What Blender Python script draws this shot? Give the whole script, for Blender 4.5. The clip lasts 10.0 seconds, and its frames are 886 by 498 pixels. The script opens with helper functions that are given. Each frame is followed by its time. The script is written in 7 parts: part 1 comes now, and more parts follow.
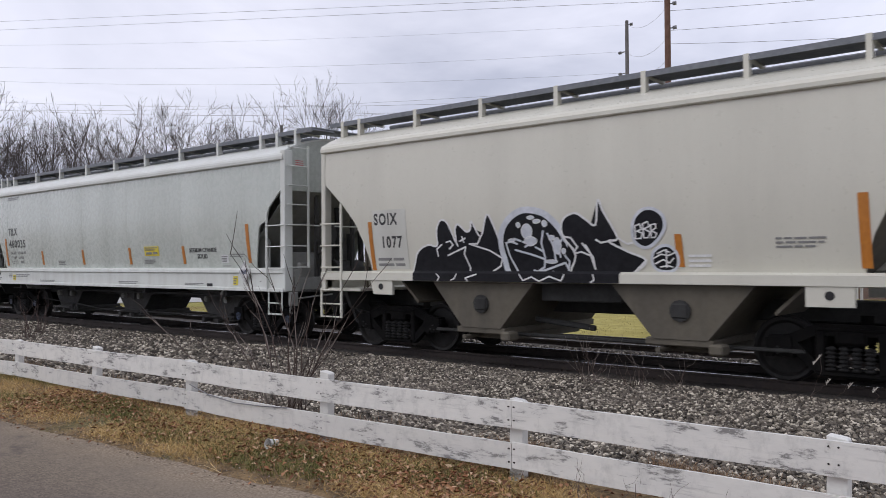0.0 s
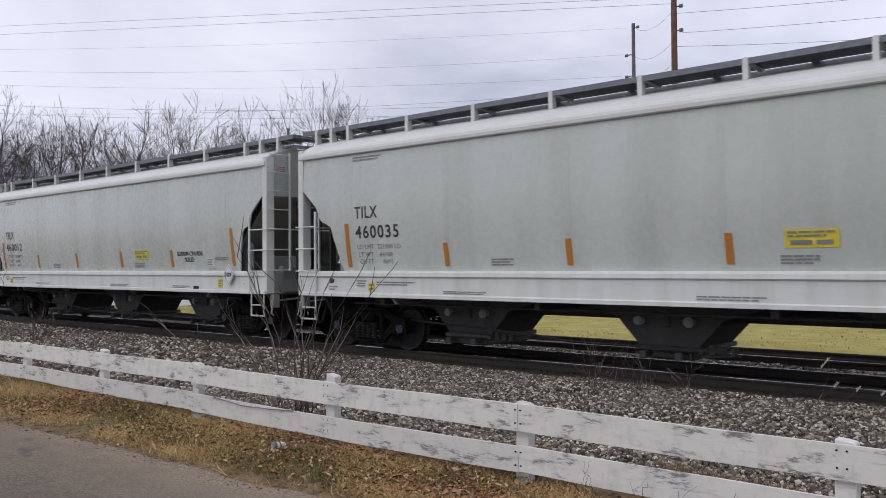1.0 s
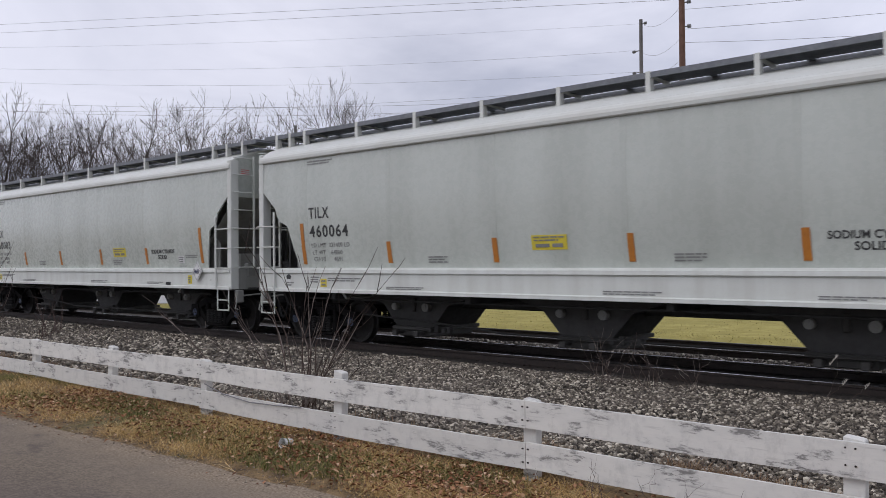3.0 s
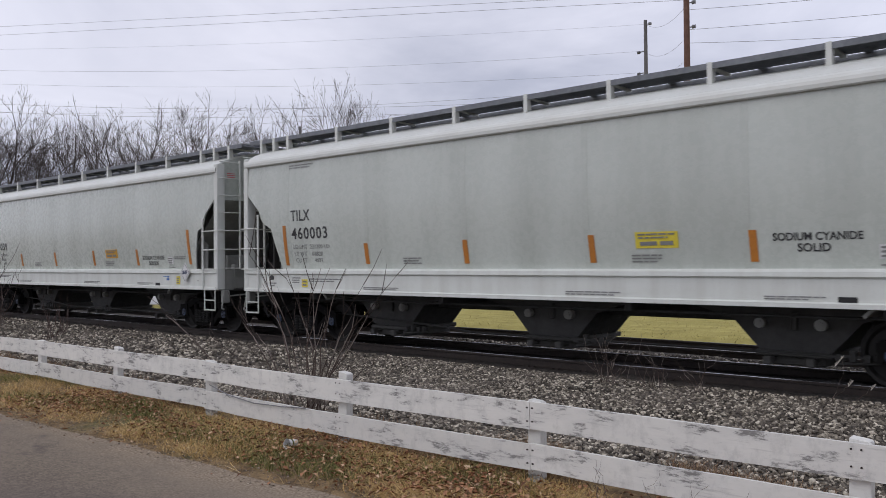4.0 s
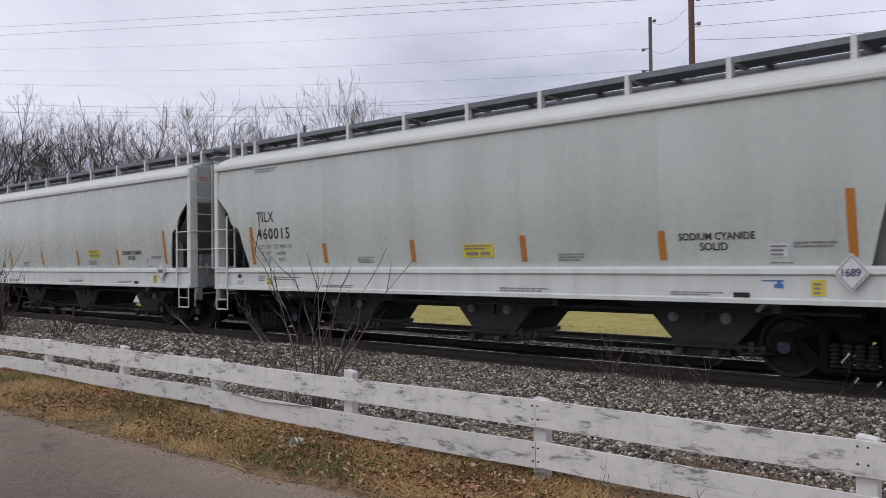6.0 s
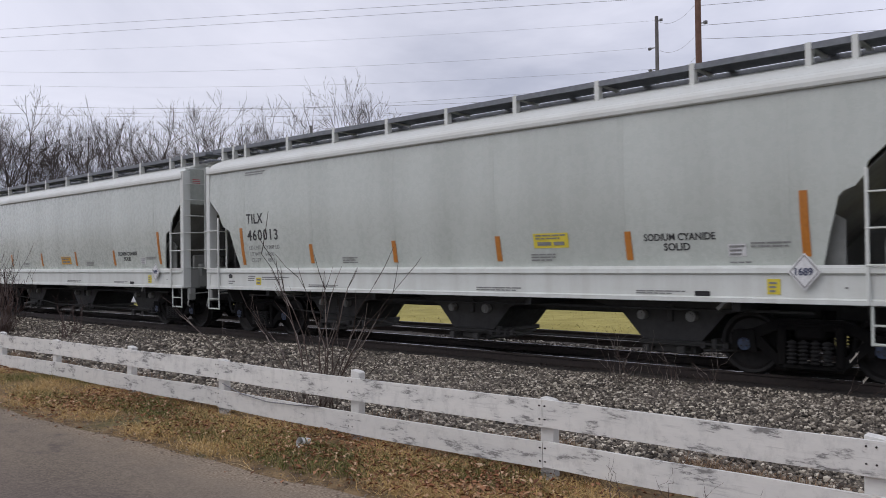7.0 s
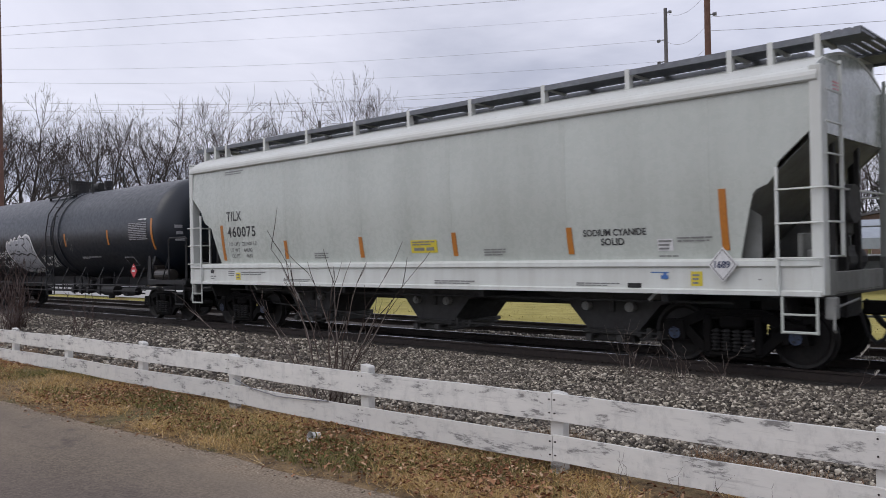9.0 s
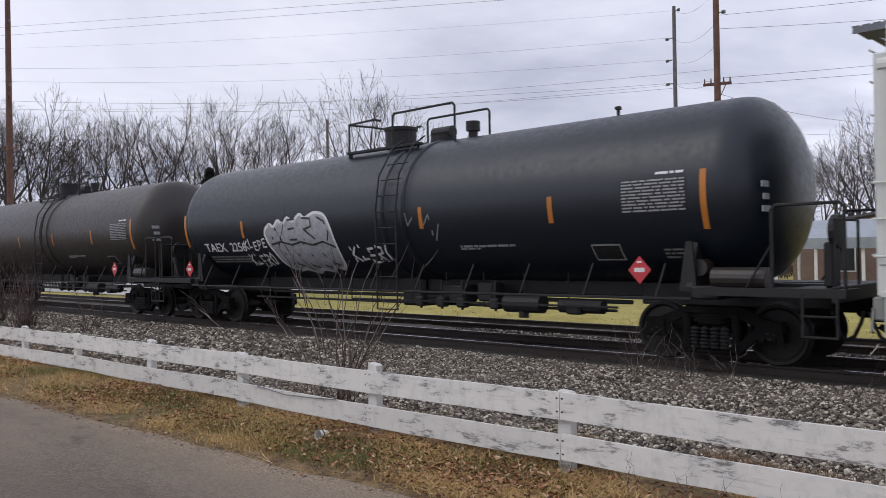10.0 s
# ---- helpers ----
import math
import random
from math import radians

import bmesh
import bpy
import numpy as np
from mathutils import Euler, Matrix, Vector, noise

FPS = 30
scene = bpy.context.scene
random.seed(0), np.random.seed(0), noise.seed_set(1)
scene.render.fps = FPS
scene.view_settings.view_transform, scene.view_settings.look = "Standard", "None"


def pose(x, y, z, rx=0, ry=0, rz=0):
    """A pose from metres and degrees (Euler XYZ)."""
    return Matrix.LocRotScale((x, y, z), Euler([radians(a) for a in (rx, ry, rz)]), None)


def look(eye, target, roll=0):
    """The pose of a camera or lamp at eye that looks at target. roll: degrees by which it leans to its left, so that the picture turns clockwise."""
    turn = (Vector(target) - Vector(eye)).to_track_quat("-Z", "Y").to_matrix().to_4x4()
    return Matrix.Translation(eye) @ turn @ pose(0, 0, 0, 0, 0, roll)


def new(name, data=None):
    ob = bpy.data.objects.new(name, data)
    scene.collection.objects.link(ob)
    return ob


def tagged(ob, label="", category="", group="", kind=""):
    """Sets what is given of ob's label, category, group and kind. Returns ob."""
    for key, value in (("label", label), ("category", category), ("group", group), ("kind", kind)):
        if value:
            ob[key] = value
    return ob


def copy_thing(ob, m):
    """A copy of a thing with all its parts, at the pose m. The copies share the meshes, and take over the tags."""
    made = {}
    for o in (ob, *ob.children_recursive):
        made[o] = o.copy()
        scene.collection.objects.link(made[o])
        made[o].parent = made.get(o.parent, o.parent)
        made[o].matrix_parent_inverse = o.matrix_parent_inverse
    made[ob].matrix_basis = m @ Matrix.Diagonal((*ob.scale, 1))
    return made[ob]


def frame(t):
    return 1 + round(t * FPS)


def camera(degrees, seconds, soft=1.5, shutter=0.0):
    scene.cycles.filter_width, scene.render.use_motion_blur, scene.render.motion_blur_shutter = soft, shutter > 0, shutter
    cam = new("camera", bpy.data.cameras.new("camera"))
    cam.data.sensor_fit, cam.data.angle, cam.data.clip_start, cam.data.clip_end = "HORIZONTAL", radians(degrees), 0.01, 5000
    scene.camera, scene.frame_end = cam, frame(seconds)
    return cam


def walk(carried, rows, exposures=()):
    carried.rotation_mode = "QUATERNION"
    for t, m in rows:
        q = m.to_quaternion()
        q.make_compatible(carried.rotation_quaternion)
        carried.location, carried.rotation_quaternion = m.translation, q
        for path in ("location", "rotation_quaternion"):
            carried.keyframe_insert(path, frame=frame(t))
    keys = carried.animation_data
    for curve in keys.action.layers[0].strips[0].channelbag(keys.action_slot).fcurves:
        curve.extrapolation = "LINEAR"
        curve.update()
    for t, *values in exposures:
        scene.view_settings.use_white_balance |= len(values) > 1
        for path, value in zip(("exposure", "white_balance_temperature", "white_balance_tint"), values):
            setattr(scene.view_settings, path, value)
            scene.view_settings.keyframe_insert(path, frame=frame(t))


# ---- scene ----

# z = 0 is the top of the rails; x runs along the track, the way the train goes; y runs away from the camera
EYE_Z = 1.732
TRACK_Y = 12.94


def held(yaw, tilt, roll):
    return pose(0, 0, EYE_Z, 90 + tilt, 0, -yaw) @ pose(0, 0, 0, 0, 0, roll)


cam = camera(56.44, 10.0, soft=0.65, shutter=0.06)
walk(cam, [
    (0, held(-40.464, 0.833, -0.394)),
    (0.5, held(-40.704, 0.937, -0.384)),
    (1, held(-40.909, 1.042, -0.403)),
    (1.5, held(-41.036, 1.05, -0.362)),
    (2, held(-41.127, 0.991, -0.377)),
    (2.5, held(-41.238, 0.869, -0.43)),
    (4, held(-41.718, 0.897, -0.452)),
    (4.5, held(-41.756, 0.961, -0.583)),
    (5, held(-41.77, 0.956, -0.619)),
    (5.5, held(-41.868, 0.83, -0.633)),
    (7, held(-42.51, 0.779, -0.729)),
    (7.5, held(-42.712, 0.733, -0.913)),
    (8, held(-42.823, 0.665, -0.907)),
    (8.5, held(-42.936, 0.542, -0.944)),
    (9, held(-43.138, 0.39, -1.024)),
    (9.5, held(-43.398, 0.341, -1.028)),
    (10, held(-43.669, 0.306, -0.986))],
    exposures=((0, 0.06), (1, 0.0), (2, -0.07), (4, -0.10), (8, -0.10), (9, -0.06), (10, 0.0)))

# ---------------------------------------------------------------- light
world = bpy.data.worlds.new("overcast_sky")
scene.world = world
world.use_nodes = True
nt = world.node_tree
nt.nodes.clear()
w_out = nt.nodes.new("ShaderNodeOutputWorld")
w_bg = nt.nodes.new("ShaderNodeBackground")
sky = nt.nodes.new("ShaderNodeTexSky")
sky.sky_type, sky.sun_disc = "NISHITA", False
sky.sun_elevation, sky.sun_rotation = radians(35), radians(200)
w_tc = nt.nodes.new("ShaderNodeTexCoord")
w_sep = nt.nodes.new("ShaderNodeSeparateXYZ")
nt.links.new(w_tc.outputs["Generated"], w_sep.inputs[0])


def wmath(op, a, b=None, clamp=False):
    n = nt.nodes.new("ShaderNodeMath")
    n.operation, n.use_clamp = op, clamp
    for i, v in enumerate((a, b)):
        if v is None:
            continue
        if isinstance(v, (int, float)):
            n.inputs[i].default_value = v
        else:
            nt.links.new(v, n.inputs[i])
    return n.outputs[0]


# cloud layer: direction divided by its height, as on a flat ceiling of cloud
w_z = wmath("ADD", wmath("MAXIMUM", w_sep.outputs[2], 0.0), 0.10)
w_comb = nt.nodes.new("ShaderNodeCombineXYZ")
nt.links.new(wmath("DIVIDE", w_sep.outputs[0], w_z), w_comb.inputs[0])
nt.links.new(wmath("DIVIDE", w_sep.outputs[1], w_z), w_comb.inputs[1])
w_n1 = nt.nodes.new("ShaderNodeTexNoise")
w_n1.inputs["Scale"].default_value, w_n1.inputs["Detail"].default_value, w_n1.inputs["Roughness"].default_value = 0.55, 7.0, 0.55
w_n1.inputs["Distortion"].default_value = 0.5
nt.links.new(w_comb.outputs[0], w_n1.inputs["Vector"])
w_ramp = nt.nodes.new("ShaderNodeValToRGB")
w_ramp.color_ramp.elements[0].position, w_ramp.color_ramp.elements[0].color = 0.36, (0.43, 0.45, 0.56, 1)
w_ramp.color_ramp.elements[1].position, w_ramp.color_ramp.elements[1].color = 0.64, (0.75, 0.755, 0.87, 1)
nt.links.new(w_n1.outputs["Fac"], w_ramp.inputs[0])
# the overcast is a little brighter overhead and round the veiled sun, behind and down the line
w_gain = wmath("ADD", wmath("ADD", wmath("ADD", 1.53, wmath("MULTIPLY", 0.13, w_sep.outputs[0])), wmath("MULTIPLY", 0.52, wmath("MULTIPLY", w_sep.outputs[0], w_sep.outputs[1]))), wmath("MULTIPLY", 0.1, wmath("MAXIMUM", w_sep.outputs[2], 0.0)))
w_mul = nt.nodes.new("ShaderNodeVectorMath")
w_mul.operation = "SCALE"
nt.links.new(w_ramp.outputs[0], w_mul.inputs[0])
nt.links.new(w_gain, w_mul.inputs["Scale"])
w_sky = nt.nodes.new("ShaderNodeVectorMath")
w_sky.operation = "SCALE"
nt.links.new(sky.outputs[0], w_sky.inputs[0])
w_sky.inputs["Scale"].default_value = 0.08
w_mix = nt.nodes.new("ShaderNodeMix")
w_mix.data_type = "RGBA"
w_mix.inputs[0].default_value = 0.92
nt.links.new(w_sky.outputs[0], w_mix.inputs[6])
nt.links.new(w_mul.outputs[0], w_mix.inputs[7])
nt.links.new(w_mix.outputs[2], w_bg.inputs[0])
nt.links.new(w_bg.outputs[0], w_out.inputs[0])

sun_data = bpy.data.lights.new("sun", "SUN")
sun_data.energy, sun_data.angle, sun_data.color = 0.75, radians(40), (1.0, 0.955, 0.89)
sun_ob = new("sun", sun_data)
sun_ob.matrix_world = look((-22, -28, 36), (0, 0, 0))

# ---------------------------------------------------------------- materials


class Nodes:
    """A small writer of node materials."""

    def __init__(self, name, rough=0.6, metal=0.0, spec=0.5):
        self.m = bpy.data.materials.new(name)
        self.m.use_nodes = True
        self.t = self.m.node_tree
        self.b = self.t.nodes["Principled BSDF"]
        self.b.inputs["Roughness"].default_value = rough
        self.b.inputs["Metallic"].default_value = metal
        self.b.inputs["Specular IOR Level"].default_value = spec
        self.tc = self.t.nodes.new("ShaderNodeTexCoord")
        self.co = self.tc.outputs["Object"]

    def link(self, a, b):
        self.t.links.new(a, b)

    def mapped(self, scale=(1, 1, 1), src=None):
        n = self.t.nodes.new("ShaderNodeMapping")
        n.inputs["Scale"].default_value = scale
        self.link(src or self.co, n.inputs["Vector"])
        return n.outputs[0]

    def noise(self, scale, detail=4, rough=0.55, vec=None, dist=0.0):
        n = self.t.nodes.new("ShaderNodeTexNoise")
        n.inputs["Scale"].default_value, n.inputs["Detail"].default_value = scale, detail
        n.inputs["Roughness"].default_value, n.inputs["Distortion"].default_value = rough, dist
        self.link(vec or self.co, n.inputs["Vector"])
        return n.outputs["Fac"]

    def voronoi(self, scale, vec=None, out="Distance", feature="F1"):
        n = self.t.nodes.new("ShaderNodeTexVoronoi")
        n.feature = feature
        n.inputs["Scale"].default_value = scale
        self.link(vec or self.co, n.inputs["Vector"])
        return n.outputs[out]

    def ramp(self, fac, stops):
        n = self.t.nodes.new("ShaderNodeValToRGB")
        el = n.color_ramp.elements
        while len(el) < len(stops):
            el.new(0.5)
        for e, (p, c) in zip(el, stops):
            e.position = p
            e.color = (*c, 1) if not isinstance(c, (int, float)) else (c, c, c, 1)
        self.link(fac, n.inputs[0])
        return n.outputs[0]

    def mix(self, fac, a, b, mode="MIX"):
        n = self.t.nodes.new("ShaderNodeMix")
        n.data_type, n.blend_type = "RGBA", mode
        for i, v in ((0, fac), (6, a), (7, b)):
            if isinstance(v, (int, float)):
                n.inputs[i].default_value = v
            elif isinstance(v, tuple):
                n.inputs[i].default_value = (*v, 1)
            else:
                self.link(v, n.inputs[i])
        return n.outputs[2]

    def math(self, op, a, b=0.0):
        n = self.t.nodes.new("ShaderNodeMath")
        n.operation = op
        n.use_clamp = True
        for i, v in enumerate((a, b)):
            if isinstance(v, (int, float)):
                n.inputs[i].default_value = v
            else:
                self.link(v, n.inputs[i])
        return n.outputs[0]

    def random(self, island=False):
        if island:
            return self.t.nodes.new("ShaderNodeNewGeometry").outputs["Random Per Island"]
        return self.t.nodes.new("ShaderNodeObjectInfo").outputs["Random"]

    def done(self, colour, bump=None, strength=0.3, distance=0.01, rough=None):
        if isinstance(colour, tuple):
            self.b.inputs["Base Color"].default_value = (*colour, 1)
        else:
            self.link(colour, self.b.inputs["Base Color"])
        if rough is not None:
            self.link(rough, self.b.inputs["Roughness"])
        if bump is not None:
            n = self.t.nodes.new("ShaderNodeBump")
            n.inputs["Strength"].default_value, n.inputs["Distance"].default_value = strength, distance
            self.link(bump, n.inputs["Height"])
            self.link(n.outputs[0], self.b.inputs["Normal"])
        return self.m


def car_paint(name, base, dirt, amount, rough=0.45, streak=1.6, spec=0.5):
    """Weathered paint: broad fading, upright grime streaks and fine speckle."""
    n = Nodes(name, rough, 0.0, spec)
    broad = n.noise(0.5, 3)
    streaks = n.noise(1.0, 5, 0.6, n.mapped((streak, streak, 0.10)))
    fine = n.noise(9.0, 5, 0.7)
    speck = n.noise(60.0, 2, 0.5)
    f1 = n.ramp(streaks, [(0.42, 0.0), (0.72, amount)])
    f2 = n.ramp(fine, [(0.45, 0.0), (0.8, amount * 0.35)])
    c = n.mix(n.ramp(broad, [(0.3, 0.0), (0.7, 0.35)]), base, tuple(v * 0.88 for v in base))
    c = n.mix(f1, c, dirt)
    c = n.mix(f2, c, dirt)
    c = n.mix(n.ramp(speck, [(0.62, 0.0), (0.75, 0.12)]), c, tuple(v * 0.5 for v in dirt))
    return n.done(c, n.noise(0.8, 3, 0.5), 0.12, 0.02, n.ramp(fine, [(0.3, rough - 0.08), (0.7, rough + 0.15)]))


def speckled(name, a, b, scale, rough=0.8, bump=0.3, dist=0.01, metal=0.0, spec=0.4, fine=None):
    n = Nodes(name, rough, metal, spec)
    c = n.mix(n.ramp(n.noise(scale, 6, 0.6), [(0.3, 0.0), (0.7, 1.0)]), a, b)
    c = n.mix(n.ramp(n.noise(scale * 0.13, 3), [(0.35, 0.0), (0.7, 0.35)]), c, tuple(v * 0.6 for v in a))
    return n.done(c, n.noise(fine or scale * 3, 5, 0.6), bump, dist)


M = {}
M["paint"] = car_paint("pale_grey_paint", (0.50, 0.53, 0.485), (0.25, 0.265, 0.23), 0.45, 0.24, 1.1)
# lighter than the sides: sky light caught by the sill is in the colour
M["paint_sill"] = car_paint("skylit_sill_paint", (0.61, 0.63, 0.59), (0.33, 0.31, 0.27), 0.30, 0.4, 3.0)
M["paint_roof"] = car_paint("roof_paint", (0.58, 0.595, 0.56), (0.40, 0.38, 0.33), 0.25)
M["beige"] = car_paint("beige_paint", (0.575, 0.56, 0.48), (0.38, 0.365, 0.305), 0.28, 0.32, 0.9)
M["grey_panel"] = car_paint("grey_patch_paint", (0.545, 0.545, 0.495), (0.3, 0.28, 0.24), 0.3)
M["beige_low"] = car_paint("dark_beige_paint", (0.105, 0.092, 0.068), (0.06, 0.053, 0.042), 0.7, 0.75)
# underbody and bay colours carry grime and also the shade below the car
M["under"] = car_paint("grimy_shaded_underbody_paint", (0.028, 0.028, 0.027), (0.012, 0.012, 0.011), 0.9, 0.8)
M["bay"] = car_paint("grimy_shaded_bay_paint", (0.046, 0.045, 0.042), (0.020, 0.019, 0.018), 0.7, 0.7)
M["slope"] = car_paint("slope_sheet_paint", (0.27, 0.275, 0.255), (0.11, 0.107, 0.097), 0.6, 0.6)
M["grating"] = speckled("galvanised_grating", (0.13, 0.14, 0.155), (0.20, 0.21, 0.225), 12, 0.55, 0.2, 0.004, 0.3)
M["truck"] = speckled("black_cast_steel", (0.004, 0.004, 0.0045), (0.011, 0.010, 0.009), 8, 0.9, 0.35, 0.006, 0.0, 0.12)
M["spring"] = speckled("dusty_spring_steel", (0.007, 0.007, 0.007), (0.015, 0.0145, 0.014), 12, 0.9, 0.2, 0.004)
M["tread"] = speckled("worn_wheel_steel", (0.008, 0.0075, 0.0075), (0.022, 0.020, 0.018), 10, 0.65, 0.2, 0.004, 0.3)
M["hub"] = speckled("blue_bearing_cap", (0.03, 0.05, 0.10), (0.014, 0.017, 0.025), 14, 0.5, 0.2, 0.003)
M["tank"] = car_paint("black_tank_paint", (0.0040, 0.0080, 0.0145), (0.010, 0.015, 0.022), 0.10, 0.36, 0.7, 0.5)
M["tank_brown"] = car_paint("rusty_black_tank_paint", (0.021, 0.0165, 0.0135), (0.038, 0.029, 0.023), 0.25, 0.42, 0.7, 0.5)
M["black"] = speckled("black_paint", (0.008, 0.008, 0.009), (0.018, 0.018, 0.018), 15, 0.6, 0.15, 0.003)
M["letter"] = speckled("black_lettering", (0.015, 0.015, 0.017), (0.05, 0.05, 0.05), 25, 0.55, 0.0)
M["light_spray"] = speckled("pale_spray_paint", (0.62, 0.64, 0.68), (0.42, 0.44, 0.48), 9, 0.7, 0.0)
M["spray_black"] = speckled("black_spray_paint", (0.006, 0.006, 0.008), (0.014, 0.014, 0.017), 9, 0.75, 0.0, 0.01, 0.0, 0.2)
M["letter_faint"] = speckled("worn_lettering", (0.17, 0.17, 0.165), (0.26, 0.26, 0.25), 25, 0.6, 0.0)
M["white"] = speckled("white_marking", (0.75, 0.75, 0.74), (0.55, 0.55, 0.54), 25, 0.55, 0.0)
M["silver"] = speckled("silver_spray", (0.42, 0.43, 0.45), (0.24, 0.25, 0.27), 9, 0.5, 0.0)
M["grey_marking"] = speckled("grey_marking", (0.35, 0.35, 0.36), (0.22, 0.22, 0.23), 20, 0.6, 0.0)
M["orange"] = speckled("orange_reflective_tape", (0.50, 0.19, 0.03), (0.38, 0.135, 0.022), 18, 0.4, 0.1, 0.002)
M["yellow"] = speckled("yellow_placard", (0.72, 0.60, 0.06), (0.60, 0.48, 0.05), 14, 0.5, 0.0)
M["amber"] = speckled("amber_notice", (0.66, 0.36, 0.04), (0.54, 0.28, 0.03), 14, 0.5, 0.0)
M["red"] = speckled("red_placard", (0.55, 0.045, 0.05), (0.42, 0.04, 0.05), 18, 0.5, 0.0)
M["placard_ink"] = speckled("dark_blue_print", (0.04, 0.05, 0.10), (0.07, 0.08, 0.13), 20, 0.6, 0.0)
M["blue"] = speckled("blue_marking", (0.06, 0.16, 0.42), (0.05, 0.12, 0.3), 18, 0.5, 0.0)
M["rail"] = speckled("rusty_rail_steel", (0.016, 0.0115, 0.010), (0.036, 0.025, 0.020), 12, 0.7, 0.3, 0.004)
M["railtop"] = speckled("polished_rail_head", (0.42, 0.42, 0.42), (0.30, 0.29, 0.28), 6, 0.18, 0.05, 0.002, 1.0)
M["tie"] = speckled("creosoted_tie_wood", (0.016, 0.012, 0.010), (0.040, 0.031, 0.026), 7, 0.9, 0.5, 0.01)


def stone_mat():
    n = Nodes("crushed_ballast_stone", 0.85, 0, 0.3)
    r = n.random(island=True)
    c = n.ramp(r, [(0.0, (0.024, 0.020, 0.016)), (0.3, (0.078, 0.065, 0.050)), (0.6, (0.165, 0.142, 0.111)), (0.82, (0.36, 0.318, 0.25)), (1.0, (0.74, 0.67, 0.55))])
    c = n.mix(n.ramp(n.noise(0.8, 4), [(0.4, 0.0), (0.75, 0.45)]), c, (0.15, 0.125, 0.105))
    c = n.mix(n.ramp(n.noise(40, 3), [(0.4, 0.0), (0.8, 0.4)]), c, (0.12, 0.11, 0.10))
    return n.done(c, n.noise(55, 3), 0.35, 0.006)


def bed_mat():
    n = Nodes("ballast_bed", 0.92, 0, 0.25)
    cell = n.voronoi(21, out="Color")
    gap = n.voronoi(21)
    c = n.mix(n.ramp(cell, [(0.1, 0.0), (0.9, 1.0)]), (0.035, 0.031, 0.028), (0.19, 0.17, 0.15))
    c = n.mix(n.ramp(gap, [(0.25, 0.0), (0.75, 0.85)]), c, (0.035, 0.032, 0.03))
    c = n.mix(n.ramp(n.noise(0.7, 4), [(0.45, 0.0), (0.75, 0.5)]), c, (0.13, 0.105, 0.085))
    # oil, rust dust and painted shade of the train lie dark along the rails
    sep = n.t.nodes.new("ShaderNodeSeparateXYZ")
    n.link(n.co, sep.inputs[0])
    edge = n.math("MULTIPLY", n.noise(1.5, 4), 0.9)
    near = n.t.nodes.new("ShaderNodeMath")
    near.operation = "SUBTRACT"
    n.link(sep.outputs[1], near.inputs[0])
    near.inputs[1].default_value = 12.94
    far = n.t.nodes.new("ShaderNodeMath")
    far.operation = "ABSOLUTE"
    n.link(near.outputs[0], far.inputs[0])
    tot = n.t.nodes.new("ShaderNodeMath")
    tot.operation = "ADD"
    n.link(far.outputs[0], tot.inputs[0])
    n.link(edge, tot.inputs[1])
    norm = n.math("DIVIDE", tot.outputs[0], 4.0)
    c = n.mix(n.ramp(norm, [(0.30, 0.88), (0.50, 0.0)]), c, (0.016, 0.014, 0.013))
    return n.done(c, n.math("SUBTRACT", 1.0, gap), 0.8, 0.03)


def asphalt_mat():
    n = Nodes("worn_asphalt", 0.95, 0, 0.15)
    agg = n.voronoi(75, out="Color")
    c = n.mix(n.ramp(agg, [(0.2, 0.0), (0.95, 1.0)]), (0.098, 0.079, 0.060), (0.22, 0.179, 0.137))
    c = n.mix(n.ramp(n.noise(0.7, 6, 0.65, n.mapped((0.35, 1, 1))), [(0.35, 0.0), (0.7, 0.7)]), c, (0.22, 0.179, 0.137))
    c = n.mix(n.ramp(n.noise(2.2, 6, 0.72, n.mapped((0.6, 1, 1))), [(0.56, 0.0), (0.70, 0.7)]), c, (0.07, 0.058, 0.054))
    c = n.mix(n.ramp(n.noise(5, 4, 0.7, None, 2.0), [(0.68, 0.0), (0.72, 0.7)]), c, (0.04, 0.034, 0.032))
    # the driven lane is smoother and darker than its gritty shoulder
    lane = n.t.nodes.new("ShaderNodeVectorMath")
    lane.operation = "DOT_PRODUCT"
    n.link(n.co, lane.inputs[0])
    lane.inputs[1].default_value = (0.197, -1.0, 0.0)
    rim = n.t.nodes.new("ShaderNodeMath")
    rim.operation = "MULTIPLY_ADD"
    n.link(n.noise(0.9, 5, 0.6), rim.inputs[0])
    rim.inputs[1].default_value = 1.1
    n.link(lane.outputs["Value"], rim.inputs[2])
    inner = n.math("ADD", rim.outputs[0], 4.35)
    c = n.mix(n.ramp(inner, [(0.15, 0.0), (0.85, 0.55)]), c, n.mix(n.ramp(agg, [(0.2, 0.0), (0.95, 1.0)]), (0.085, 0.069, 0.062), (0.125, 0.102, 0.092)))
    # grit and thatch carried in from the verge
    sep = n.t.nodes.new("ShaderNodeSeparateXYZ")
    n.link(n.co, sep.inputs[0])
    y = n.t.nodes.new("ShaderNodeMath")
    y.operation = "MULTIPLY_ADD"
    n.link(n.noise(1.8, 6, 0.7), y.inputs[0])
    y.inputs[1].default_value = 1.3
    n.link(sep.outputs[1], y.inputs[2])
    d = n.math("SUBTRACT", y.outputs[0], 4.1)
    c = n.mix(n.ramp(d, [(0.25, 0.0), (0.75, 0.85)]), c, n.mix(n.ramp(n.noise(45, 4), [(0.35, 0.0), (0.65, 1.0)]), (0.13, 0.095, 0.065), (0.34, 0.275, 0.20)))
    return n.done(c, n.noise(90, 4), 0.6, 0.006)


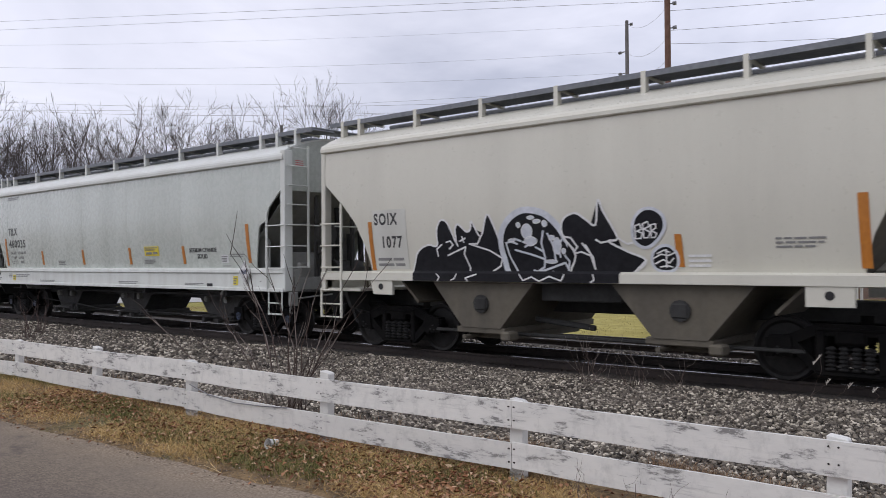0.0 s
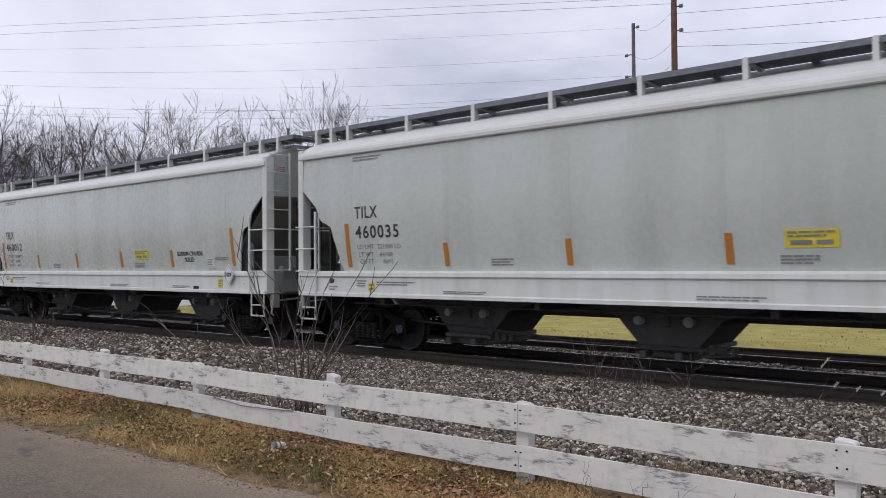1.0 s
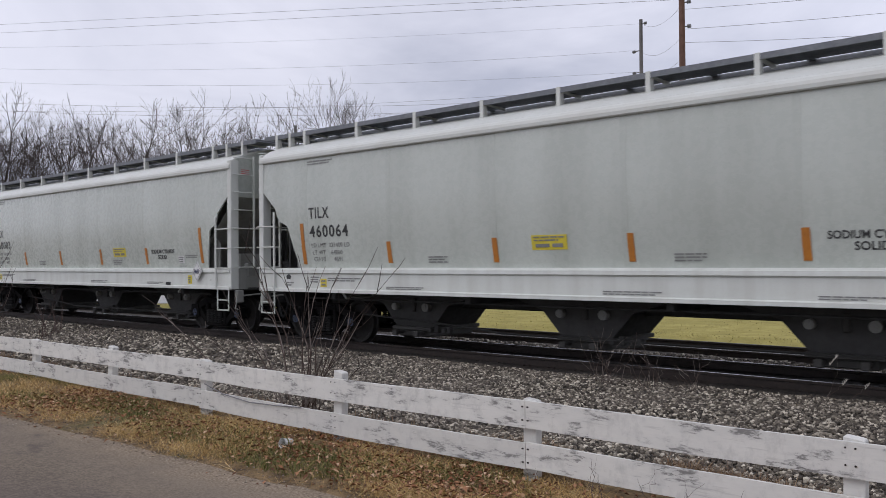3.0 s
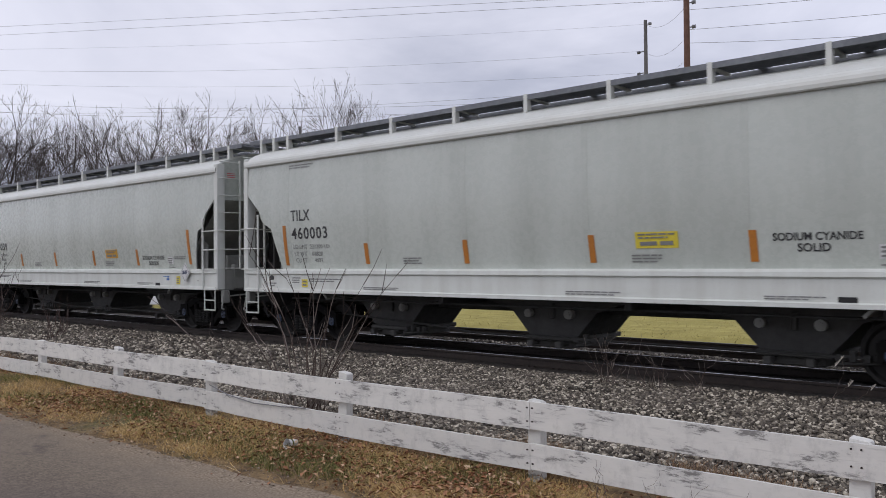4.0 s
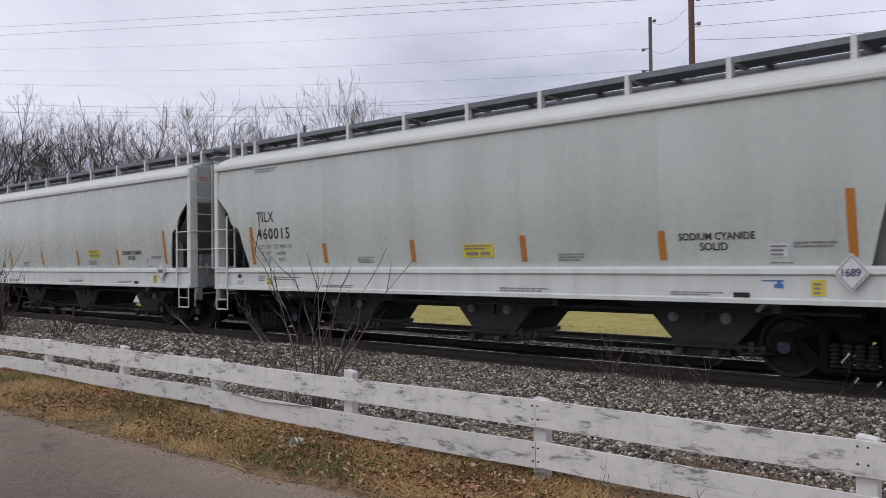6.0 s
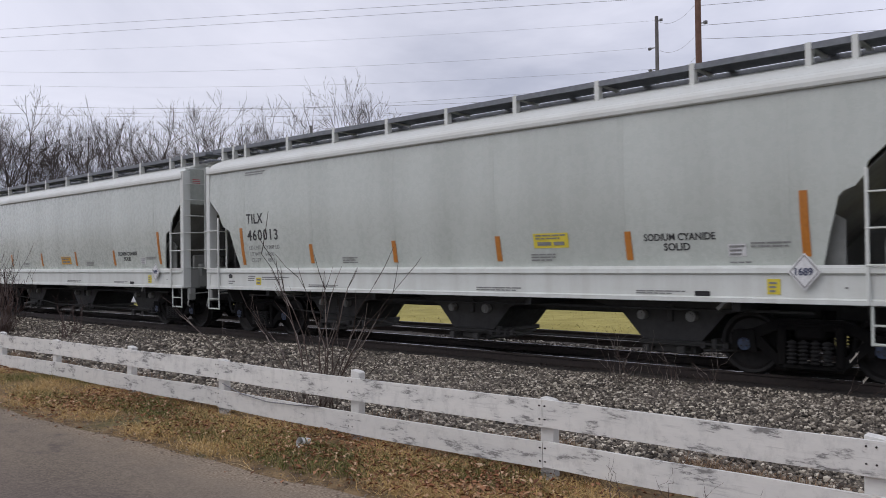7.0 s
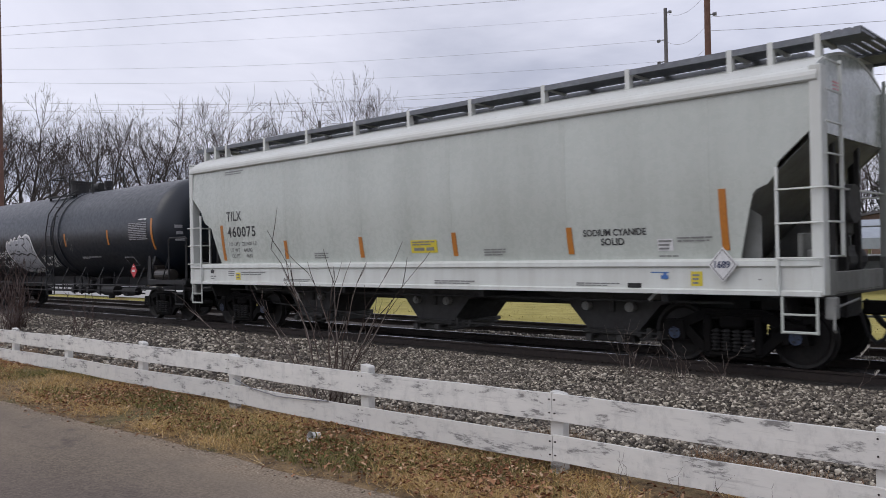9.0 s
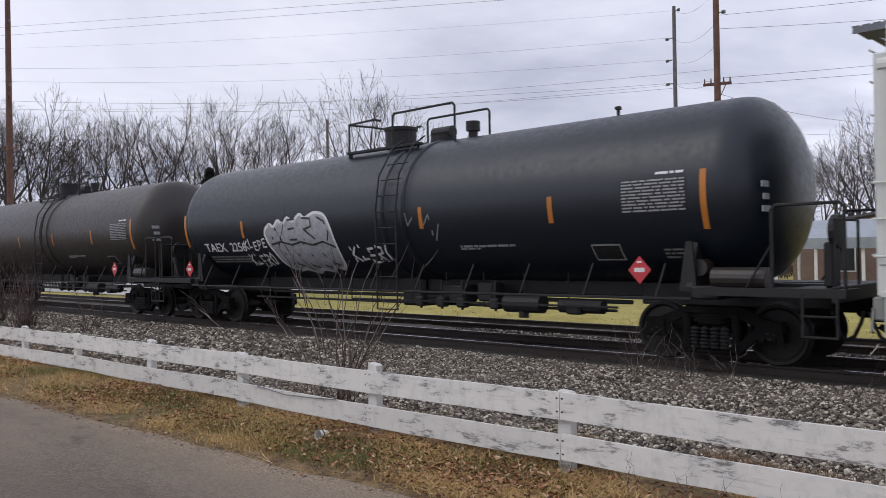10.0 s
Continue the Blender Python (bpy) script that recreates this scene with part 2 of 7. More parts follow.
def soil_mat():
    n = Nodes("verge_soil_and_thatch", 0.95, 0, 0.2)
    c = n.mix(n.ramp(n.noise(6, 6, 0.7), [(0.35, 0.0), (0.65, 1.0)]), (0.085, 0.055, 0.030), (0.28, 0.19, 0.095))
    c = n.mix(n.ramp(n.noise(0.9, 3), [(0.55, 0.0), (0.72, 0.5)]), c, (0.085, 0.10, 0.035))
    c = n.mix(n.ramp(n.noise(28, 4), [(0.5, 0.0), (0.75, 0.8)]), c, (0.055, 0.04, 0.026))
    return n.done(c, n.noise(30, 5, 0.7), 0.8, 0.03)


def field_mat():
    n = Nodes("dry_field_grass", 0.95, 0, 0.15)
    c = n.mix(n.ramp(n.noise(1.2, 6, 0.65), [(0.35, 0.0), (0.65, 1.0)]), (0.29, 0.25, 0.075), (0.42, 0.36, 0.12))
    c = n.mix(n.ramp(n.noise(0.07, 4), [(0.45, 0.0), (0.62, 0.6)]), c, (0.21, 0.20, 0.06))
    c = n.mix(n.ramp(n.noise(0.2, 4), [(0.58, 0.0), (0.72, 0.75)]), c, (0.19, 0.12, 0.06))
    return n.done(c, n.noise(14, 5, 0.7), 0.8, 0.06)


def island_mat(name, stops, rough=0.85, wear=None):
    n = Nodes(name, rough, 0, 0.25)
    c = n.ramp(n.random(island=True), stops)
    if wear:
        c = n.mix(n.ramp(n.noise(40, 3), [(0.4, 0.0), (0.7, 0.5)]), c, wear)
    return n.done(c)


def fence_mat():
    n = Nodes("peeling_white_fence_paint", 0.7, 0, 0.3)
    grain = n.noise(3.0, 6, 0.65, n.mapped((0.6, 14, 9)))
    patch = n.noise(3.4, 7, 0.7, n.mapped((0.6, 1, 2.0)))
    grime = n.noise(6.0, 6, 0.75, n.mapped((1.2, 1, 0.8)))
    fine = n.noise(24, 5, 0.75, n.mapped((0.35, 1, 1.6)))
    base = n.mix(n.random(), (0.58, 0.565, 0.525), (0.69, 0.675, 0.63))
    base = n.mix(n.ramp(patch, [(0.42, 0.0), (0.72, 0.55)]), base, (0.46, 0.455, 0.44))
    base = n.mix(n.ramp(grime, [(0.5, 0.0), (0.72, 0.55)]), base, (0.36, 0.355, 0.34))
    bare = n.math("MULTIPLY", n.ramp(patch, [(0.54, 0.0), (0.60, 1.0)]), n.ramp(fine, [(0.46, 0.0), (0.53, 1.0)]))
    base = n.mix(bare, base, n.mix(grain, (0.13, 0.125, 0.118), (0.30, 0.29, 0.275)))
    base = n.mix(n.ramp(grain, [(0.58, 0.0), (0.72, 0.6)]), base, (0.30, 0.29, 0.28))
    return n.done(base, grain, 0.4, 0.004)


M["stone"], M["bed"], M["asphalt"], M["soil"], M["field"], M["fence"] = stone_mat(), bed_mat(), asphalt_mat(), soil_mat(), field_mat(), fence_mat()
M["dry"] = island_mat("dry_grass_blades", [(0, (0.44, 0.27, 0.095)), (0.4, (0.58, 0.40, 0.165)), (0.7, (0.26, 0.15, 0.06)), (1, (0.70, 0.54, 0.27))])
M["weed"] = island_mat("brown_weeds", [(0, (0.10, 0.055, 0.033)), (0.5, (0.20, 0.12, 0.07)), (1, (0.38, 0.28, 0.17))])
M["green"] = island_mat("green_grass_blades", [(0, (0.07, 0.095, 0.025)), (0.5, (0.15, 0.15, 0.045)), (1, (0.32, 0.255, 0.10))])
M["leaf"] = island_mat("fallen_oak_leaves", [(0, (0.09, 0.04, 0.022)), (0.4, (0.25, 0.105, 0.05)), (0.75, (0.38, 0.20, 0.105)), (1, (0.58, 0.42, 0.28))])
M["bark"] = speckled("grey_brown_bark", (0.040, 0.033, 0.030), (0.075, 0.063, 0.057), 5, 0.9, 0.5, 0.02)
M["twig"] = island_mat("bare_twigs", [(0, (0.042, 0.034, 0.033)), (0.5, (0.065, 0.054, 0.051)), (1, (0.10, 0.085, 0.080))])
M["brush"] = island_mat("brown_shrub_stems", [(0, (0.03, 0.021, 0.017)), (0.6, (0.075, 0.054, 0.045)), (1, (0.20, 0.17, 0.15))])
M["dark_brush"] = island_mat("dark_brush_stems", [(0, (0.035, 0.022, 0.018)), (0.6, (0.075, 0.048, 0.04)), (1, (0.14, 0.11, 0.10))])
M["needle"] = island_mat("dark_conifer_needles", [(0, (0.012, 0.018, 0.014)), (1, (0.03, 0.04, 0.028))])
M["pole"] = speckled("red_brown_pole_wood", (0.10, 0.052, 0.038), (0.17, 0.095, 0.07), 4, 0.85, 0.4, 0.01)
M["pole_grey"] = speckled("weathered_grey_pole_wood", (0.10, 0.095, 0.095), (0.17, 0.16, 0.16), 4, 0.85, 0.4, 0.01)
M["wire"] = speckled("overhead_wire", (0.15, 0.15, 0.16), (0.22, 0.22, 0.23), 4, 0.6, 0.0)
M["siding"] = speckled("house_siding", (0.45, 0.45, 0.46), (0.55, 0.55, 0.55), 3, 0.7, 0.2)
M["brick"] = speckled("brown_brick", (0.17, 0.115, 0.095), (0.22, 0.155, 0.13), 9, 0.85, 0.4)
M["roofing"] = speckled("grey_metal_roof", (0.24, 0.27, 0.30), (0.33, 0.36, 0.39), 2, 0.4, 0.1)
M["shingle"] = speckled("dark_shingles", (0.08, 0.078, 0.08), (0.13, 0.125, 0.125), 10, 0.9, 0.4)

# ---------------------------------------------------------------- mesh helpers


def part(name, bm, material, parent=None, label="", smooth=False):
    """Links a bmesh as one mesh object under a thing or a part."""
    me = bpy.data.meshes.new(name)
    bmesh.ops.recalc_face_normals(bm, faces=bm.faces[:])
    bm.to_mesh(me)
    bm.free()
    for m in material if isinstance(material, (list, tuple)) else [material]:
        me.materials.append(m)
    if smooth:
        for p in me.polygons:
            p.use_smooth = True
    ob = new(name, me)
    ob.parent = parent
    if label:
        ob["label"] = label
    return ob


def again(ob, m, parent=None):
    """Another piece on the same mesh."""
    o = ob.copy()
    scene.collection.objects.link(o)
    o.matrix_basis = m
    if parent is not None:
        o.parent = parent
    return o


def raw(name, verts, faces, material, parent=None):
    """Links one mesh from arrays, for stuff made of very many pieces."""
    me = bpy.data.meshes.new(name)
    verts, faces = np.asarray(verts, dtype=np.float32), np.asarray(faces, dtype=np.int32)
    k = faces.shape[1]
    me.vertices.add(len(verts))
    me.vertices.foreach_set("co", verts.ravel())
    me.loops.add(faces.size)
    me.loops.foreach_set("vertex_index", faces.ravel())
    me.polygons.add(len(faces))
    me.polygons.foreach_set("loop_start", np.arange(0, faces.size, k, dtype=np.int32))
    me.update(calc_edges=True)
    me.validate()
    me.materials.append(material)
    ob = new(name, me)
    ob.parent = parent
    return ob


def box(bm, lo, hi, bev=0.0, mat=0, m=None):
    c = [(a + b) / 2 for a, b in zip(lo, hi)]
    s = [abs(b - a) for a, b in zip(lo, hi)]
    mm = Matrix.Translation(c) @ Matrix.Diagonal((*s, 1))
    if m is not None:
        mm = m @ mm
    r = bmesh.ops.create_cube(bm, size=1, matrix=mm)
    vs = r["verts"]
    if bev:
        es = list({e for v in vs for e in v.link_edges})
        r2 = bmesh.ops.bevel(bm, geom=es, offset=bev, segments=1, affect="EDGES", profile=0.5)
        fs = r2["faces"]
    fs = {f for v in vs if v.is_valid for f in v.link_faces}
    if mat:
        for f in fs:
            f.material_index = mat
    return bm


def rod(bm, p, q, r, seg=6, r2=None, mat=0):
    p, q = Vector(p), Vector(q)
    d = q - p
    m = Matrix.Translation((p + q) / 2) @ d.to_track_quat("Z", "Y").to_matrix().to_4x4()
    res = bmesh.ops.create_cone(bm, cap_ends=True, segments=seg, radius1=r, radius2=r if r2 is None else r2, depth=d.length, matrix=m)
    if mat:
        for f in {f for v in res["verts"] for f in v.link_faces}:
            f.material_index = mat
    return bm


def path_rod(bm, pts, r, seg=6):
    for a, b in zip(pts, pts[1:]):
        rod(bm, a, b, r, seg)
    for a in pts[1:-1]:
        bmesh.ops.create_icosphere(bm, subdivisions=1, radius=r * 1.05, matrix=Matrix.Translation(a))
    return bm


def prism(bm, pts, axis, lo, hi, mat=0):
    """A flat outline pushed along an axis; pts are the two other coordinates in order."""
    def at(p, v):
        if axis == "x":
            return (v, p[0], p[1])
        if axis == "y":
            return (p[0], v, p[1])
        return (p[0], p[1], v)
    a = [bm.verts.new(at(p, lo)) for p in pts]
    b = [bm.verts.new(at(p, hi)) for p in pts]
    fs = [bm.faces.new(a), bm.faces.new(b[::-1])]
    n = len(pts)
    for i in range(n):
        fs.append(bm.faces.new((a[i], b[i], b[(i + 1) % n], a[(i + 1) % n])))
    for f in fs:
        f.material_index = mat
    return bm


def lathe(bm, prof, axis_m, seg=32, mat=0):
    """Turns (radius, height) pairs about the local z axis."""
    rings = []
    for r, h in prof:
        if r < 1e-4:
            rings.append([bm.verts.new(axis_m @ Vector((0, 0, h)))])
        else:
            rings.append([bm.verts.new(axis_m @ Vector((r * math.cos(2 * math.pi * i / seg), r * math.sin(2 * math.pi * i / seg), h))) for i in range(seg)])
    for a, b in zip(rings, rings[1:]):
        for i in range(seg):
            j = (i + 1) % seg
            if len(a) == 1 and len(b) == 1:
                continue
            if len(a) == 1:
                f = bm.faces.new((a[0], b[i], b[j]))
            elif len(b) == 1:
                f = bm.faces.new((a[i], b[0], a[j]))
            else:
                f = bm.faces.new((a[i], b[i], b[j], a[j]))
            f.material_index = mat
    return bm


def B():
    return bmesh.new()


def thing(name, m, label, category, group="", kind=""):
    ob = new(name)
    ob.matrix_basis = m
    return tagged(ob, label, category, group, kind)


def text_part(words, size, material, parent, m, name="lettering", stretch=1.0, bold=0.0, space=1.0):
    cu = bpy.data.curves.new(name, "FONT")
    cu.body, cu.size, cu.extrude, cu.offset = words, size, 0.002, bold
    cu.resolution_u = 3
    cu.space_character = space
    tmp = new(name + "_source", cu)
    bpy.context.view_layer.update()
    me = bpy.data.meshes.new_from_object(tmp.evaluated_get(bpy.context.evaluated_depsgraph_get()))
    bpy.data.objects.remove(tmp)
    me.transform(m @ Matrix.Diagonal((stretch, 1, 1, 1)))
    me.materials.clear()
    me.materials.append(material)
    ob = new(name, me)
    ob.parent = parent
    return ob

# ---------------------------------------------------------------- ground, road, ballast, tracks
BED_Z = -0.20


def smooth_step(a, b, v):
    t = min(1, max(0, (v - a) / (b - a)))
    return t * t * (3 - 2 * t)


def ground_z(x, y):
    """Height of the land: road level, a low verge, the track bed, a field beyond."""
    z = -0.16 + 0.06 * smooth_step(4.0, 5.6, y) - 0.16 * smooth_step(5.7, 7.2, y)
    z -= 0.35 * smooth_step(6.1, 7.0, y) * (1 - smooth_step(19.9, 20.7, y))
    z += -0.10 * smooth_step(19.0, 24.0, y) - 0.25 * smooth_step(26, 70, y)
    z += 0.02 * noise.noise((x * 0.6, y * 0.6, 3.1)) * smooth_step(4.3, 5.0, y)
    return z


def make_ground():
    bm = B()
    xs = [-1500, -600, -300, -160, -100] + [-70 + 0.7 * i for i in range(116)] + [20, 40, 80, 160, 400, 1500]
    ys = [-1200, -300, -80, -20, 0, 3.0] + [3.5 + 0.25 * i for i in range(28)] + [11, 13, 16, 19, 21, 24, 28, 34, 42, 55, 70, 100, 160, 300, 700, 2500]
    grid = [[bm.verts.new((x, y, ground_z(x, y))) for y in ys] for x in xs]
    for i in range(len(xs) - 1):
        for j in range(len(ys) - 1):
            f = bm.faces.new((grid[i][j], grid[i + 1][j], grid[i + 1][j + 1], grid[i][j + 1]))
            f.material_index = 1 if ys[j] > 18 else 0
            f.smooth = True
    return tagged(part("ground", bm, [M["soil"], M["field"]]), "grassy ground with bare soil and a dry field beyond", "ground", kind="structure")


def road_edge(x):
    return 4.26 + 0.055 * (x + 8) + 0.13 * noise.noise((x * 0.9, 0, 7)) + 0.05 * noise.noise((x * 3.7, 0, 2))


def make_road():
    bm = B()
    n = 400
    top, mid, low = [], [], []
    for i in range(n + 1):
        x = -80 + i * 0.25
        e = road_edge(max(-20, x))
        top.append(bm.verts.new((x, e, -0.150)))
        mid.append(bm.verts.new((x, e - 0.25, -0.132)))
        low.append(bm.verts.new((x, -6.0, -0.12)))
    edge = [bm.verts.new((v.co.x, v.co.y + 0.03, -0.22)) for v in top]
    for a, b in ((low, mid), (mid, top), (top, edge)):
        for i in range(n):
            bm.faces.new((a[i], a[i + 1], b[i + 1], b[i]))
    return tagged(part("road", bm, M["asphalt"]), "worn grey asphalt road with a crumbling edge", "road", kind="structure")


def bed_z(x, y):
    z = BED_Z - 0.05 * (1 - smooth_step(6.0, 7.4, y)) + 0.05 * smooth_step(8.5, 11.0, y)
    if y > 15.0:
        z -= 0.19 * smooth_step(15.0, 16.0, y)
    if y > 19.6:
        z -= 0.18 * smooth_step(19.6, 20.4, y)
    return z + 0.035 * noise.noise((x * 0.8, y * 0.8, 5)) + 0.02 * noise.noise((x * 2.6, y * 2.6, 1))


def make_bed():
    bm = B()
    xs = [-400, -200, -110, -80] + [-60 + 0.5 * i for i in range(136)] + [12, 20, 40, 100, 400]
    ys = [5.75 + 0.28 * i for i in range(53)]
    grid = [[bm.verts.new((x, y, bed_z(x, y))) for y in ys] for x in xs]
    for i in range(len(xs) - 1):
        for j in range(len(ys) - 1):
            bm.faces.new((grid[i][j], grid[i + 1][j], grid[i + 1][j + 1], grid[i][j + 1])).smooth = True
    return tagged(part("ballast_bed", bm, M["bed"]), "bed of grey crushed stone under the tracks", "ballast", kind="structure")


def rail_mesh(length):
    bm = B()
    prof = [(-0.07, -0.18), (0.07, -0.18), (0.07, -0.165), (0.012, -0.145), (0.012, -0.045), (0.036, -0.035), (0.036, -0.006), (0.028, 0.0),
            (-0.028, 0.0), (-0.036, -0.006), (-0.036, -0.035), (-0.012, -0.045), (-0.012, -0.145), (-0.07, -0.165)]
    prism(bm, prof, "x", -length / 2, length / 2)
    bm.normal_update()
    for f in bm.faces:
        if f.calc_center_median().z > -0.0005:
            f.material_index = 1
    return bm


def make_track(name, y, z, label, ties):
    t = thing(name, pose(-60, y, z), label, "railway track", kind="structure")
    rail = part("rail", rail_mesh(420), [M["rail"], M["railtop"]], t)
    rail.location = (0, -0.7535, 0)
    again(rail, pose(0, 0.7535, 0), t)
    bm = B()
    box(bm, (-0.115, -1.3, -0.34), (0.115, 1.3, -0.175), 0.012)
    tie = part("tie", bm, M["tie"], t)
    bm = B()
    box(bm, (-0.09, -0.17, -0.178), (0.09, 0.17, -0.162), 0.003)
    for sx in (-0.06, 0.06):
        for sy in (-0.09, 0.09):
            box(bm, (sx - 0.012, sy - 0.02, -0.165), (sx + 0.012, sy + 0.02, -0.135), 0.004)
    plate = part("tie_plate", bm, M["rail"], t)
    rng = random.Random(5)
    for i in range(ties):
        x = 62 - i * 0.535 + rng.uniform(-0.02, 0.02)
        m = pose(x, rng.uniform(-0.05, 0.05), rng.uniform(-0.008, 0.004), 0, 0, rng.uniform(-1, 1))
        if i == 0:
            tie.matrix_basis = m
        else:
            again(tie, m, t)
        for s in (-0.7535, 0.7535) if i == 0 or (z == 0.0 and 8 < x < 66) else ():
            mm = pose(x, s, 0)
            if i == 0 and s < 0:
                plate.matrix_basis = mm
            else:
                again(plate, mm, t)
    return t


def scatter_pieces(base_v, base_f, pos, scale, rng, flat=1.0):
    """Turned and stretched copies of a small mesh, as arrays."""
    n = len(pos)
    q = rng.normal(size=(n, 4))
    q /= np.linalg.norm(q, axis=1)[:, None]
    w, x, y, z = q.T
    R = np.stack([1 - 2 * (y * y + z * z), 2 * (x * y - z * w), 2 * (x * z + y * w),
                  2 * (x * y + z * w), 1 - 2 * (x * x + z * z), 2 * (y * z - x * w),
                  2 * (x * z - y * w), 2 * (y * z + x * w), 1 - 2 * (x * x + y * y)], axis=1).reshape(n, 3, 3)
    v = base_v[None] * scale[:, None, :]
    v = v * rng.uniform(0.58, 1.42, size=(n, len(base_v), 1))
    v = np.einsum("nij,nkj->nki", R, v)
    v[:, :, 2] *= flat
    v = v + pos[:, None, :]
    f = base_f[None] + (np.arange(n) * len(base_v))[:, None, None]
    return v.reshape(-1, 3), f.reshape(-1, base_f.shape[1])


def chip():
    bm = B()
    bmesh.ops.create_cube(bm, size=1.5)
    bmesh.ops.triangulate(bm, faces=bm.faces[:])
    v = np.array([x.co[:] for x in bm.verts])
    f = np.array([[q.index for q in p.verts] for p in bm.faces])
    bm.free()
    return v, f


def make_stones():
    rng = np.random.default_rng(3)
    spots = []
    for n, x0, x1, y0, y1, s in ((60000, -12, 1.0, 5.9, 11.6, 0.0208), (21000, -32, -12, 5.9, 11.6, 0.032), (5200, -14, 2, 14.6, 16.4, 0.035), (2500, -55, -34, 6.5, 11.6, 0.06)):
        x = rng.uniform(x0, x1, n)
        y = rng.uniform(y0, y1, n)
        spots.append(np.stack([x, y, np.full(n, s)], 1))
    a = np.concatenate(spots)
    pos = np.array([(x, y, bed_z(x, y) + 0.012) for x, y, s in a])
    sc = a[:, 2:3] * rng.uniform(0.55, 1.35, (len(a), 1)) * rng.uniform(0.7, 1.2, (len(a), 3))
    v, f = scatter_pieces(*chip(), pos, sc, rng, 0.8)
    return tagged(raw("ballast_stones", v, f, M["stone"]), "loose grey crushed ballast stones of mixed tone", "gravel", kind="stuff")


def make_grit():
    rng = np.random.default_rng(23)
    n = 9000
    x = rng.uniform(-20, 0, n)
    y = np.array([road_edge(v) for v in x]) + rng.normal(0.0, 0.55, n)
    keep = (y < 5.2) & (y > 2.6)
    x, y = x[keep], y[keep]
    pos = np.array([(a, b, (-0.142 if b < road_edge(a) else ground_z(a, b)) + 0.003) for a, b in zip(x, y)])
    sc = 0.002 + 0.008 * rng.random((len(x), 1)) ** 2 * rng.uniform(0.7, 1.3, (len(x), 3))
    v, f = scatter_pieces(*chip(), pos, sc, rng, 0.7)
    return tagged(raw("road_grit", v, f, M["grit"]), "loose brown grit along the crumbling road edge", "gravel", kind="stuff")


M["grit"] = island_mat("brown_grit", [(0, (0.08, 0.06, 0.045)), (0.5, (0.20, 0.155, 0.12)), (1, (0.42, 0.36, 0.29))])
make_ground()
make_grit()
make_road()
make_bed()
make_track("track_main", TRACK_Y, 0.0, "railway track with rusty rails on dark ties", 250)
make_track("track_siding", 17.85, -0.2, "second rusty railway track behind the train", 200)
make_stones()

# ---------------------------------------------------------------- fence
FENCE_Y = 5.58


def make_fence():
    """Two-board white fence: each post and each board a part of its own."""
    fence = thing("board_fence", pose(0, FENCE_Y, 0), "low two-board wooden fence with peeling white paint", "fence")
    rng = random.Random(11)
    posts = [3.4, 0.95, -1.52, -4.01, -6.40, -8.85, -11.20, -13.72, -16.04, -18.5, -20.9, -23.4, -25.8, -28.2, -30.7]
    ztop = [0.62, 0.615, 0.605, 0.575, 0.575, 0.545, 0.53, 0.515, 0.49, 0.48, 0.47, 0.47, 0.46, 0.46, 0.46]
    for i, (x, z) in enumerate(zip(posts, ztop)):
        bm = B()
        up = -0.012 if i == 2 else 0.032 if i % 2 == 0 else -0.004
        prism(bm, [(-0.068, -0.45), (0.068, -0.45), (0.068, z + up - 0.012), (0.05, z + up), (-0.06, z + up + 0.012)], "y", 0.030, 0.12)
        bmesh.ops.bevel(bm, geom=bm.edges[:], offset=0.006, segments=1, affect="EDGES")
        p = part("post", bm, M["fence"], fence)
        p.matrix_basis = pose(x, 0, 0, rng.uniform(-0.5, 0.5), rng.uniform(-1.5, 1.5), 0)
    # boards run over two bays and meet on every second post
    for i in range(0, len(posts) - 1, 2):
        a, b = i, min(i + 2, len(posts) - 1)
        # bays alternate from the joint at the fourth post
        a, b = (i - 1, i + 1)
        a = max(a, 0)
        for low in (0, 1):
            n = 14
            xa, xb = posts[a] - 0.003, posts[b] + 0.003
            za, zb = ztop[a], ztop[b]
            h = 0.225 if not low else 0.215
            bm = B()
            rows = []
            jog = rng.uniform(-0.012, 0.012)
            for k in range(n + 1):
                t = k / n
                x = xa + (xb - xa) * t
                top = za + (zb - za) * t - (0.345 if low else 0.0) + jog + 0.010 * noise.noise((x * 1.1, low * 9, 3)) - 0.012 * math.sin(math.pi * t)
                bot = top - h + 0.007 * noise.noise((x * 1.7, 4 + low, 8))
                bow = -0.014 + 0.006 * noise.noise((x * 0.8, low, 1))
                rows.append([bm.verts.new((x, yy + bow, zz)) for yy, zz in ((-0.012, top), (0.016, top), (0.016, bot), (-0.012, bot))])
            for r0, r1 in zip(rows, rows[1:]):
                for q in range(4):
                    bm.faces.new((r0[q], r0[(q + 1) % 4], r1[(q + 1) % 4], r1[q]))
            bm.faces.new(rows[0])
            bm.faces.new(rows[-1][::-1])
            board = part("board", bm, M["fence"], fence)
            bm = B()
            for pi in {a, b, (a + b) // 2}:
                for zz in (0.05, 0.16):
                    for s in (-0.03, 0.03):
                        xx = min(max(posts[pi] + s, xb + 0.02), xa - 0.02)
                        t = (xx - xa) / (xb - xa)
                        zc = za + (zb - za) * t - (0.345 if low else 0) - zz
                        rod(bm, (xx, -0.031, zc), (xx, -0.02, zc), 0.007, 6)
            part("nails", bm, M["rail"], board)
    bm = B()
    path_rod(bm, [(-8.72, -0.035, 0.28), (-8.3, -0.05, 0.20), (-7.8, -0.05, 0.16), (-7.3, -0.045, 0.175), (-6.9, -0.035, 0.20)], 0.006, 5)
    part("loose_wire", bm, M["wire"], fence)
    return fence


make_fence()

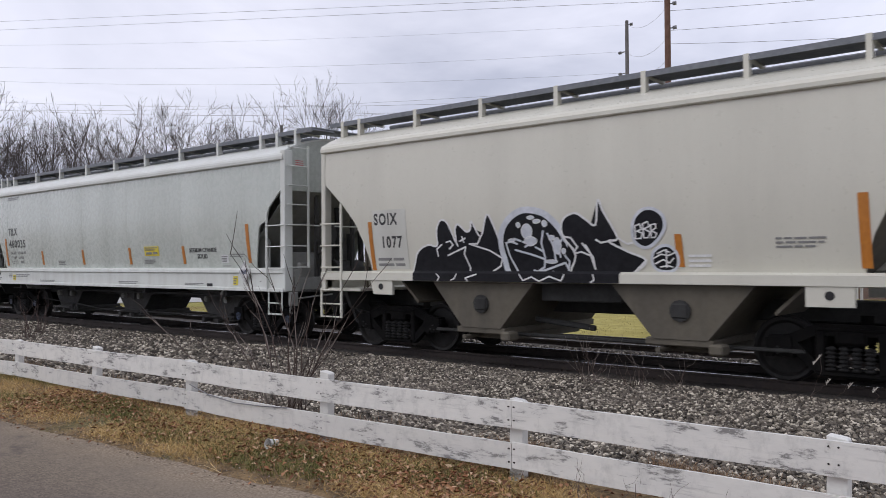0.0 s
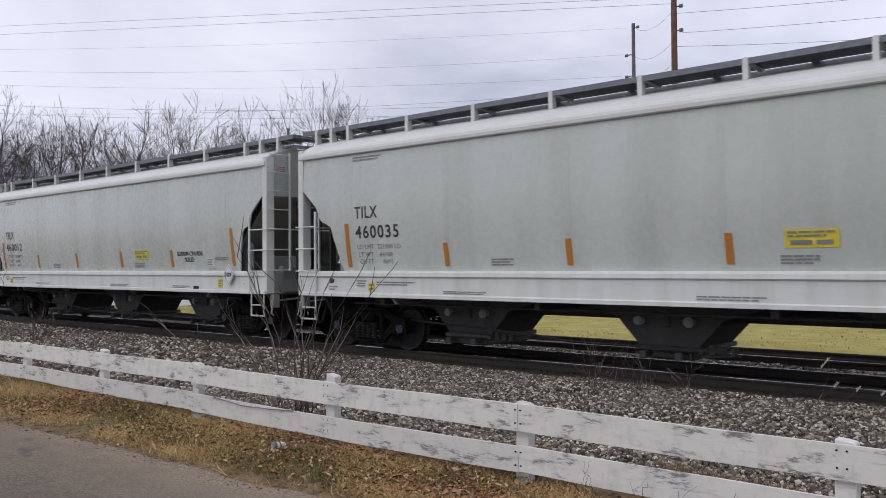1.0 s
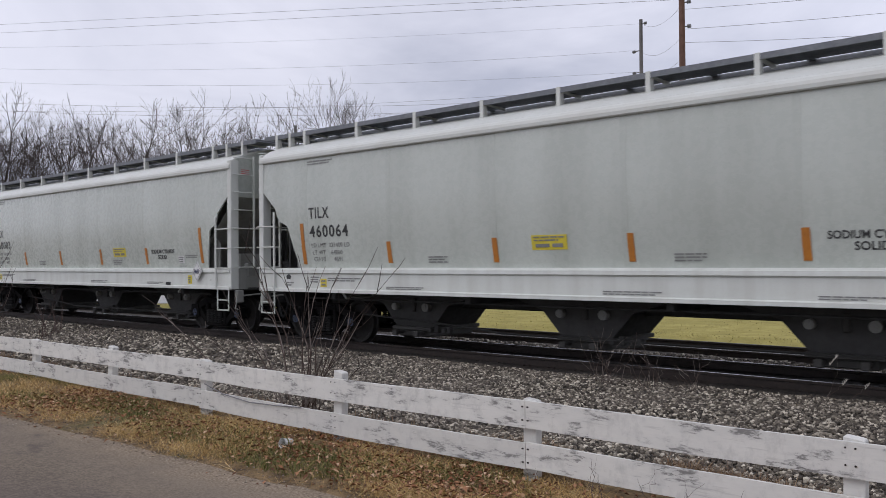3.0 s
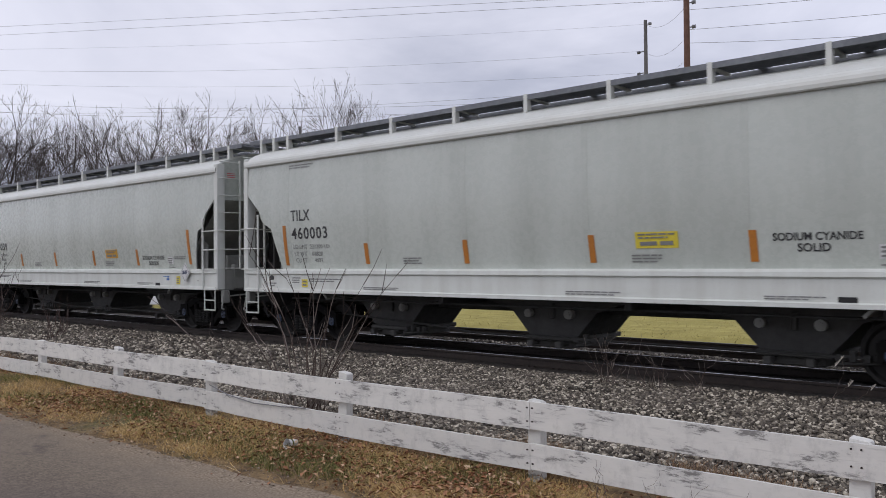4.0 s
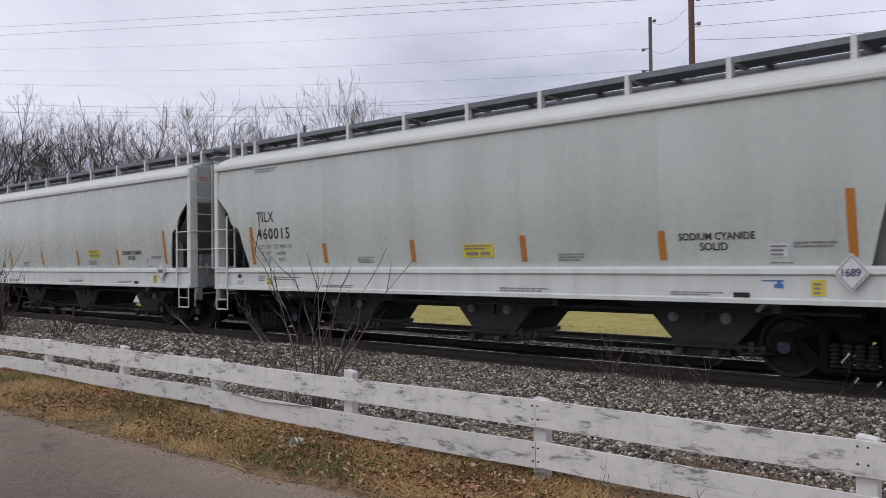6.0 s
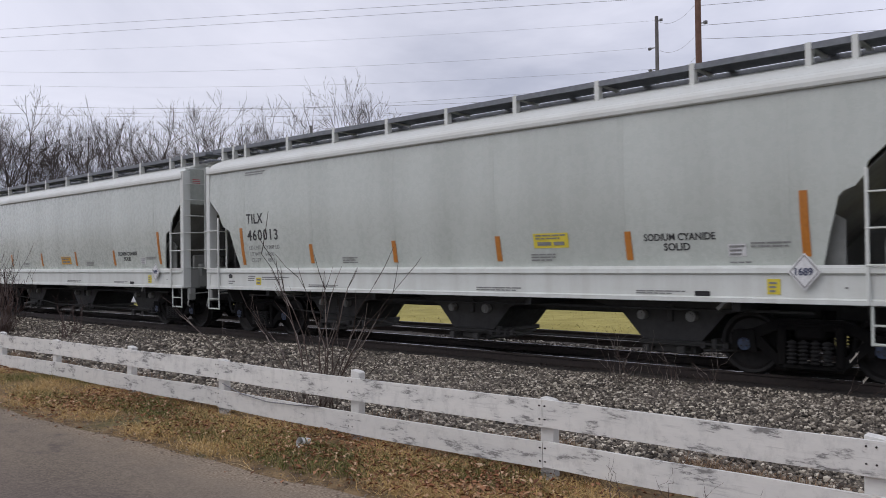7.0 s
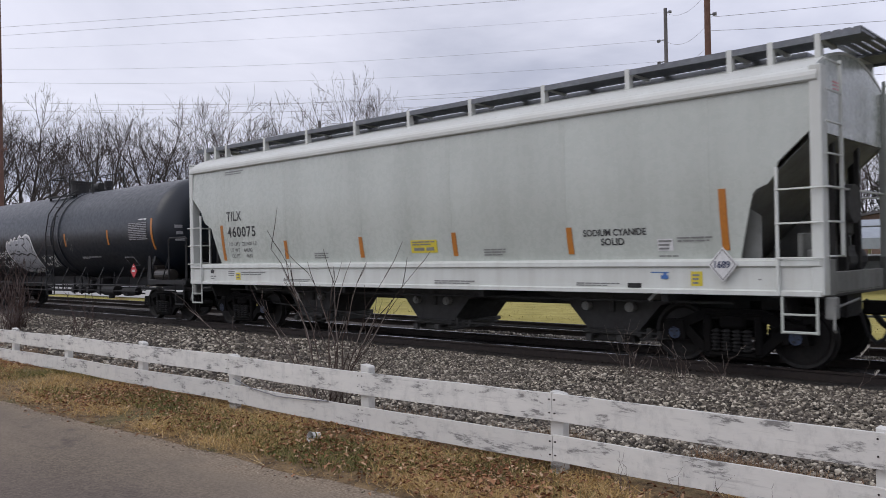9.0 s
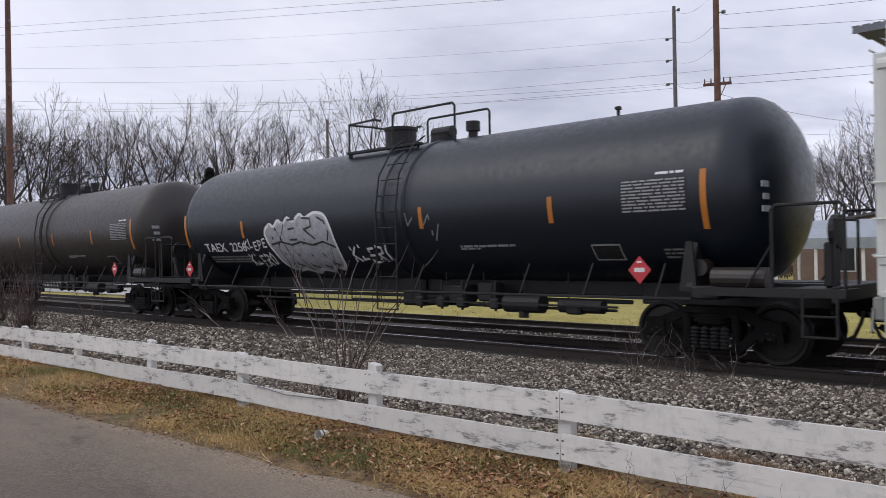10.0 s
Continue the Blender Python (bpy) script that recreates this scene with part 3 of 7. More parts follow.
# ---------------------------------------------------------------- train: shared running gear
WHEEL_R = 0.457


def wheelset_mesh():
    bm = B()
    prof = [(0.0, -0.06), (0.10, -0.065), (0.12, -0.05), (0.13, -0.02), (0.36, -0.005), (0.40, -0.055), (0.447, -0.06), (0.457, 0.03), (0.482, 0.045), (0.482, 0.065), (0.40, 0.07), (0.37, 0.03), (0.12, 0.03), (0.085, 0.06), (0.085, 0.7)]
    for s in (-1, 1):
        m = Matrix.Translation((0, s * 0.77, 0)) @ (pose(0, 0, 0, -90) if s < 0 else pose(0, 0, 0, 90))
        lathe(bm, prof, m, 28)
    for s in (-1, 1):
        rod(bm, (0, s * 0.8, 0), (0, s * 1.07, 0), 0.075, 12)
        rod(bm, (0, s * 1.065, 0), (0, s * 1.09, 0), 0.095, 12, mat=1)
        for k in range(3):
            a = k * 2.094
            rod(bm, (0.05 * math.cos(a), s * 1.088, 0.05 * math.sin(a)), (0.05 * math.cos(a), s * 1.105, 0.05 * math.sin(a)), 0.016, 6, mat=2)
        # counter marks on the plate that show the turning
        for k in range(2):
            a = 0.8 + k * 3.1
            rod(bm, (0.25 * math.cos(a), s * 0.775, 0.25 * math.sin(a)), (0.25 * math.cos(a), s * 0.79, 0.25 * math.sin(a)), 0.04, 8)
    return bm


AXLE = 0.925


def add_truck(car, x, hub):
    """Three-piece freight truck: cast sideframes, bolster, springs, wheelsets."""
    t = new("truck")
    t.parent = car
    t.location = (x, 0, 0)
    for s in (-1, 1):
        bm = B()
        y0, y1 = sorted((s * 0.94, s * 1.06))
        # top chord, tension member, columns and jaws leave the windows of the casting open
        prism(bm, [(-1.12, 0.62), (-0.80, 0.69), (-0.45, 0.84), (0.45, 0.84), (0.80, 0.69), (1.12, 0.62), (1.12, 0.50), (0.80, 0.53), (0.42, 0.69), (-0.42, 0.69), (-0.80, 0.53), (-1.12, 0.50)], "y", y0, y1)
        prism(bm, [(-0.90, 0.56), (-0.42, 0.14), (0.42, 0.14), (0.90, 0.56), (0.70, 0.58), (0.36, 0.25), (-0.36, 0.25), (-0.70, 0.58)], "y", y0, y1)
        for e in (-1, 1):
            x0, x1 = sorted((e * 0.33, e * 0.45))
            box(bm, (x0, y0 - 0.02, 0.18), (x1, y1 + 0.02, 0.76), 0.02)
            prism(bm, [(e * AXLE - 0.19, 0.36), (e * AXLE - 0.15, 0.66), (e * AXLE + 0.15, 0.66), (e * AXLE + 0.19, 0.36), (e * AXLE + 0.10, 0.36), (e * AXLE + 0.08, 0.52), (e * AXLE - 0.08, 0.52), (e * AXLE - 0.10, 0.36)], "y", y0 - 0.03, y1 + 0.03)
        box(bm, (-0.44, s * 1.0 - 0.09, 0.74), (0.44, s * 1.0 + 0.09, 0.79), 0.02)
        box(bm, (-0.36, s * 1.0 - 0.10, 0.14), (0.36, s * 1.0 + 0.10, 0.21), 0.02)
        part("sideframe", bm, M["truck"], t)
    bm = B()
    box(bm, (-0.20, -1.10, 0.56), (0.20, 1.10, 0.76), 0.04)
    rod(bm, (0, 0, 0.74), (0, 0, 0.92), 0.22, 16)
    part("bolster", bm, M["truck"], t)
    prof = [(0.0, 0.21)]
    for k in range(6):
        z = 0.22 + k * 0.055
        prof += [(0.048, z), (0.072, z + 0.012), (0.072, z + 0.028), (0.048, z + 0.040)]
    prof += [(0.0, 0.56)]
    spring = None
    for s in (-1, 1):
        for dx in (-0.24, -0.08, 0.08, 0.24):
            if spring is None:
                spring = part("spring", lathe(B(), prof, Matrix(), 9), M["spring"], t)
                spring.location = (dx, s * 1.085, 0)
            else:
                again(spring, pose(dx, s * 1.085, 0), t)
    bm = B()
    for e in (-1, 1):
        box(bm, (e * 0.40 - 0.05, -0.8, 0.32), (e * 0.40 + 0.05, 0.8, 0.44), 0.02)
        for s in (-1, 1):
            box(bm, (e * 0.455 - 0.03, s * 0.76 - 0.05, 0.28), (e * 0.455 + 0.03, s * 0.76 + 0.05, 0.55), 0.01)
    part("brake_beam", bm, M["truck"], t)
    for e in (-1, 1):
        w = part("wheelset", wheelset_mesh(), [M["tread"], hub, M["black"]], t)
        w.location = (e * AXLE, 0, WHEEL_R)
    return t


def add_coupler(car, x, s):
    bm = B()
    box(bm, (min(x, x + s * 0.42), -0.09, 0.76), (max(x, x + s * 0.42), 0.09, 0.96), 0.03)
    kn = x + s * 0.46
    box(bm, (kn - 0.14, -0.17, 0.70), (kn + 0.14, 0.05, 1.0), 0.05)
    box(bm, (kn - 0.05, 0.02, 0.72), (kn + 0.16, 0.17, 0.98), 0.05)
    part("coupler", bm, M["truck"], car)
    bm = B()
    pts = [(x + s * (0.05 + 0.5 * t), -0.32, 0.80 - 0.42 * math.sin(math.pi * min(1, t * 1.15)) ** 0.8) for t in (0, 0.2, 0.4, 0.6, 0.8, 0.87)]
    path_rod(bm, pts, 0.028, 6)
    part("brake_hose", bm, M["black"], car)


def plate_on_side(name, bm_pts, material, car, y, label="", thick=0.006):
    bm = B()
    prism(bm, bm_pts, "y", y - thick, y)
    return part(name, bm, material, car, label)


def bars(car, x0, x1, z0, z1, lines, y, material, name="faint_print", broken=True, seed=1):
    """Writing too small to read: plain bars of its size."""
    rng = random.Random(seed)
    bm = B()
    h = (z1 - z0) / (lines * 2 - 1)
    for i in range(lines):
        z = z1 - i * 2 * h
        x = x0
        end = x1 - (rng.uniform(0, 0.3) * (x1 - x0) if i else 0)
        while x < end - 0.01:
            w = rng.uniform(1.5, 5) * h * 2 if broken else end - x
            w = min(w, end - x)
            box(bm, (x, y - 0.005, z - h), (x + w, y, z))
            x += w + h * 0.9
    return part(name, bm, material, car)


SIDE = -1.60


def side_text(words, size, x, z, material, car, y=SIDE - 0.004, name="lettering", stretch=1.0, bold=0.0, space=1.0):
    return text_part(words, size, material, car, pose(x, y, z, 90, 0, 0), name, stretch, bold, space)


# ---------------------------------------------------------------- train: grey covered hoppers
HALF = 7.946


def hopper_roof_z(y):
    a = abs(y)
    if a > 1.60:
        return 4.06
    return 4.13 + 0.42 * math.cos(min(1.0, a / 1.60) * math.pi / 2) ** 0.75


def bow_of(z):
    """How far the rounded side stands out at the height z."""
    if z > 3.1:
        return 0.03 - 0.03 * ((z - 3.1) / 0.9) ** 2
    return 0.03 - 0.15 * ((3.1 - z) / 1.54) ** 2


def bow(ob):
    """Rounds a flat piece of the side to the swell of the body."""
    bm = B()
    bm.from_mesh(ob.data)
    zs = [v.co.z for v in bm.verts]
    z = min(zs) + 0.1
    while z < max(zs) - 0.02 and max(zs) - min(zs) > 0.36:
        bmesh.ops.bisect_plane(bm, geom=bm.verts[:] + bm.edges[:] + bm.faces[:], plane_co=(0, 0, z), plane_no=(0, 0, 1))
        z += 0.1
    for v in bm.verts:
        v.co.y += bow_of(v.co.z) * (1 if v.co.y > 0 else -1)
    bm.to_mesh(ob.data)
    bm.free()


def bow_markings(car):
    done = set()
    for ob in car.children_recursive:
        if ob.type != "MESH" or ob.data.name in done or not ob.name.startswith(("side_wall", "weld_seam", "reflector_strip", "yellow_placard", "lettering", "white_notice", "faint_print")):
            continue
        done.add(ob.data.name)
        if min(v.co.z for v in ob.data.vertices) > 1.55 and min(abs(v.co.y) for v in ob.data.vertices) > 1.5:
            bow(ob)
            if ob.name.startswith("side_wall"):
                for p in ob.data.polygons:
                    p.use_smooth = True
                ob.data.set_sharp_from_angle(angle=radians(20))


def build_hopper():
    car = thing("covered_hopper_car", pose(0, TRACK_Y, 0), "pale grey covered hopper car with black lettering on the rails", "hopper car", "hopper cars of the train")
    # sides, with the open corners at both ends
    notch = [(6.78, 1.56), (6.80, 1.62), (7.03, 2.50), (7.10, 2.57), (7.24, 2.62), (7.34, 2.74), (7.40, 2.92), (7.86, 3.33)]
    rear = [(6.68, 1.56), (6.70, 1.62), (6.98, 2.50)] + notch[3:]
    out = [(-x, z) for x, z in rear[::-1]] + notch + [(7.86, 4.04), (-7.86, 4.04)]
    for s in (-1, 1):
        bm = B()
        prism(bm, out, "y", s * 1.60, s * 1.57)
        part("side_wall", bm, M["paint"], car)
        # faint upright weld seams
        bm = B()
        lo, hi = sorted((s * 1.602, s * 1.598))
        box(bm, (-0.06, lo, 1.62), (0.06, hi, 3.98), 0.0015)
        seam = part("weld_seam", bm, M["paint"], car)
        seam.location = (-6.35, 0, 0)
        for x in (-3.85, -1.27, 1.27, 3.85, 6.35):
            again(seam, pose(x, 0, 0), car)
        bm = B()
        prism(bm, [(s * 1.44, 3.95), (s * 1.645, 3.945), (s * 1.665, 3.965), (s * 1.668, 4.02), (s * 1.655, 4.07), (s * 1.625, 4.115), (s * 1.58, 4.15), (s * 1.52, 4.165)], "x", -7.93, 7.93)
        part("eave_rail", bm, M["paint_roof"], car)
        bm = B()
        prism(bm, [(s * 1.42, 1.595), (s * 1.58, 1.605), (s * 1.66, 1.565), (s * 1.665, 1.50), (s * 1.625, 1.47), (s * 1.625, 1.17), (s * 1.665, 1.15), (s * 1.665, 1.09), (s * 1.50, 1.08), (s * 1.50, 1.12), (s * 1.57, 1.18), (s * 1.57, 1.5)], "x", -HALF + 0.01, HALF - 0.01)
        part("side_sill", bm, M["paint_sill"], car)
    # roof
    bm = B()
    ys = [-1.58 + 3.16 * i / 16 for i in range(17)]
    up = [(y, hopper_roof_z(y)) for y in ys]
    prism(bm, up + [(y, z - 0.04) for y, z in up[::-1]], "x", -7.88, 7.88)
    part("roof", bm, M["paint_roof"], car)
    for e in (-1, 1):
        bm = B()
        pts = [(-1.57, 3.30), (1.57, 3.30)] + [(y, z - 0.02) for y, z in up[::-1]]
        prism(bm, pts, "x", e * 7.87, e * 7.83)
        part("end_wall", bm, M["paint"], car)
        bm = B()
        prism(bm, [(e * 7.85, 3.32), (e * 7.82, 3.27), (e * 5.30, 0.95), (e * 5.27, 0.99)], "y", -1.42, 1.42)
        part("slope_sheet", bm, M["slope"], car)
        for s in (-1, 1):
            bm = B()
            prism(bm, [(e * 6.15, 1.14), (e * 7.02, 1.14), (e * 7.02, 2.20), (e * 6.80, 2.36), (e * 6.15, 1.78)], "y", s * 1.30, s * 1.27)
            part("shear_plate", bm, M["slope"], car)
        # end platform and its box-shaped corners, their shade put into darker colours
        bm = B()
        box(bm, (min(e * 7.2, e * 7.93), -1.56, 1.06), (max(e * 7.2, e * 7.93), 1.56, 1.14), 0.01)
        part("end_platform", bm, M["bay"], car)
        bm = B()
        lo, hi = sorted((e * 7.84, e * 7.93))
        box(bm, (lo, -1.16, 1.09), (hi, 1.16, 1.40), 0.01)
        part("end_sill", bm, M["slope"], car)
        for s in (-1, 1):
            bm = B()
            lo, hi = sorted((e * 7.88, e * 7.97))
            y0, y1 = sorted((s * 1.60, s * 1.16))
            box(bm, (lo, y0, 1.09), (hi, y1, 1.58), 0.01)
            part("end_sill_corner", bm, M["slope"], car)
        # deep dark plate added to close the bright view under the car end
        bm = B()
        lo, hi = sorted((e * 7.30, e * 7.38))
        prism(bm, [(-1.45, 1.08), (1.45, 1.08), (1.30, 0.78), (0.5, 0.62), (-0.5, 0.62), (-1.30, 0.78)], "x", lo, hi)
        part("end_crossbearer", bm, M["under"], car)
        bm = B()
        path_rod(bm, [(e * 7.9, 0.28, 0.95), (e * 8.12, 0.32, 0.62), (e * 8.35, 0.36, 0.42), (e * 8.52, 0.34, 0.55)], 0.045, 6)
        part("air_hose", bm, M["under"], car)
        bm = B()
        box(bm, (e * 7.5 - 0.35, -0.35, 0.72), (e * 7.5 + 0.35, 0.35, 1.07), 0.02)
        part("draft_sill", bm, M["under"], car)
        # end posts take the dark bay colour, which has their shade in it
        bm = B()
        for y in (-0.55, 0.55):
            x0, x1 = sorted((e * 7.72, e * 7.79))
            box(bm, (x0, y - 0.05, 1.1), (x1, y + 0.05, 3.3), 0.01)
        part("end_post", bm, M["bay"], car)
        for s in (-1, 1):
            bm = B()
            y0, y1 = sorted((s * 1.42, s * 1.64))
            lo, hi = sorted((e * 7.82, e * 7.98))
            prism(bm, [(lo, y0), (hi, y0), (hi, y1), (lo, y1)], "z", 1.10, 4.16)
            bmesh.ops.bevel(bm, geom=bm.edges[:], offset=0.012, segments=1, affect="EDGES")
            part("corner_post", bm, M["paint_sill"], car)
            bm = B()
            box(bm, (e * 7.385 - 0.022, s * 1.67 - 0.02, 1.09), (e * 7.385 + 0.022, s * 1.67 + 0.02, 2.84), 0.006)
            ladder = part("side_ladder", bm, M["paint_sill"], car)
            bm = B()
            rod(bm, (e * 7.36, s * 1.685, 0), (e * 8.0, s * 1.685, 0), 0.014, 6)
            rung = part("rung", bm, M["paint_sill"], ladder)
            rung.location.z = 2.53
            for z in (2.07, 1.60):
                again(rung, pose(0, 0, z), ladder)
            bm = B()
            xa, xb = e * 7.42, e * 7.88
            for x in (xa, xb):
                box(bm, (x - 0.018, s * 1.64 - 0.01, 0.58), (x + 0.018, s * 1.64 + 0.01, 1.12), 0.004)
            rod(bm, (xa, s * 1.64, 0.60), (xb, s * 1.64, 0.60), 0.02, 6)
            rod(bm, (xa, s * 1.64, 0.84), (xb, s * 1.64, 0.84), 0.016, 6)
            part("stirrup_step", bm, M["paint"], car)
        # end ladder with its inner stile
        for s in (-1, 1):
            bm = B()
            box(bm, (min(e * 8.0, e * 8.05), s * 1.02 - 0.02, 1.6), (max(e * 8.0, e * 8.05), s * 1.02 + 0.02, 4.28), 0.005)
            ladder = part("end_ladder", bm, M["paint_sill"], car)
            bm = B()
            rod(bm, (e * 8.03, s * 1.60, 0), (e * 8.03, s * 1.0, 0), 0.014, 6)
            rung = part("rung", bm, M["paint_sill"], ladder)
            rung.location.z = 1.62
            for z in (2.08, 2.54, 2.98, 3.40, 3.82, 4.22):
                again(rung, pose(0, 0, z), ladder)
        bm = B()
        rod(bm, (e * 8.0, -1.6, 2.54), (e * 8.0, 1.6, 2.54), 0.016, 6)
        part("grab_rail", bm, M["paint_sill"], car)
        bm = B()
        rod(bm, (e * 8.0, -0.3, 1.0), (e * 8.06, -1.55, 0.93), 0.018, 6)
        path_rod(bm, [(e * 8.06, -1.52, 0.94), (e * 8.07, -1.58, 0.66), (e * 8.07, -1.52, 0.62)], 0.018, 6)
        box(bm, (e * 8.0 - 0.07, -1.52, 0.78), (e * 8.0 + 0.07, -1.34, 1.08), 0.02)
        part("uncoupling_lever", bm, M["slope"], car)
        add_coupler(car, e * 7.97, e)
    # brake gear stands on the end towards the rear of the train
    bm = B()
    rod(bm, (-7.35, -0.7, 1.75), (-6.75, -0.7, 1.75), 0.2, 14)
    box(bm, (-7.0, -1.1, 1.3), (-6.55, -0.8, 1.75), 0.04)
    rod(bm, (-6.9, -1.2, 1.75), (-6.6, -1.2, 1.72), 0.11, 12)
    rod(bm, (-7.5, -0.9, 1.2), (-7.2, -0.9, 2.2), 0.035, 6)
    part("brake_cylinder", bm, M["slope"], car)
    bm = B()
    box(bm, (7.42, -1.05, 1.14), (7.50, -0.35, 1.95), 0.02)
    box(bm, (7.50, -0.95, 1.30), (7.66, -0.55, 1.72), 0.03)
    part("brake_valve_box", bm, M["slope"], car)
    bm = B()
    box(bm, (-7.72, -1.0, 1.14), (-7.66, -0.85, 3.2), 0.01)
    box(bm, (-7.45, -0.2, 1.14), (-7.2, 0.5, 2.1), 0.03)
    box(bm, (-7.6, 0.75, 1.14), (-7.5, 0.95, 3.2), 0.01)
    part("brake_frame", bm, M["bay"], car)
    bm = B()
    rod(bm, (7.9, -0.45, 2.35), (8.02, -0.45, 2.35), 0.28, 18)
    box(bm, (7.84, -0.62, 1.9), (7.95, -0.28, 2.25), 0.03)
    rod(bm, (7.9, -0.45, 1.1), (7.9, -0.45, 1.9), 0.02, 6)
    part("hand_brake", bm, M["bay"], car)
    for y, z0, z1, r in ((-0.15, 1.1, 2.7, 0.05), (0.25, 1.1, 3.0, 0.06), (0.62, 1.1, 2.4, 0.05), (1.0, 1.1, 3.1, 0.07)):
        bm = B()
        rod(bm, (7.6, y, z0), (7.55, y, z1), r, 8)
        part("brake_rod", bm, M["under"], car)
    bm = B()
    rod(bm, (7.55, 0.1, 1.55), (7.55, 0.95, 1.55), 0.22, 14)
    part("air_reservoir", bm, M["bay"], car)
    # running boards over the roof and their brackets
    for s in (-1, 1):
        bm = B()
        prism(bm, [(s * 0.52, 4.60), (s * 1.172, 4.60), (s * 1.172, 4.56), (s * 1.195, 4.56), (s * 1.195, 4.65), (s * 1.172, 4.65), (s * 1.172, 4.632), (s * 0.52, 4.632)], "x", -8.35, 8.35)
        part("running_board", bm, M["grating"], car)
        first = None
        for x in (-7.9, -7.42, -6.9, -5.2, -3.53, -1.84, -0.18, 1.48, 3.18, 4.85, 6.55, 7.15, 7.8):
            if first is None:
                bm = B()
                y0, y1 = sorted((s * 1.20, s * 1.06))
                prism(bm, [(s * 1.20, 4.66), (s * 1.20, 4.29), (s * 1.06, 4.34), (s * 1.10, 4.60), (s * 0.5, 4.56), (s * 0.5, 4.60)], "x", -0.04, 0.04)
                first = part("bracket", bm, M["paint_roof"], car)
                first.location = (x, 0, 0)
            else:
                again(first, pose(x, 0, 0), car)
    for e in (-1, 1):
        bm = B()
        for k in range(5):
            x0, x1 = sorted((e * (8.36 - 0.13 * k), e * (8.26 - 0.13 * k)))
            box(bm, (x0, -1.19, 4.64), (x1, 1.19, 4.665), 0.003)
        part("crossover_board", bm, M["grating"], car)
    bm = B()
    box(bm, (-7.4, -0.42, 4.52), (7.4, 0.42, 4.62), 0.02)
    for i in range(10):
        x = -6.6 + i * 1.47
        box(bm, (x - 0.06, -0.5, 4.60), (x + 0.06, 0.5, 4.66), 0.01)
    part("hatch_trough", bm, M["grating"], car)
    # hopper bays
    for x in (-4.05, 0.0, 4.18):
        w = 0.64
        # bay slopes are darker than the bay sides: their shade is in the colour
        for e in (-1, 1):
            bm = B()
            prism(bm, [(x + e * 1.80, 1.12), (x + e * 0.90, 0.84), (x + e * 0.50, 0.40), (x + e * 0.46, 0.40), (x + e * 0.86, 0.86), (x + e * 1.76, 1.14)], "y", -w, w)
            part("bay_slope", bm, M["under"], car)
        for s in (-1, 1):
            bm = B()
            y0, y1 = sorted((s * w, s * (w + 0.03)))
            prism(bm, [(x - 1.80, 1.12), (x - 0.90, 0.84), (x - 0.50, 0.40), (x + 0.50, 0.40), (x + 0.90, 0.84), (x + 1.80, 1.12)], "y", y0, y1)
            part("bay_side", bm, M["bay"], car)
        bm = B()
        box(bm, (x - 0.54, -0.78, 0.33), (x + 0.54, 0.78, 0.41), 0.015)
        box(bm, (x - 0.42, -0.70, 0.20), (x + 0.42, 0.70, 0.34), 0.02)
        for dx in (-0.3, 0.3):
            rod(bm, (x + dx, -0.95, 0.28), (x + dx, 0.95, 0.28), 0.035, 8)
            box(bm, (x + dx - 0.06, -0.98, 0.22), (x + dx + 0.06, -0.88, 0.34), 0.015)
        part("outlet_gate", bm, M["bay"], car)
        bm = B()
        box(bm, (x - 0.05, -0.72, 0.70), (x + 0.05, -0.665, 0.98), 0.02)
        part("vibrator_bracket", bm, M["bay"], car)
        for dx, r in ((0.38, 0.085), (-0.48, 0.075)):
            bm = B()
            rod(bm, (x + dx, -0.78, 0.80), (x + dx, -0.66, 0.80), r, 14)
            rod(bm, (x + dx, -0.80, 0.80), (x + dx, -0.77, 0.80), r * 0.55, 12)
            part("vibrator_socket", bm, M["slope"], car)
        bm = B()
        rod(bm, (x + 0.66, -0.92, 0.30), (x + 1.25, -0.92, 0.34), 0.022, 6)
        for k, hh in ((0.62, 0.10), (0.80, 0.16), (0.98, 0.11), (1.12, 0.13)):
            box(bm, (x + k, -0.97, 0.33), (x + k + 0.09, -0.87, 0.33 + hh), 0.015)
        part("gate_crank", bm, M["under"], car)
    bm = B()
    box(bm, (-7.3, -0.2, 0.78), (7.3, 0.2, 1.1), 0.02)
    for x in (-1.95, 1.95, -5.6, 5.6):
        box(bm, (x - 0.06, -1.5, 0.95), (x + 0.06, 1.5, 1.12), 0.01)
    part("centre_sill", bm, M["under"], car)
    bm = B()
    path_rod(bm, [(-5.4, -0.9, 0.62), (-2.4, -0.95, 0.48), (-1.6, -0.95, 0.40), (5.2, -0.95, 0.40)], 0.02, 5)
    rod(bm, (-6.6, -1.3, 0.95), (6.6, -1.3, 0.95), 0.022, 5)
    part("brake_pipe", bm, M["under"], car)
    for e in (-1, 1):
        add_truck(car, e * 6.46, M["hub"])
    # markings on the side that is seen
    y = SIDE - 0.004
    for i, (x, z0, z1) in enumerate(((-6.48, 1.68, 2.56), (-3.88, 1.70, 2.12), (-1.27, 1.70, 2.13), (1.36, 1.70, 2.14), (3.94, 1.70, 2.14), (6.60, 1.72, 2.60))):
        plate_on_side("reflector_strip", [(x - 0.055, z0), (x + 0.055, z0), (x + 0.045, z1), (x - 0.065, z1)], M["orange"], car, y)
    placard = plate_on_side("yellow_placard", [(0.22, 1.645), (0.92, 1.645), (0.92, 1.89), (0.22, 1.89)], M["yellow"], car, y)
    bars(placard, 0.27, 0.87, 1.79, 1.865, 2, y - 0.008, M["letter_faint"], seed=3)
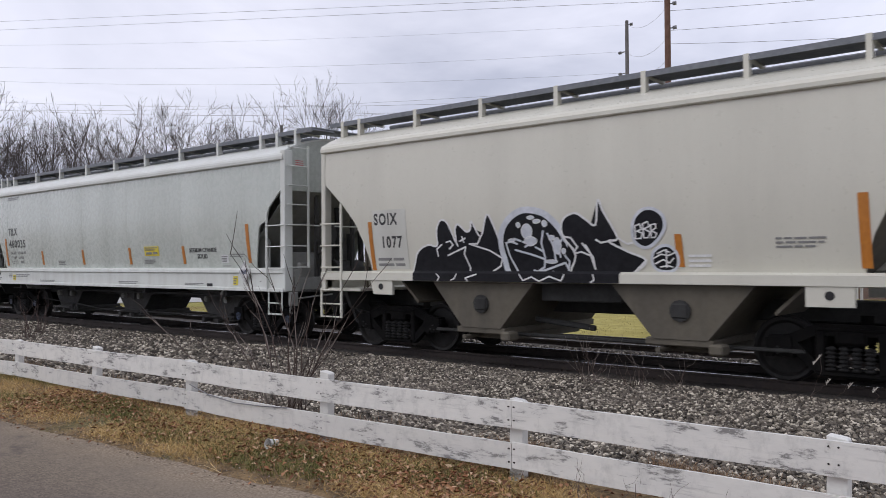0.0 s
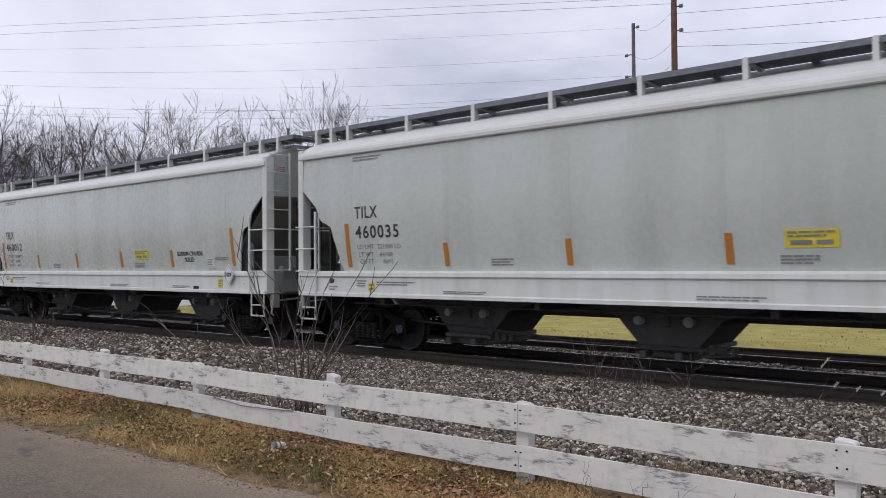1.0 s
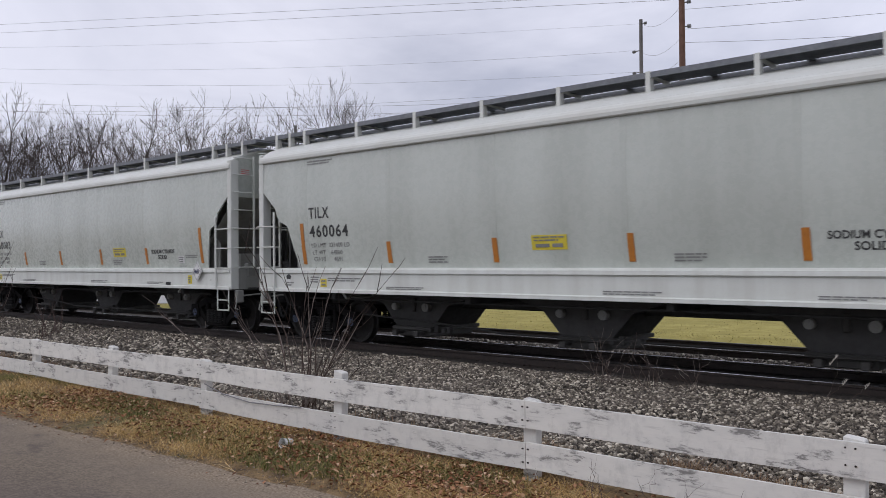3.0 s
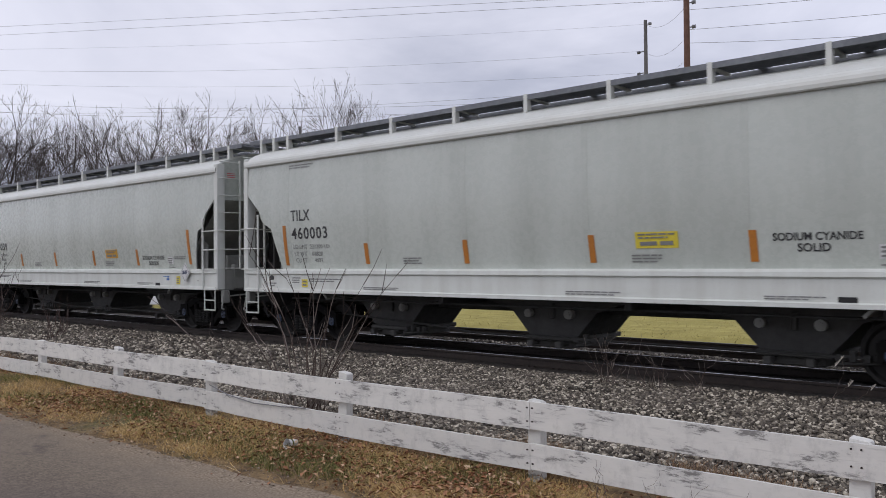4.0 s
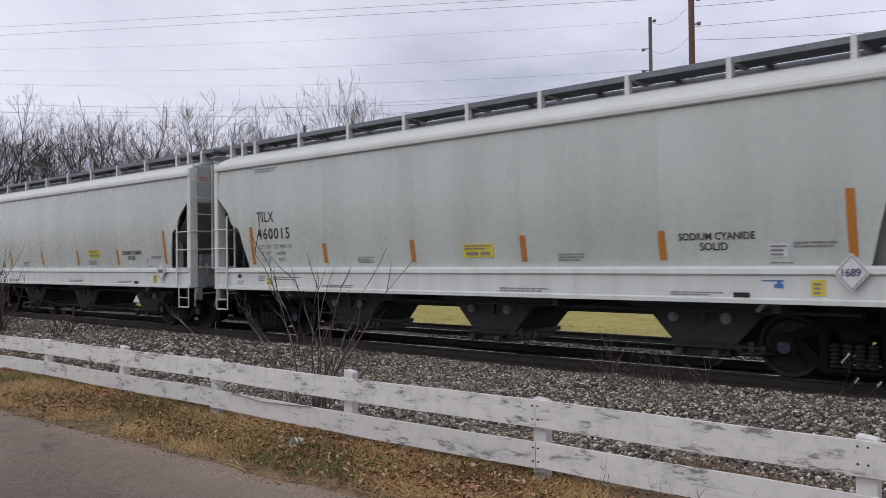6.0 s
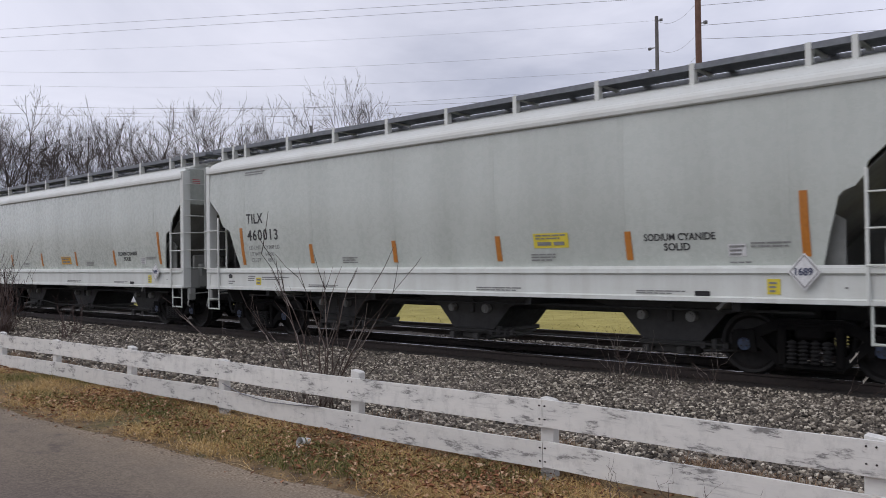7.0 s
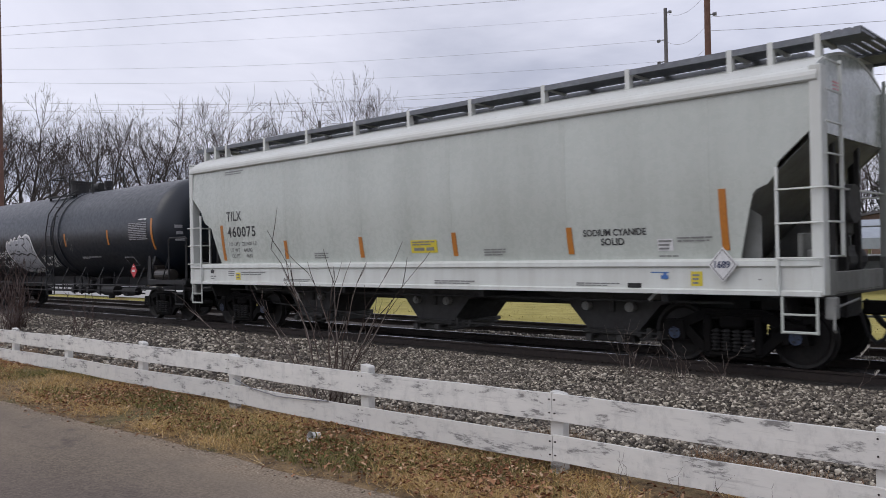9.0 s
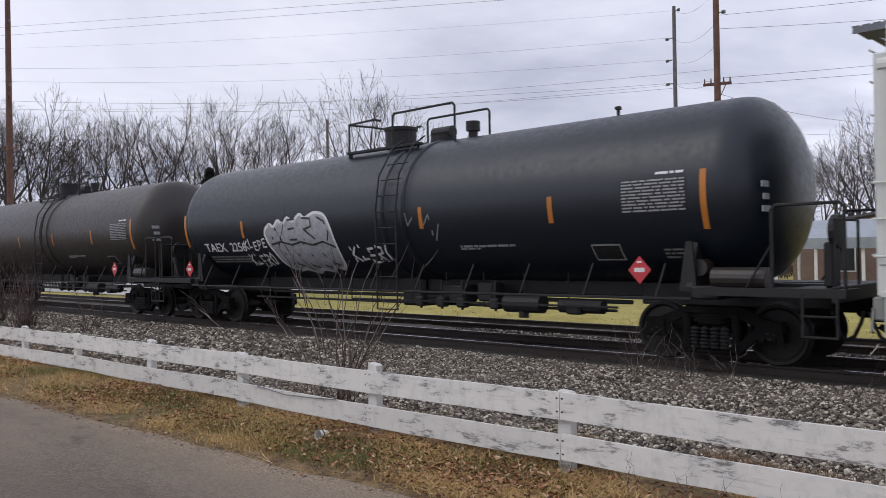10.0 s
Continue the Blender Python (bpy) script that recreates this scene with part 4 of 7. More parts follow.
    bars(placard, 0.30, 0.84, 1.685, 1.745, 1, y - 0.008, M["letter_faint"], seed=4)
    side_text("SODIUM CYANIDE", 0.148, 4.20, 1.985, M["letter"], car, bold=0.003, stretch=0.93)
    p = plate_on_side("white_notice", [(5.52, 1.73), (5.78, 1.73), (5.78, 1.91), (5.52, 1.91)], M["white"], car, y)
    bars(p, 5.54, 5.76, 1.75, 1.89, 3, y - 0.008, M["letter_faint"], seed=5, broken=False)
    bars(car, 5.85, 6.40, 1.86, 1.93, 2, y, M["letter_faint"], seed=6)
    bars(car, 5.53, 5.84, 1.64, 1.66, 1, y, M["letter_faint"], seed=7)
    for i, x in enumerate((-2.62, 2.30)):
        bars(car, x - 0.25, x + 0.25, 1.70, 1.82, 3, y, M["letter_faint"], seed=8 + i)
    bars(car, -6.3, -5.5, 3.80, 3.88, 2, y, M["letter_faint"], seed=12)
    ys_ = -1.63
    bm = B()
    prism(bm, [(6.62, 1.27), (6.84, 1.52), (6.62, 1.77), (6.40, 1.52)], "y", -1.70, -1.69)
    box(bm, (6.58, -1.69, 1.45), (6.66, -1.60, 1.60))
    dm = part("diamond_placard", bm, M["white"], car, "white diamond warning placard")
    side_text("1689", 0.135, 6.475, 1.475, M["placard_ink"], dm, y=-1.703, name="placard_number", bold=0.004, stretch=0.95)
    strokes(dm, [[(6.62, 1.305), (6.805, 1.52), (6.62, 1.735), (6.435, 1.52), (6.62, 1.305)]], 0.014, M["letter_faint"], -1.702)
    p = plate_on_side("yellow_label", [(6.10, 1.21), (6.28, 1.21), (6.28, 1.42), (6.10, 1.42)], M["yellow"], car, ys_ + 0.002)
    bars(p, 6.13, 6.25, 1.24, 1.38, 3, ys_ - 0.006, M["letter_faint"], seed=14)
    p = plate_on_side("yellow_label", [(-5.85, 1.21), (-5.66, 1.21), (-5.66, 1.38), (-5.85, 1.38)], M["yellow"], car, ys_ + 0.002)
    bars(p, -5.82, -5.69, 1.24, 1.35, 2, ys_ - 0.006, M["letter_faint"], seed=15)
    bars(car, -6.18, -5.90, 1.30, 1.42, 3, ys_ + 0.002, M["letter_faint"], seed=16, broken=False)
    bars(car, -5.62, -4.6, 1.33, 1.40, 2, ys_ + 0.002, M["letter_faint"], seed=17)
    bars(car, -3.9, -2.9, 1.19, 1.24, 2, ys_ + 0.002, M["letter_faint"], seed=18)
    bars(car, 0.9, 1.9, 1.19, 1.25, 2, ys_ + 0.002, M["letter_faint"], seed=19)
    bars(car, 4.1, 4.9, 1.19, 1.24, 2, ys_ + 0.002, M["letter_faint"], seed=20)
    plate_on_side("defect_card_holder", [(5.05, 1.17), (5.28, 1.17), (5.28, 1.24), (5.05, 1.24)], M["black"], car, ys_ + 0.002)
    plate_on_side("stencil_mark", [(-6.98, 1.36), (-6.86, 1.36), (-6.84, 1.43), (-6.92, 1.47), (-7.0, 1.43)], M["letter"], car, ys_ + 0.002)
    bars(car, -7.0, -6.75, 1.22, 1.30, 2, ys_ + 0.002, M["letter_faint"], seed=21)
    p = plate_on_side("end_stencil", [(7.1, 1.30), (7.14, 1.30), (7.14, 1.32), (7.1, 1.32)], M["letter_faint"], car, ys_ + 0.002)
    bm = B()
    for k in range(3):
        box(bm, (8.051, -1.40, 3.93 - k * 0.045), (8.056, -1.18, 3.945 - k * 0.045))
    part("red_end_print", bm, M["red"], car)
    bow_markings(car)
    return car


def number_hopper(car, number, weights):
    side_text("TILX", 0.33, -6.24, 2.655, M["letter"], car, name="reporting_mark", stretch=0.86, bold=0.005, space=1.12)
    side_text(number, 0.345, -6.24, 2.26, M["letter"], car, name="car_number", stretch=1.02, bold=0.006, space=1.18)
    for z, words, x in ((2.04, "LD LMT  %s LD" % weights[0], -6.22), (1.885, "LT WT    %s" % weights[1], -6.20), (1.745, "CU FT      4691", -6.18)):
        side_text(words, 0.135, x, z, M["letter_faint"], car, name="weight_lettering", stretch=1.0, space=1.06)
    for ob in car.children:
        if ob.name.startswith(("reporting_mark", "car_number", "weight_lettering")):
            bow(ob)


# ---------------------------------------------------------------- train: short beige hopper with sprayed letters


def outline_of(pts, w):
    """A band of width w round a closed line, as quads."""
    n = len(pts)
    res = []
    for i in range(n):
        a, b, c = Vector(pts[i - 1]), Vector(pts[i]), Vector(pts[(i + 1) % n])
        d = (c - a).normalized()
        nrm = Vector((d.y, -d.x))
        res.append((b + nrm * w / 2, b - nrm * w / 2))
    return res


def sprayed(car, pts, fill, edge, y, w=0.05, line_y=-0.003):
    """A sprayed patch with a sprayed outline."""
    crv = []
    n = len(pts)
    for i in range(n):
        p0, p1, p2, p3 = (Vector(pts[(i + k) % n]) for k in (-1, 0, 1, 2))
        for t in (0, 0.25, 0.5, 0.75):
            crv.append(0.5 * ((2 * p1) + (p2 - p0) * t + (2 * p0 - 5 * p1 + 4 * p2 - p3) * t * t + (3 * p1 - p0 - 3 * p2 + p3) * t * t * t))
    bm = B()
    vs = [bm.verts.new((p.x, y, p.y)) for p in crv]
    if fill is not None:
        f = bm.faces.new(vs)
        bmesh.ops.triangulate(bm, faces=[f])
        zs = [p.y for p in crv]
        for k in range(1, 14):
            zc = min(zs) + (max(zs) - min(zs)) * k / 14
            bmesh.ops.bisect_plane(bm, geom=bm.verts[:] + bm.edges[:] + bm.faces[:], plane_co=(0, 0, zc), plane_no=(0, 0, 1))
        part("sprayed_fill", bm, fill, car)
    else:
        bm.free()
    bm = B()
    band = outline_of([tuple(p) for p in crv], w)
    q = [(bm.verts.new((a.x, y + line_y, a.y)), bm.verts.new((b.x, y + line_y, b.y))) for a, b in band]
    for i in range(len(q)):
        j = (i + 1) % len(q)
        bm.faces.new((q[i][0], q[i][1], q[j][1], q[j][0]))
    part("sprayed_outline", bm, edge, car)


def strokes(car, lines, w, material, y):
    bm = B()
    for pts in lines:
        crv = [Vector(p) for p in pts]
        for i in range(len(crv) - 1):
            a, b = crv[i], crv[i + 1]
            d = (b - a).normalized()
            nrm = Vector((d.y, -d.x)) * w / 2
            e = d * w * 0.3
            q = [a - e + nrm, b + e + nrm, b + e - nrm, a - e - nrm]
            bm.faces.new([bm.verts.new((v.x, y - 0.0005 * i, v.y)) for v in q])
    part("sprayed_line", bm, material, car)


def build_short_hopper():
    car = thing("short_hopper_car", pose(0, TRACK_Y, 0), "beige two-bay covered hopper car covered with black and white sprayed lettering", "hopper car", "hopper cars of the train")
    h = 5.76
    notch = [(4.44, 1.50), (4.46, 1.70), (4.57, 2.05), (4.80, 2.50), (5.12, 2.85), (5.64, 3.30)]
    out = [(-x, z) for x, z in notch[::-1]] + notch + [(5.72, 4.02), (-5.72, 4.02)]
    for s in (-1, 1):
        bm = B()
        prism(bm, out, "y", s * 1.60, s * 1.57)
        part("side_wall", bm, M["beige"], car)
        bm = B()
        prism(bm, [(s * 1.44, 3.955), (s * 1.64, 3.95), (s * 1.66, 3.97), (s * 1.66, 4.03), (s * 1.64, 4.08), (s * 1.60, 4.12), (s * 1.52, 4.145)], "x", -5.76, 5.76)
        part("eave_rail", bm, M["beige"], car)
        bm = B()
        prism(bm, [(s * 1.40, 1.535), (s * 1.58, 1.545), (s * 1.66, 1.51), (s * 1.66, 1.37), (s * 1.56, 1.36), (s * 1.54, 1.5)], "x", -h, h)
        part("side_sill", bm, M["beige"], car)
        for e in (-1, 1):
            bm = B()
            x0, x1 = sorted((e * 3.75, e * 4.35))
            prism(bm, [(x0, 1.40), (x1, 1.40), (x1, 1.10), (x0 + (0.0 if e > 0 else 0.1), 1.10)], "y", s * 1.64, s * 1.58)
            rod(bm, (e * 4.05, s * 1.65, 1.25), (e * 4.05, s * 1.60, 1.25), 0.06, 12, mat=1)
            part("jacking_pad", bm, [M["beige"], M["black"]], car)
            bm = B()
            y0, y1 = sorted((s * 1.45, s * 1.63))
            x0, x1 = sorted((e * 5.66, e * 5.78))
            box(bm, (x0, y0, 1.12), (x1, y1, 4.10), 0.012)
            part("corner_post", bm, M["beige"], car)
            bm = B()
            box(bm, (e * 5.15 - 0.025, s * 1.66 - 0.02, 0.6), (e * 5.15 + 0.025, s * 1.66 + 0.02, 2.9), 0.005)
            box(bm, (e * 5.74 - 0.025, s * 1.66 - 0.02, 0.6), (e * 5.74 + 0.025, s * 1.66 + 0.02, 1.2), 0.005)
            for z in (0.62, 0.88, 1.16, 1.62, 2.06, 2.5):
                rod(bm, (e * 5.14, s * 1.67, z), (e * 5.76, s * 1.67, z), 0.016, 6)
            part("side_ladder", bm, M["beige"], car)
    bm = B()
    ys = [-1.58 + 3.16 * i / 16 for i in range(17)]
    up = [(y, hopper_roof_z(y) - 0.02) for y in ys]
    prism(bm, up + [(y, z - 0.04) for y, z in up[::-1]], "x", -5.74, 5.74)
    part("roof", bm, M["beige"], car)
    for e in (-1, 1):
        bm = B()
        prism(bm, [(-1.57, 3.26), (1.57, 3.26)] + [(y, z - 0.02) for y, z in up[::-1]], "x", e * 5.72, e * 5.68)
        part("end_wall", bm, M["beige"], car)
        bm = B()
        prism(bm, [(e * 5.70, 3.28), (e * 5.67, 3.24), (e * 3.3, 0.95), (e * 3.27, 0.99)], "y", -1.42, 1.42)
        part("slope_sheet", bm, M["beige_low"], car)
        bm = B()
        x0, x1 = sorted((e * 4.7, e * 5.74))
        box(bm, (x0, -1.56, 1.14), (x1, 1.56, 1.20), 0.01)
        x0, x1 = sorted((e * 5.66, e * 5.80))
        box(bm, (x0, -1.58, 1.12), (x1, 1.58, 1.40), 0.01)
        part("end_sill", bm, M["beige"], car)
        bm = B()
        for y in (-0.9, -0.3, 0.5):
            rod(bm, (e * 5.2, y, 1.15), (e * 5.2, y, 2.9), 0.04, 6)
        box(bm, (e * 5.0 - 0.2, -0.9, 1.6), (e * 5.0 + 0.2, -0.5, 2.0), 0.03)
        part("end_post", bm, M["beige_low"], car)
        # dark plate added here too, to hide the bright field below the coupler
        bm = B()
        lo, hi = sorted((e * 5.22, e * 5.30))
        prism(bm, [(-1.45, 1.14), (1.45, 1.14), (1.30, 0.80), (0.5, 0.62), (-0.5, 0.62), (-1.30, 0.80)], "x", lo, hi)
        part("end_crossbearer", bm, M["under"], car)
        add_coupler(car, e * 5.78, e)
        add_truck(car, e * 4.15, M["truck"])
    for s in (-1, 1):
        bm = B()
        prism(bm, [(s * 0.52, 4.60), (s * 1.172, 4.60), (s * 1.172, 4.56), (s * 1.195, 4.56), (s * 1.195, 4.65), (s * 1.172, 4.65), (s * 1.172, 4.632), (s * 0.52, 4.632)], "x", -6.0, 6.0)
        part("running_board", bm, M["grating"], car)
        first = None
        for x in (-5.6, -5.1, -3.55, -1.95, -0.35, 1.25, 2.85, 4.45, 5.6):
            if first is None:
                bm = B()
                prism(bm, [(s * 1.20, 4.66), (s * 1.20, 4.29), (s * 1.06, 4.34), (s * 1.10, 4.60), (s * 0.5, 4.56), (s * 0.5, 4.60)], "x", -0.04, 0.04)
                first = part("bracket", bm, M["beige"], car)
                first.location = (x, 0, 0)
            else:
                again(first, pose(x, 0, 0), car)
    bm = B()
    box(bm, (-5.0, -0.42, 4.50), (5.0, 0.42, 4.60), 0.02)
    part("hatch_trough", bm, M["grating"], car)
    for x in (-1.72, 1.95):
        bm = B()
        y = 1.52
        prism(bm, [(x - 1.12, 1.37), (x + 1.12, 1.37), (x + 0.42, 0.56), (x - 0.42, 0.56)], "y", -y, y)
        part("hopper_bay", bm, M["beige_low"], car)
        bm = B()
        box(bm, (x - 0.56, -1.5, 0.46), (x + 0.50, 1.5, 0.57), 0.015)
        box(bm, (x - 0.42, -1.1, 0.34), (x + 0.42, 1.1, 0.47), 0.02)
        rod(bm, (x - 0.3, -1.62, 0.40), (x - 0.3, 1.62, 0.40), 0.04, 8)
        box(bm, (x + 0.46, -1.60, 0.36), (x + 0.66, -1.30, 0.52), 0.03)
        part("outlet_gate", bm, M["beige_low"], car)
        bm = B()
        rod(bm, (x + 0.02, -1.56, 0.98), (x + 0.02, -1.51, 0.98), 0.16, 14)
        box(bm, (x - 0.12, -1.58, 0.86), (x + 0.16, -1.51, 1.1), 0.03)
        part("vibrator_bracket", bm, M["under"], car)
    bm = B()
    box(bm, (-5.4, -0.2, 0.80), (5.4, 0.2, 1.12), 0.02)
    box(bm, (-0.6, -1.3, 1.05), (0.9, 1.3, 1.38), 0.02)
    part("centre_sill", bm, M["under"], car)
    bm = B()
    rod(bm, (-3.0, -1.2, 0.46), (3.6, -1.2, 0.46), 0.03, 6)
    rod(bm, (-0.9, -1.0, 0.72), (0.2, -0.9, 0.60), 0.05, 6)
    part("brake_pipe", bm, M["under"], car)
    # markings; local x is measured from the middle of this shorter car
    y = SIDE - 0.004
    for x, z0, z1, w in ((-4.36, 1.56, 2.50, 0.05), (1.98, 1.62, 2.10, 0.055), (4.47, 1.60, 2.56, 0.065)):
        plate_on_side("reflector_strip", [(x - w, z0), (x + w, z0), (x + w - 0.02, z1), (x - w - 0.02, z1)], M["orange"], car, y)
    plate_on_side("repainted_panel", [(-4.30, 1.58), (-3.42, 1.58), (-3.42, 2.72), (-4.30, 2.72)], M["grey_panel"], car, y + 0.002)
    side_text("SOIX", 0.30, -4.26, 2.44, M["letter"], car, y - 0.003, "reporting_mark", 0.80, 0.010, 1.2)
    side_text("1077", 0.30, -4.10, 2.00, M["letter"], car, y - 0.003, "car_number", 0.80, 0.010, 1.2)
    bars(car, -4.22, -3.50, 1.64, 1.80, 2, y - 0.003, M["letter_faint"], seed=30)
    bars(car, 3.35, 4.0, 1.88, 2.02, 3, y, M["letter_faint"], seed=31)
    bars(car, 2.1, 2.45, 1.62, 1.80, 3, y, M["white"], seed=32, broken=False)
    k, wh, gr = M["spray_black"], M["white"], M["light_spray"]
    yy = y - 0.004
    sprayed(car, [(-3.25, 1.41), (-3.24, 1.76), (-3.12, 1.94), (-2.89, 2.03), (-2.68, 2.01), (-2.67, 2.27), (-2.59, 2.44), (-2.48, 2.47), (-2.37, 2.36), (-2.23, 2.07), (-2.23, 2.30), (-2.15, 2.38), (-1.98, 2.25), (-1.88, 2.29), (-1.85, 2.43), (-1.66, 2.15), (-1.50, 2.53), (-1.34, 2.27), (-1.22, 1.96), (-1.06, 1.71), (-0.96, 1.43), (-2.08, 1.41)], k, wh, yy, 0.035)
    sprayed(car, [(-0.99, 1.43), (-1.19, 1.79), (-1.23, 2.11), (-1.11, 2.37), (-0.86, 2.54), (-0.63, 2.57), (-0.34, 2.50), (-0.11, 2.32), (0.04, 2.11), (0.15, 1.91), (0.17, 1.64), (0.08, 1.44)], k, gr, yy - 0.004, 0.11)
    sprayed(car, [(0.12, 1.44), (0.22, 1.81), (0.04, 2.08), (-0.01, 2.26), (0.06, 2.41), (0.26, 2.48), (0.44, 2.38), (0.62, 2.28), (0.68, 2.67), (0.77, 2.48), (0.99, 2.07), (0.83, 2.02), (1.14, 1.86), (1.44, 1.72), (1.23, 1.54), (0.97, 1.45)], k, wh, yy - 0.008, 0.035)
    sprayed(car, [(1.24, 2.11), (1.27, 2.33), (1.40, 2.47), (1.58, 2.49), (1.74, 2.38), (1.76, 2.19), (1.63, 2.01), (1.46, 1.91), (1.30, 1.97)], k, gr, yy, 0.05)
    sprayed(car, [(1.53, 1.69), (1.56, 1.84), (1.69, 1.93), (1.84, 1.92), (1.94, 1.79), (1.92, 1.62), (1.78, 1.55), (1.60, 1.58)], k, gr, yy, 0.045)
    strokes(car, [[(-2.67, 1.82), (-2.69, 1.95), (-2.56, 2.03)], [(-2.44, 1.83), (-2.22, 1.91), (-2.01, 1.98), (-2.06, 1.85), (-1.95, 1.61), (-1.99, 1.50), (-2.10, 1.42)], [(-1.93, 2.03), (-1.49, 1.91), (-1.23, 1.77), (-1.28, 1.64), (-1.51, 1.52), (-1.68, 1.43)], [(-2.46, 2.07), (-2.36, 2.09), (-2.30, 2.02), (-2.39, 1.95)], [(-2.14, 2.08), (-2.01, 2.13)], [(-2.08, 2.16), (-2.05, 2.06)], [(-3.22, 1.41), (-3.02, 1.49), (-3.17, 1.49), (-2.99, 1.41)], [(-2.23, 2.08), (-2.19, 2.00)], [(-1.66, 2.15), (-1.74, 2.03), (-1.90, 2.03)]], 0.03, wh, yy - 0.006)
    strokes(car, [[(-1.13, 2.03), (-1.02, 2.05), (-0.89, 2.01)], [(-1.12, 2.02), (-1.07, 1.82), (-0.92, 1.53), (-1.02, 1.52)], [(-0.94, 1.91), (-0.62, 1.83), (-0.36, 1.75), (-0.39, 1.62), (-0.54, 1.54)], [(-0.73, 1.43), (-0.58, 1.52), (-0.31, 1.59), (0.02, 1.69), (0.07, 1.59)], [(-0.56, 1.49), (-0.39, 1.56), (-0.44, 1.44), (-0.23, 1.54), (-0.26, 1.44), (-0.03, 1.53)], [(-0.60, 1.57), (-0.44, 1.50), (-0.12, 1.44), (0.04, 1.47)], [(-0.36, 2.21), (-0.41, 2.02), (-0.36, 1.78)], [(-0.28, 2.17), (-0.17, 1.95), (-0.16, 1.74)], [(-0.00, 2.08), (-0.09, 1.95), (-0.06, 1.78)], [(-0.74, 1.96), (-0.61, 2.01), (-0.78, 2.04), (-0.57, 2.07)], [(-0.95, 2.10), (-0.82, 2.06)], [(-0.53, 1.95), (-0.39, 1.88)], [(0.02, 1.81), (0.10, 1.71), (0.07, 1.57)]], 0.035, gr, yy - 0.010)
    sprayed(car, [(-0.57, 2.21), (-0.61, 2.13), (-0.69, 2.09), (-0.76, 2.13), (-0.79, 2.22), (-0.75, 2.31), (-0.67, 2.34), (-0.60, 2.30)], gr, wh, yy - 0.012, 0.012)
    sprayed(car, [(-0.49, 2.05), (-0.53, 2.00), (-0.62, 1.97), (-0.70, 2.00), (-0.74, 2.05), (-0.70, 2.11), (-0.61, 2.13), (-0.52, 2.10)], gr, wh, yy - 0.012, 0.012)
    sprayed(car, [(-0.80, 2.32), (-0.81, 2.30), (-0.85, 2.28), (-0.87, 2.30), (-0.89, 2.33), (-0.87, 2.36), (-0.84, 2.37), (-0.81, 2.35)], gr, wh, yy - 0.012, 0.012)
    sprayed(car, [(-0.40, 2.37), (-0.43, 2.35), (-0.48, 2.34), (-0.53, 2.35), (-0.55, 2.38), (-0.53, 2.40), (-0.48, 2.41), (-0.42, 2.40)], gr, wh, yy - 0.012, 0.012)
    sprayed(car, [(-0.27, 2.33), (-0.29, 2.29), (-0.33, 2.28), (-0.36, 2.30), (-0.37, 2.33), (-0.36, 2.37), (-0.32, 2.39), (-0.29, 2.37)], gr, wh, yy - 0.012, 0.012)
    sprayed(car, [(-0.52, 2.44), (-0.54, 2.42), (-0.59, 2.41), (-0.64, 2.42), (-0.66, 2.44), (-0.64, 2.46), (-0.59, 2.47), (-0.54, 2.46)], gr, wh, yy - 0.012, 0.012)
    sprayed(car, [(-0.93, 2.07), (-0.96, 2.05), (-1.00, 2.05), (-1.05, 2.05), (-1.07, 2.07), (-1.05, 2.09), (-1.00, 2.10), (-0.95, 2.09)], gr, wh, yy - 0.012, 0.012)
    sprayed(car, [(-0.03, 1.96), (-0.06, 1.87), (-0.11, 1.83), (-0.17, 1.87), (-0.19, 1.96), (-0.16, 2.06), (-0.10, 2.10), (-0.05, 2.06)], gr, wh, yy - 0.012, 0.012)
    sprayed(car, [(-0.14, 2.10), (-0.16, 2.07), (-0.20, 2.06), (-0.24, 2.07), (-0.26, 2.10), (-0.24, 2.13), (-0.20, 2.14), (-0.16, 2.13)], gr, wh, yy - 0.012, 0.012)
    sprayed(car, [(0.05, 1.88), (0.03, 1.84), (0.00, 1.83), (-0.02, 1.84), (-0.03, 1.88), (-0.02, 1.91), (0.01, 1.92), (0.04, 1.91)], gr, wh, yy - 0.012, 0.012)
    sprayed(car, [(-0.12, 1.71), (-0.16, 1.69), (-0.24, 1.68), (-0.33, 1.69), (-0.36, 1.71), (-0.33, 1.73), (-0.24, 1.74), (-0.15, 1.73)], gr, wh, yy - 0.012, 0.012)
    strokes(car, [[(0.04, 2.11), (0.16, 2.09), (0.27, 1.94), (0.22, 1.88), (0.13, 1.98)], [(0.36, 2.00), (0.49, 1.84), (0.56, 1.59), (0.54, 1.77), (0.42, 1.97)], [(0.20, 1.84), (0.34, 1.86), (0.50, 1.80)], [(0.61, 2.05), (0.70, 2.00), (0.83, 2.02)], [(0.99, 2.07), (1.15, 1.97), (1.24, 1.99)], [(1.44, 1.72), (1.23, 1.54), (0.96, 1.45)]], 0.03, wh, yy - 0.016)
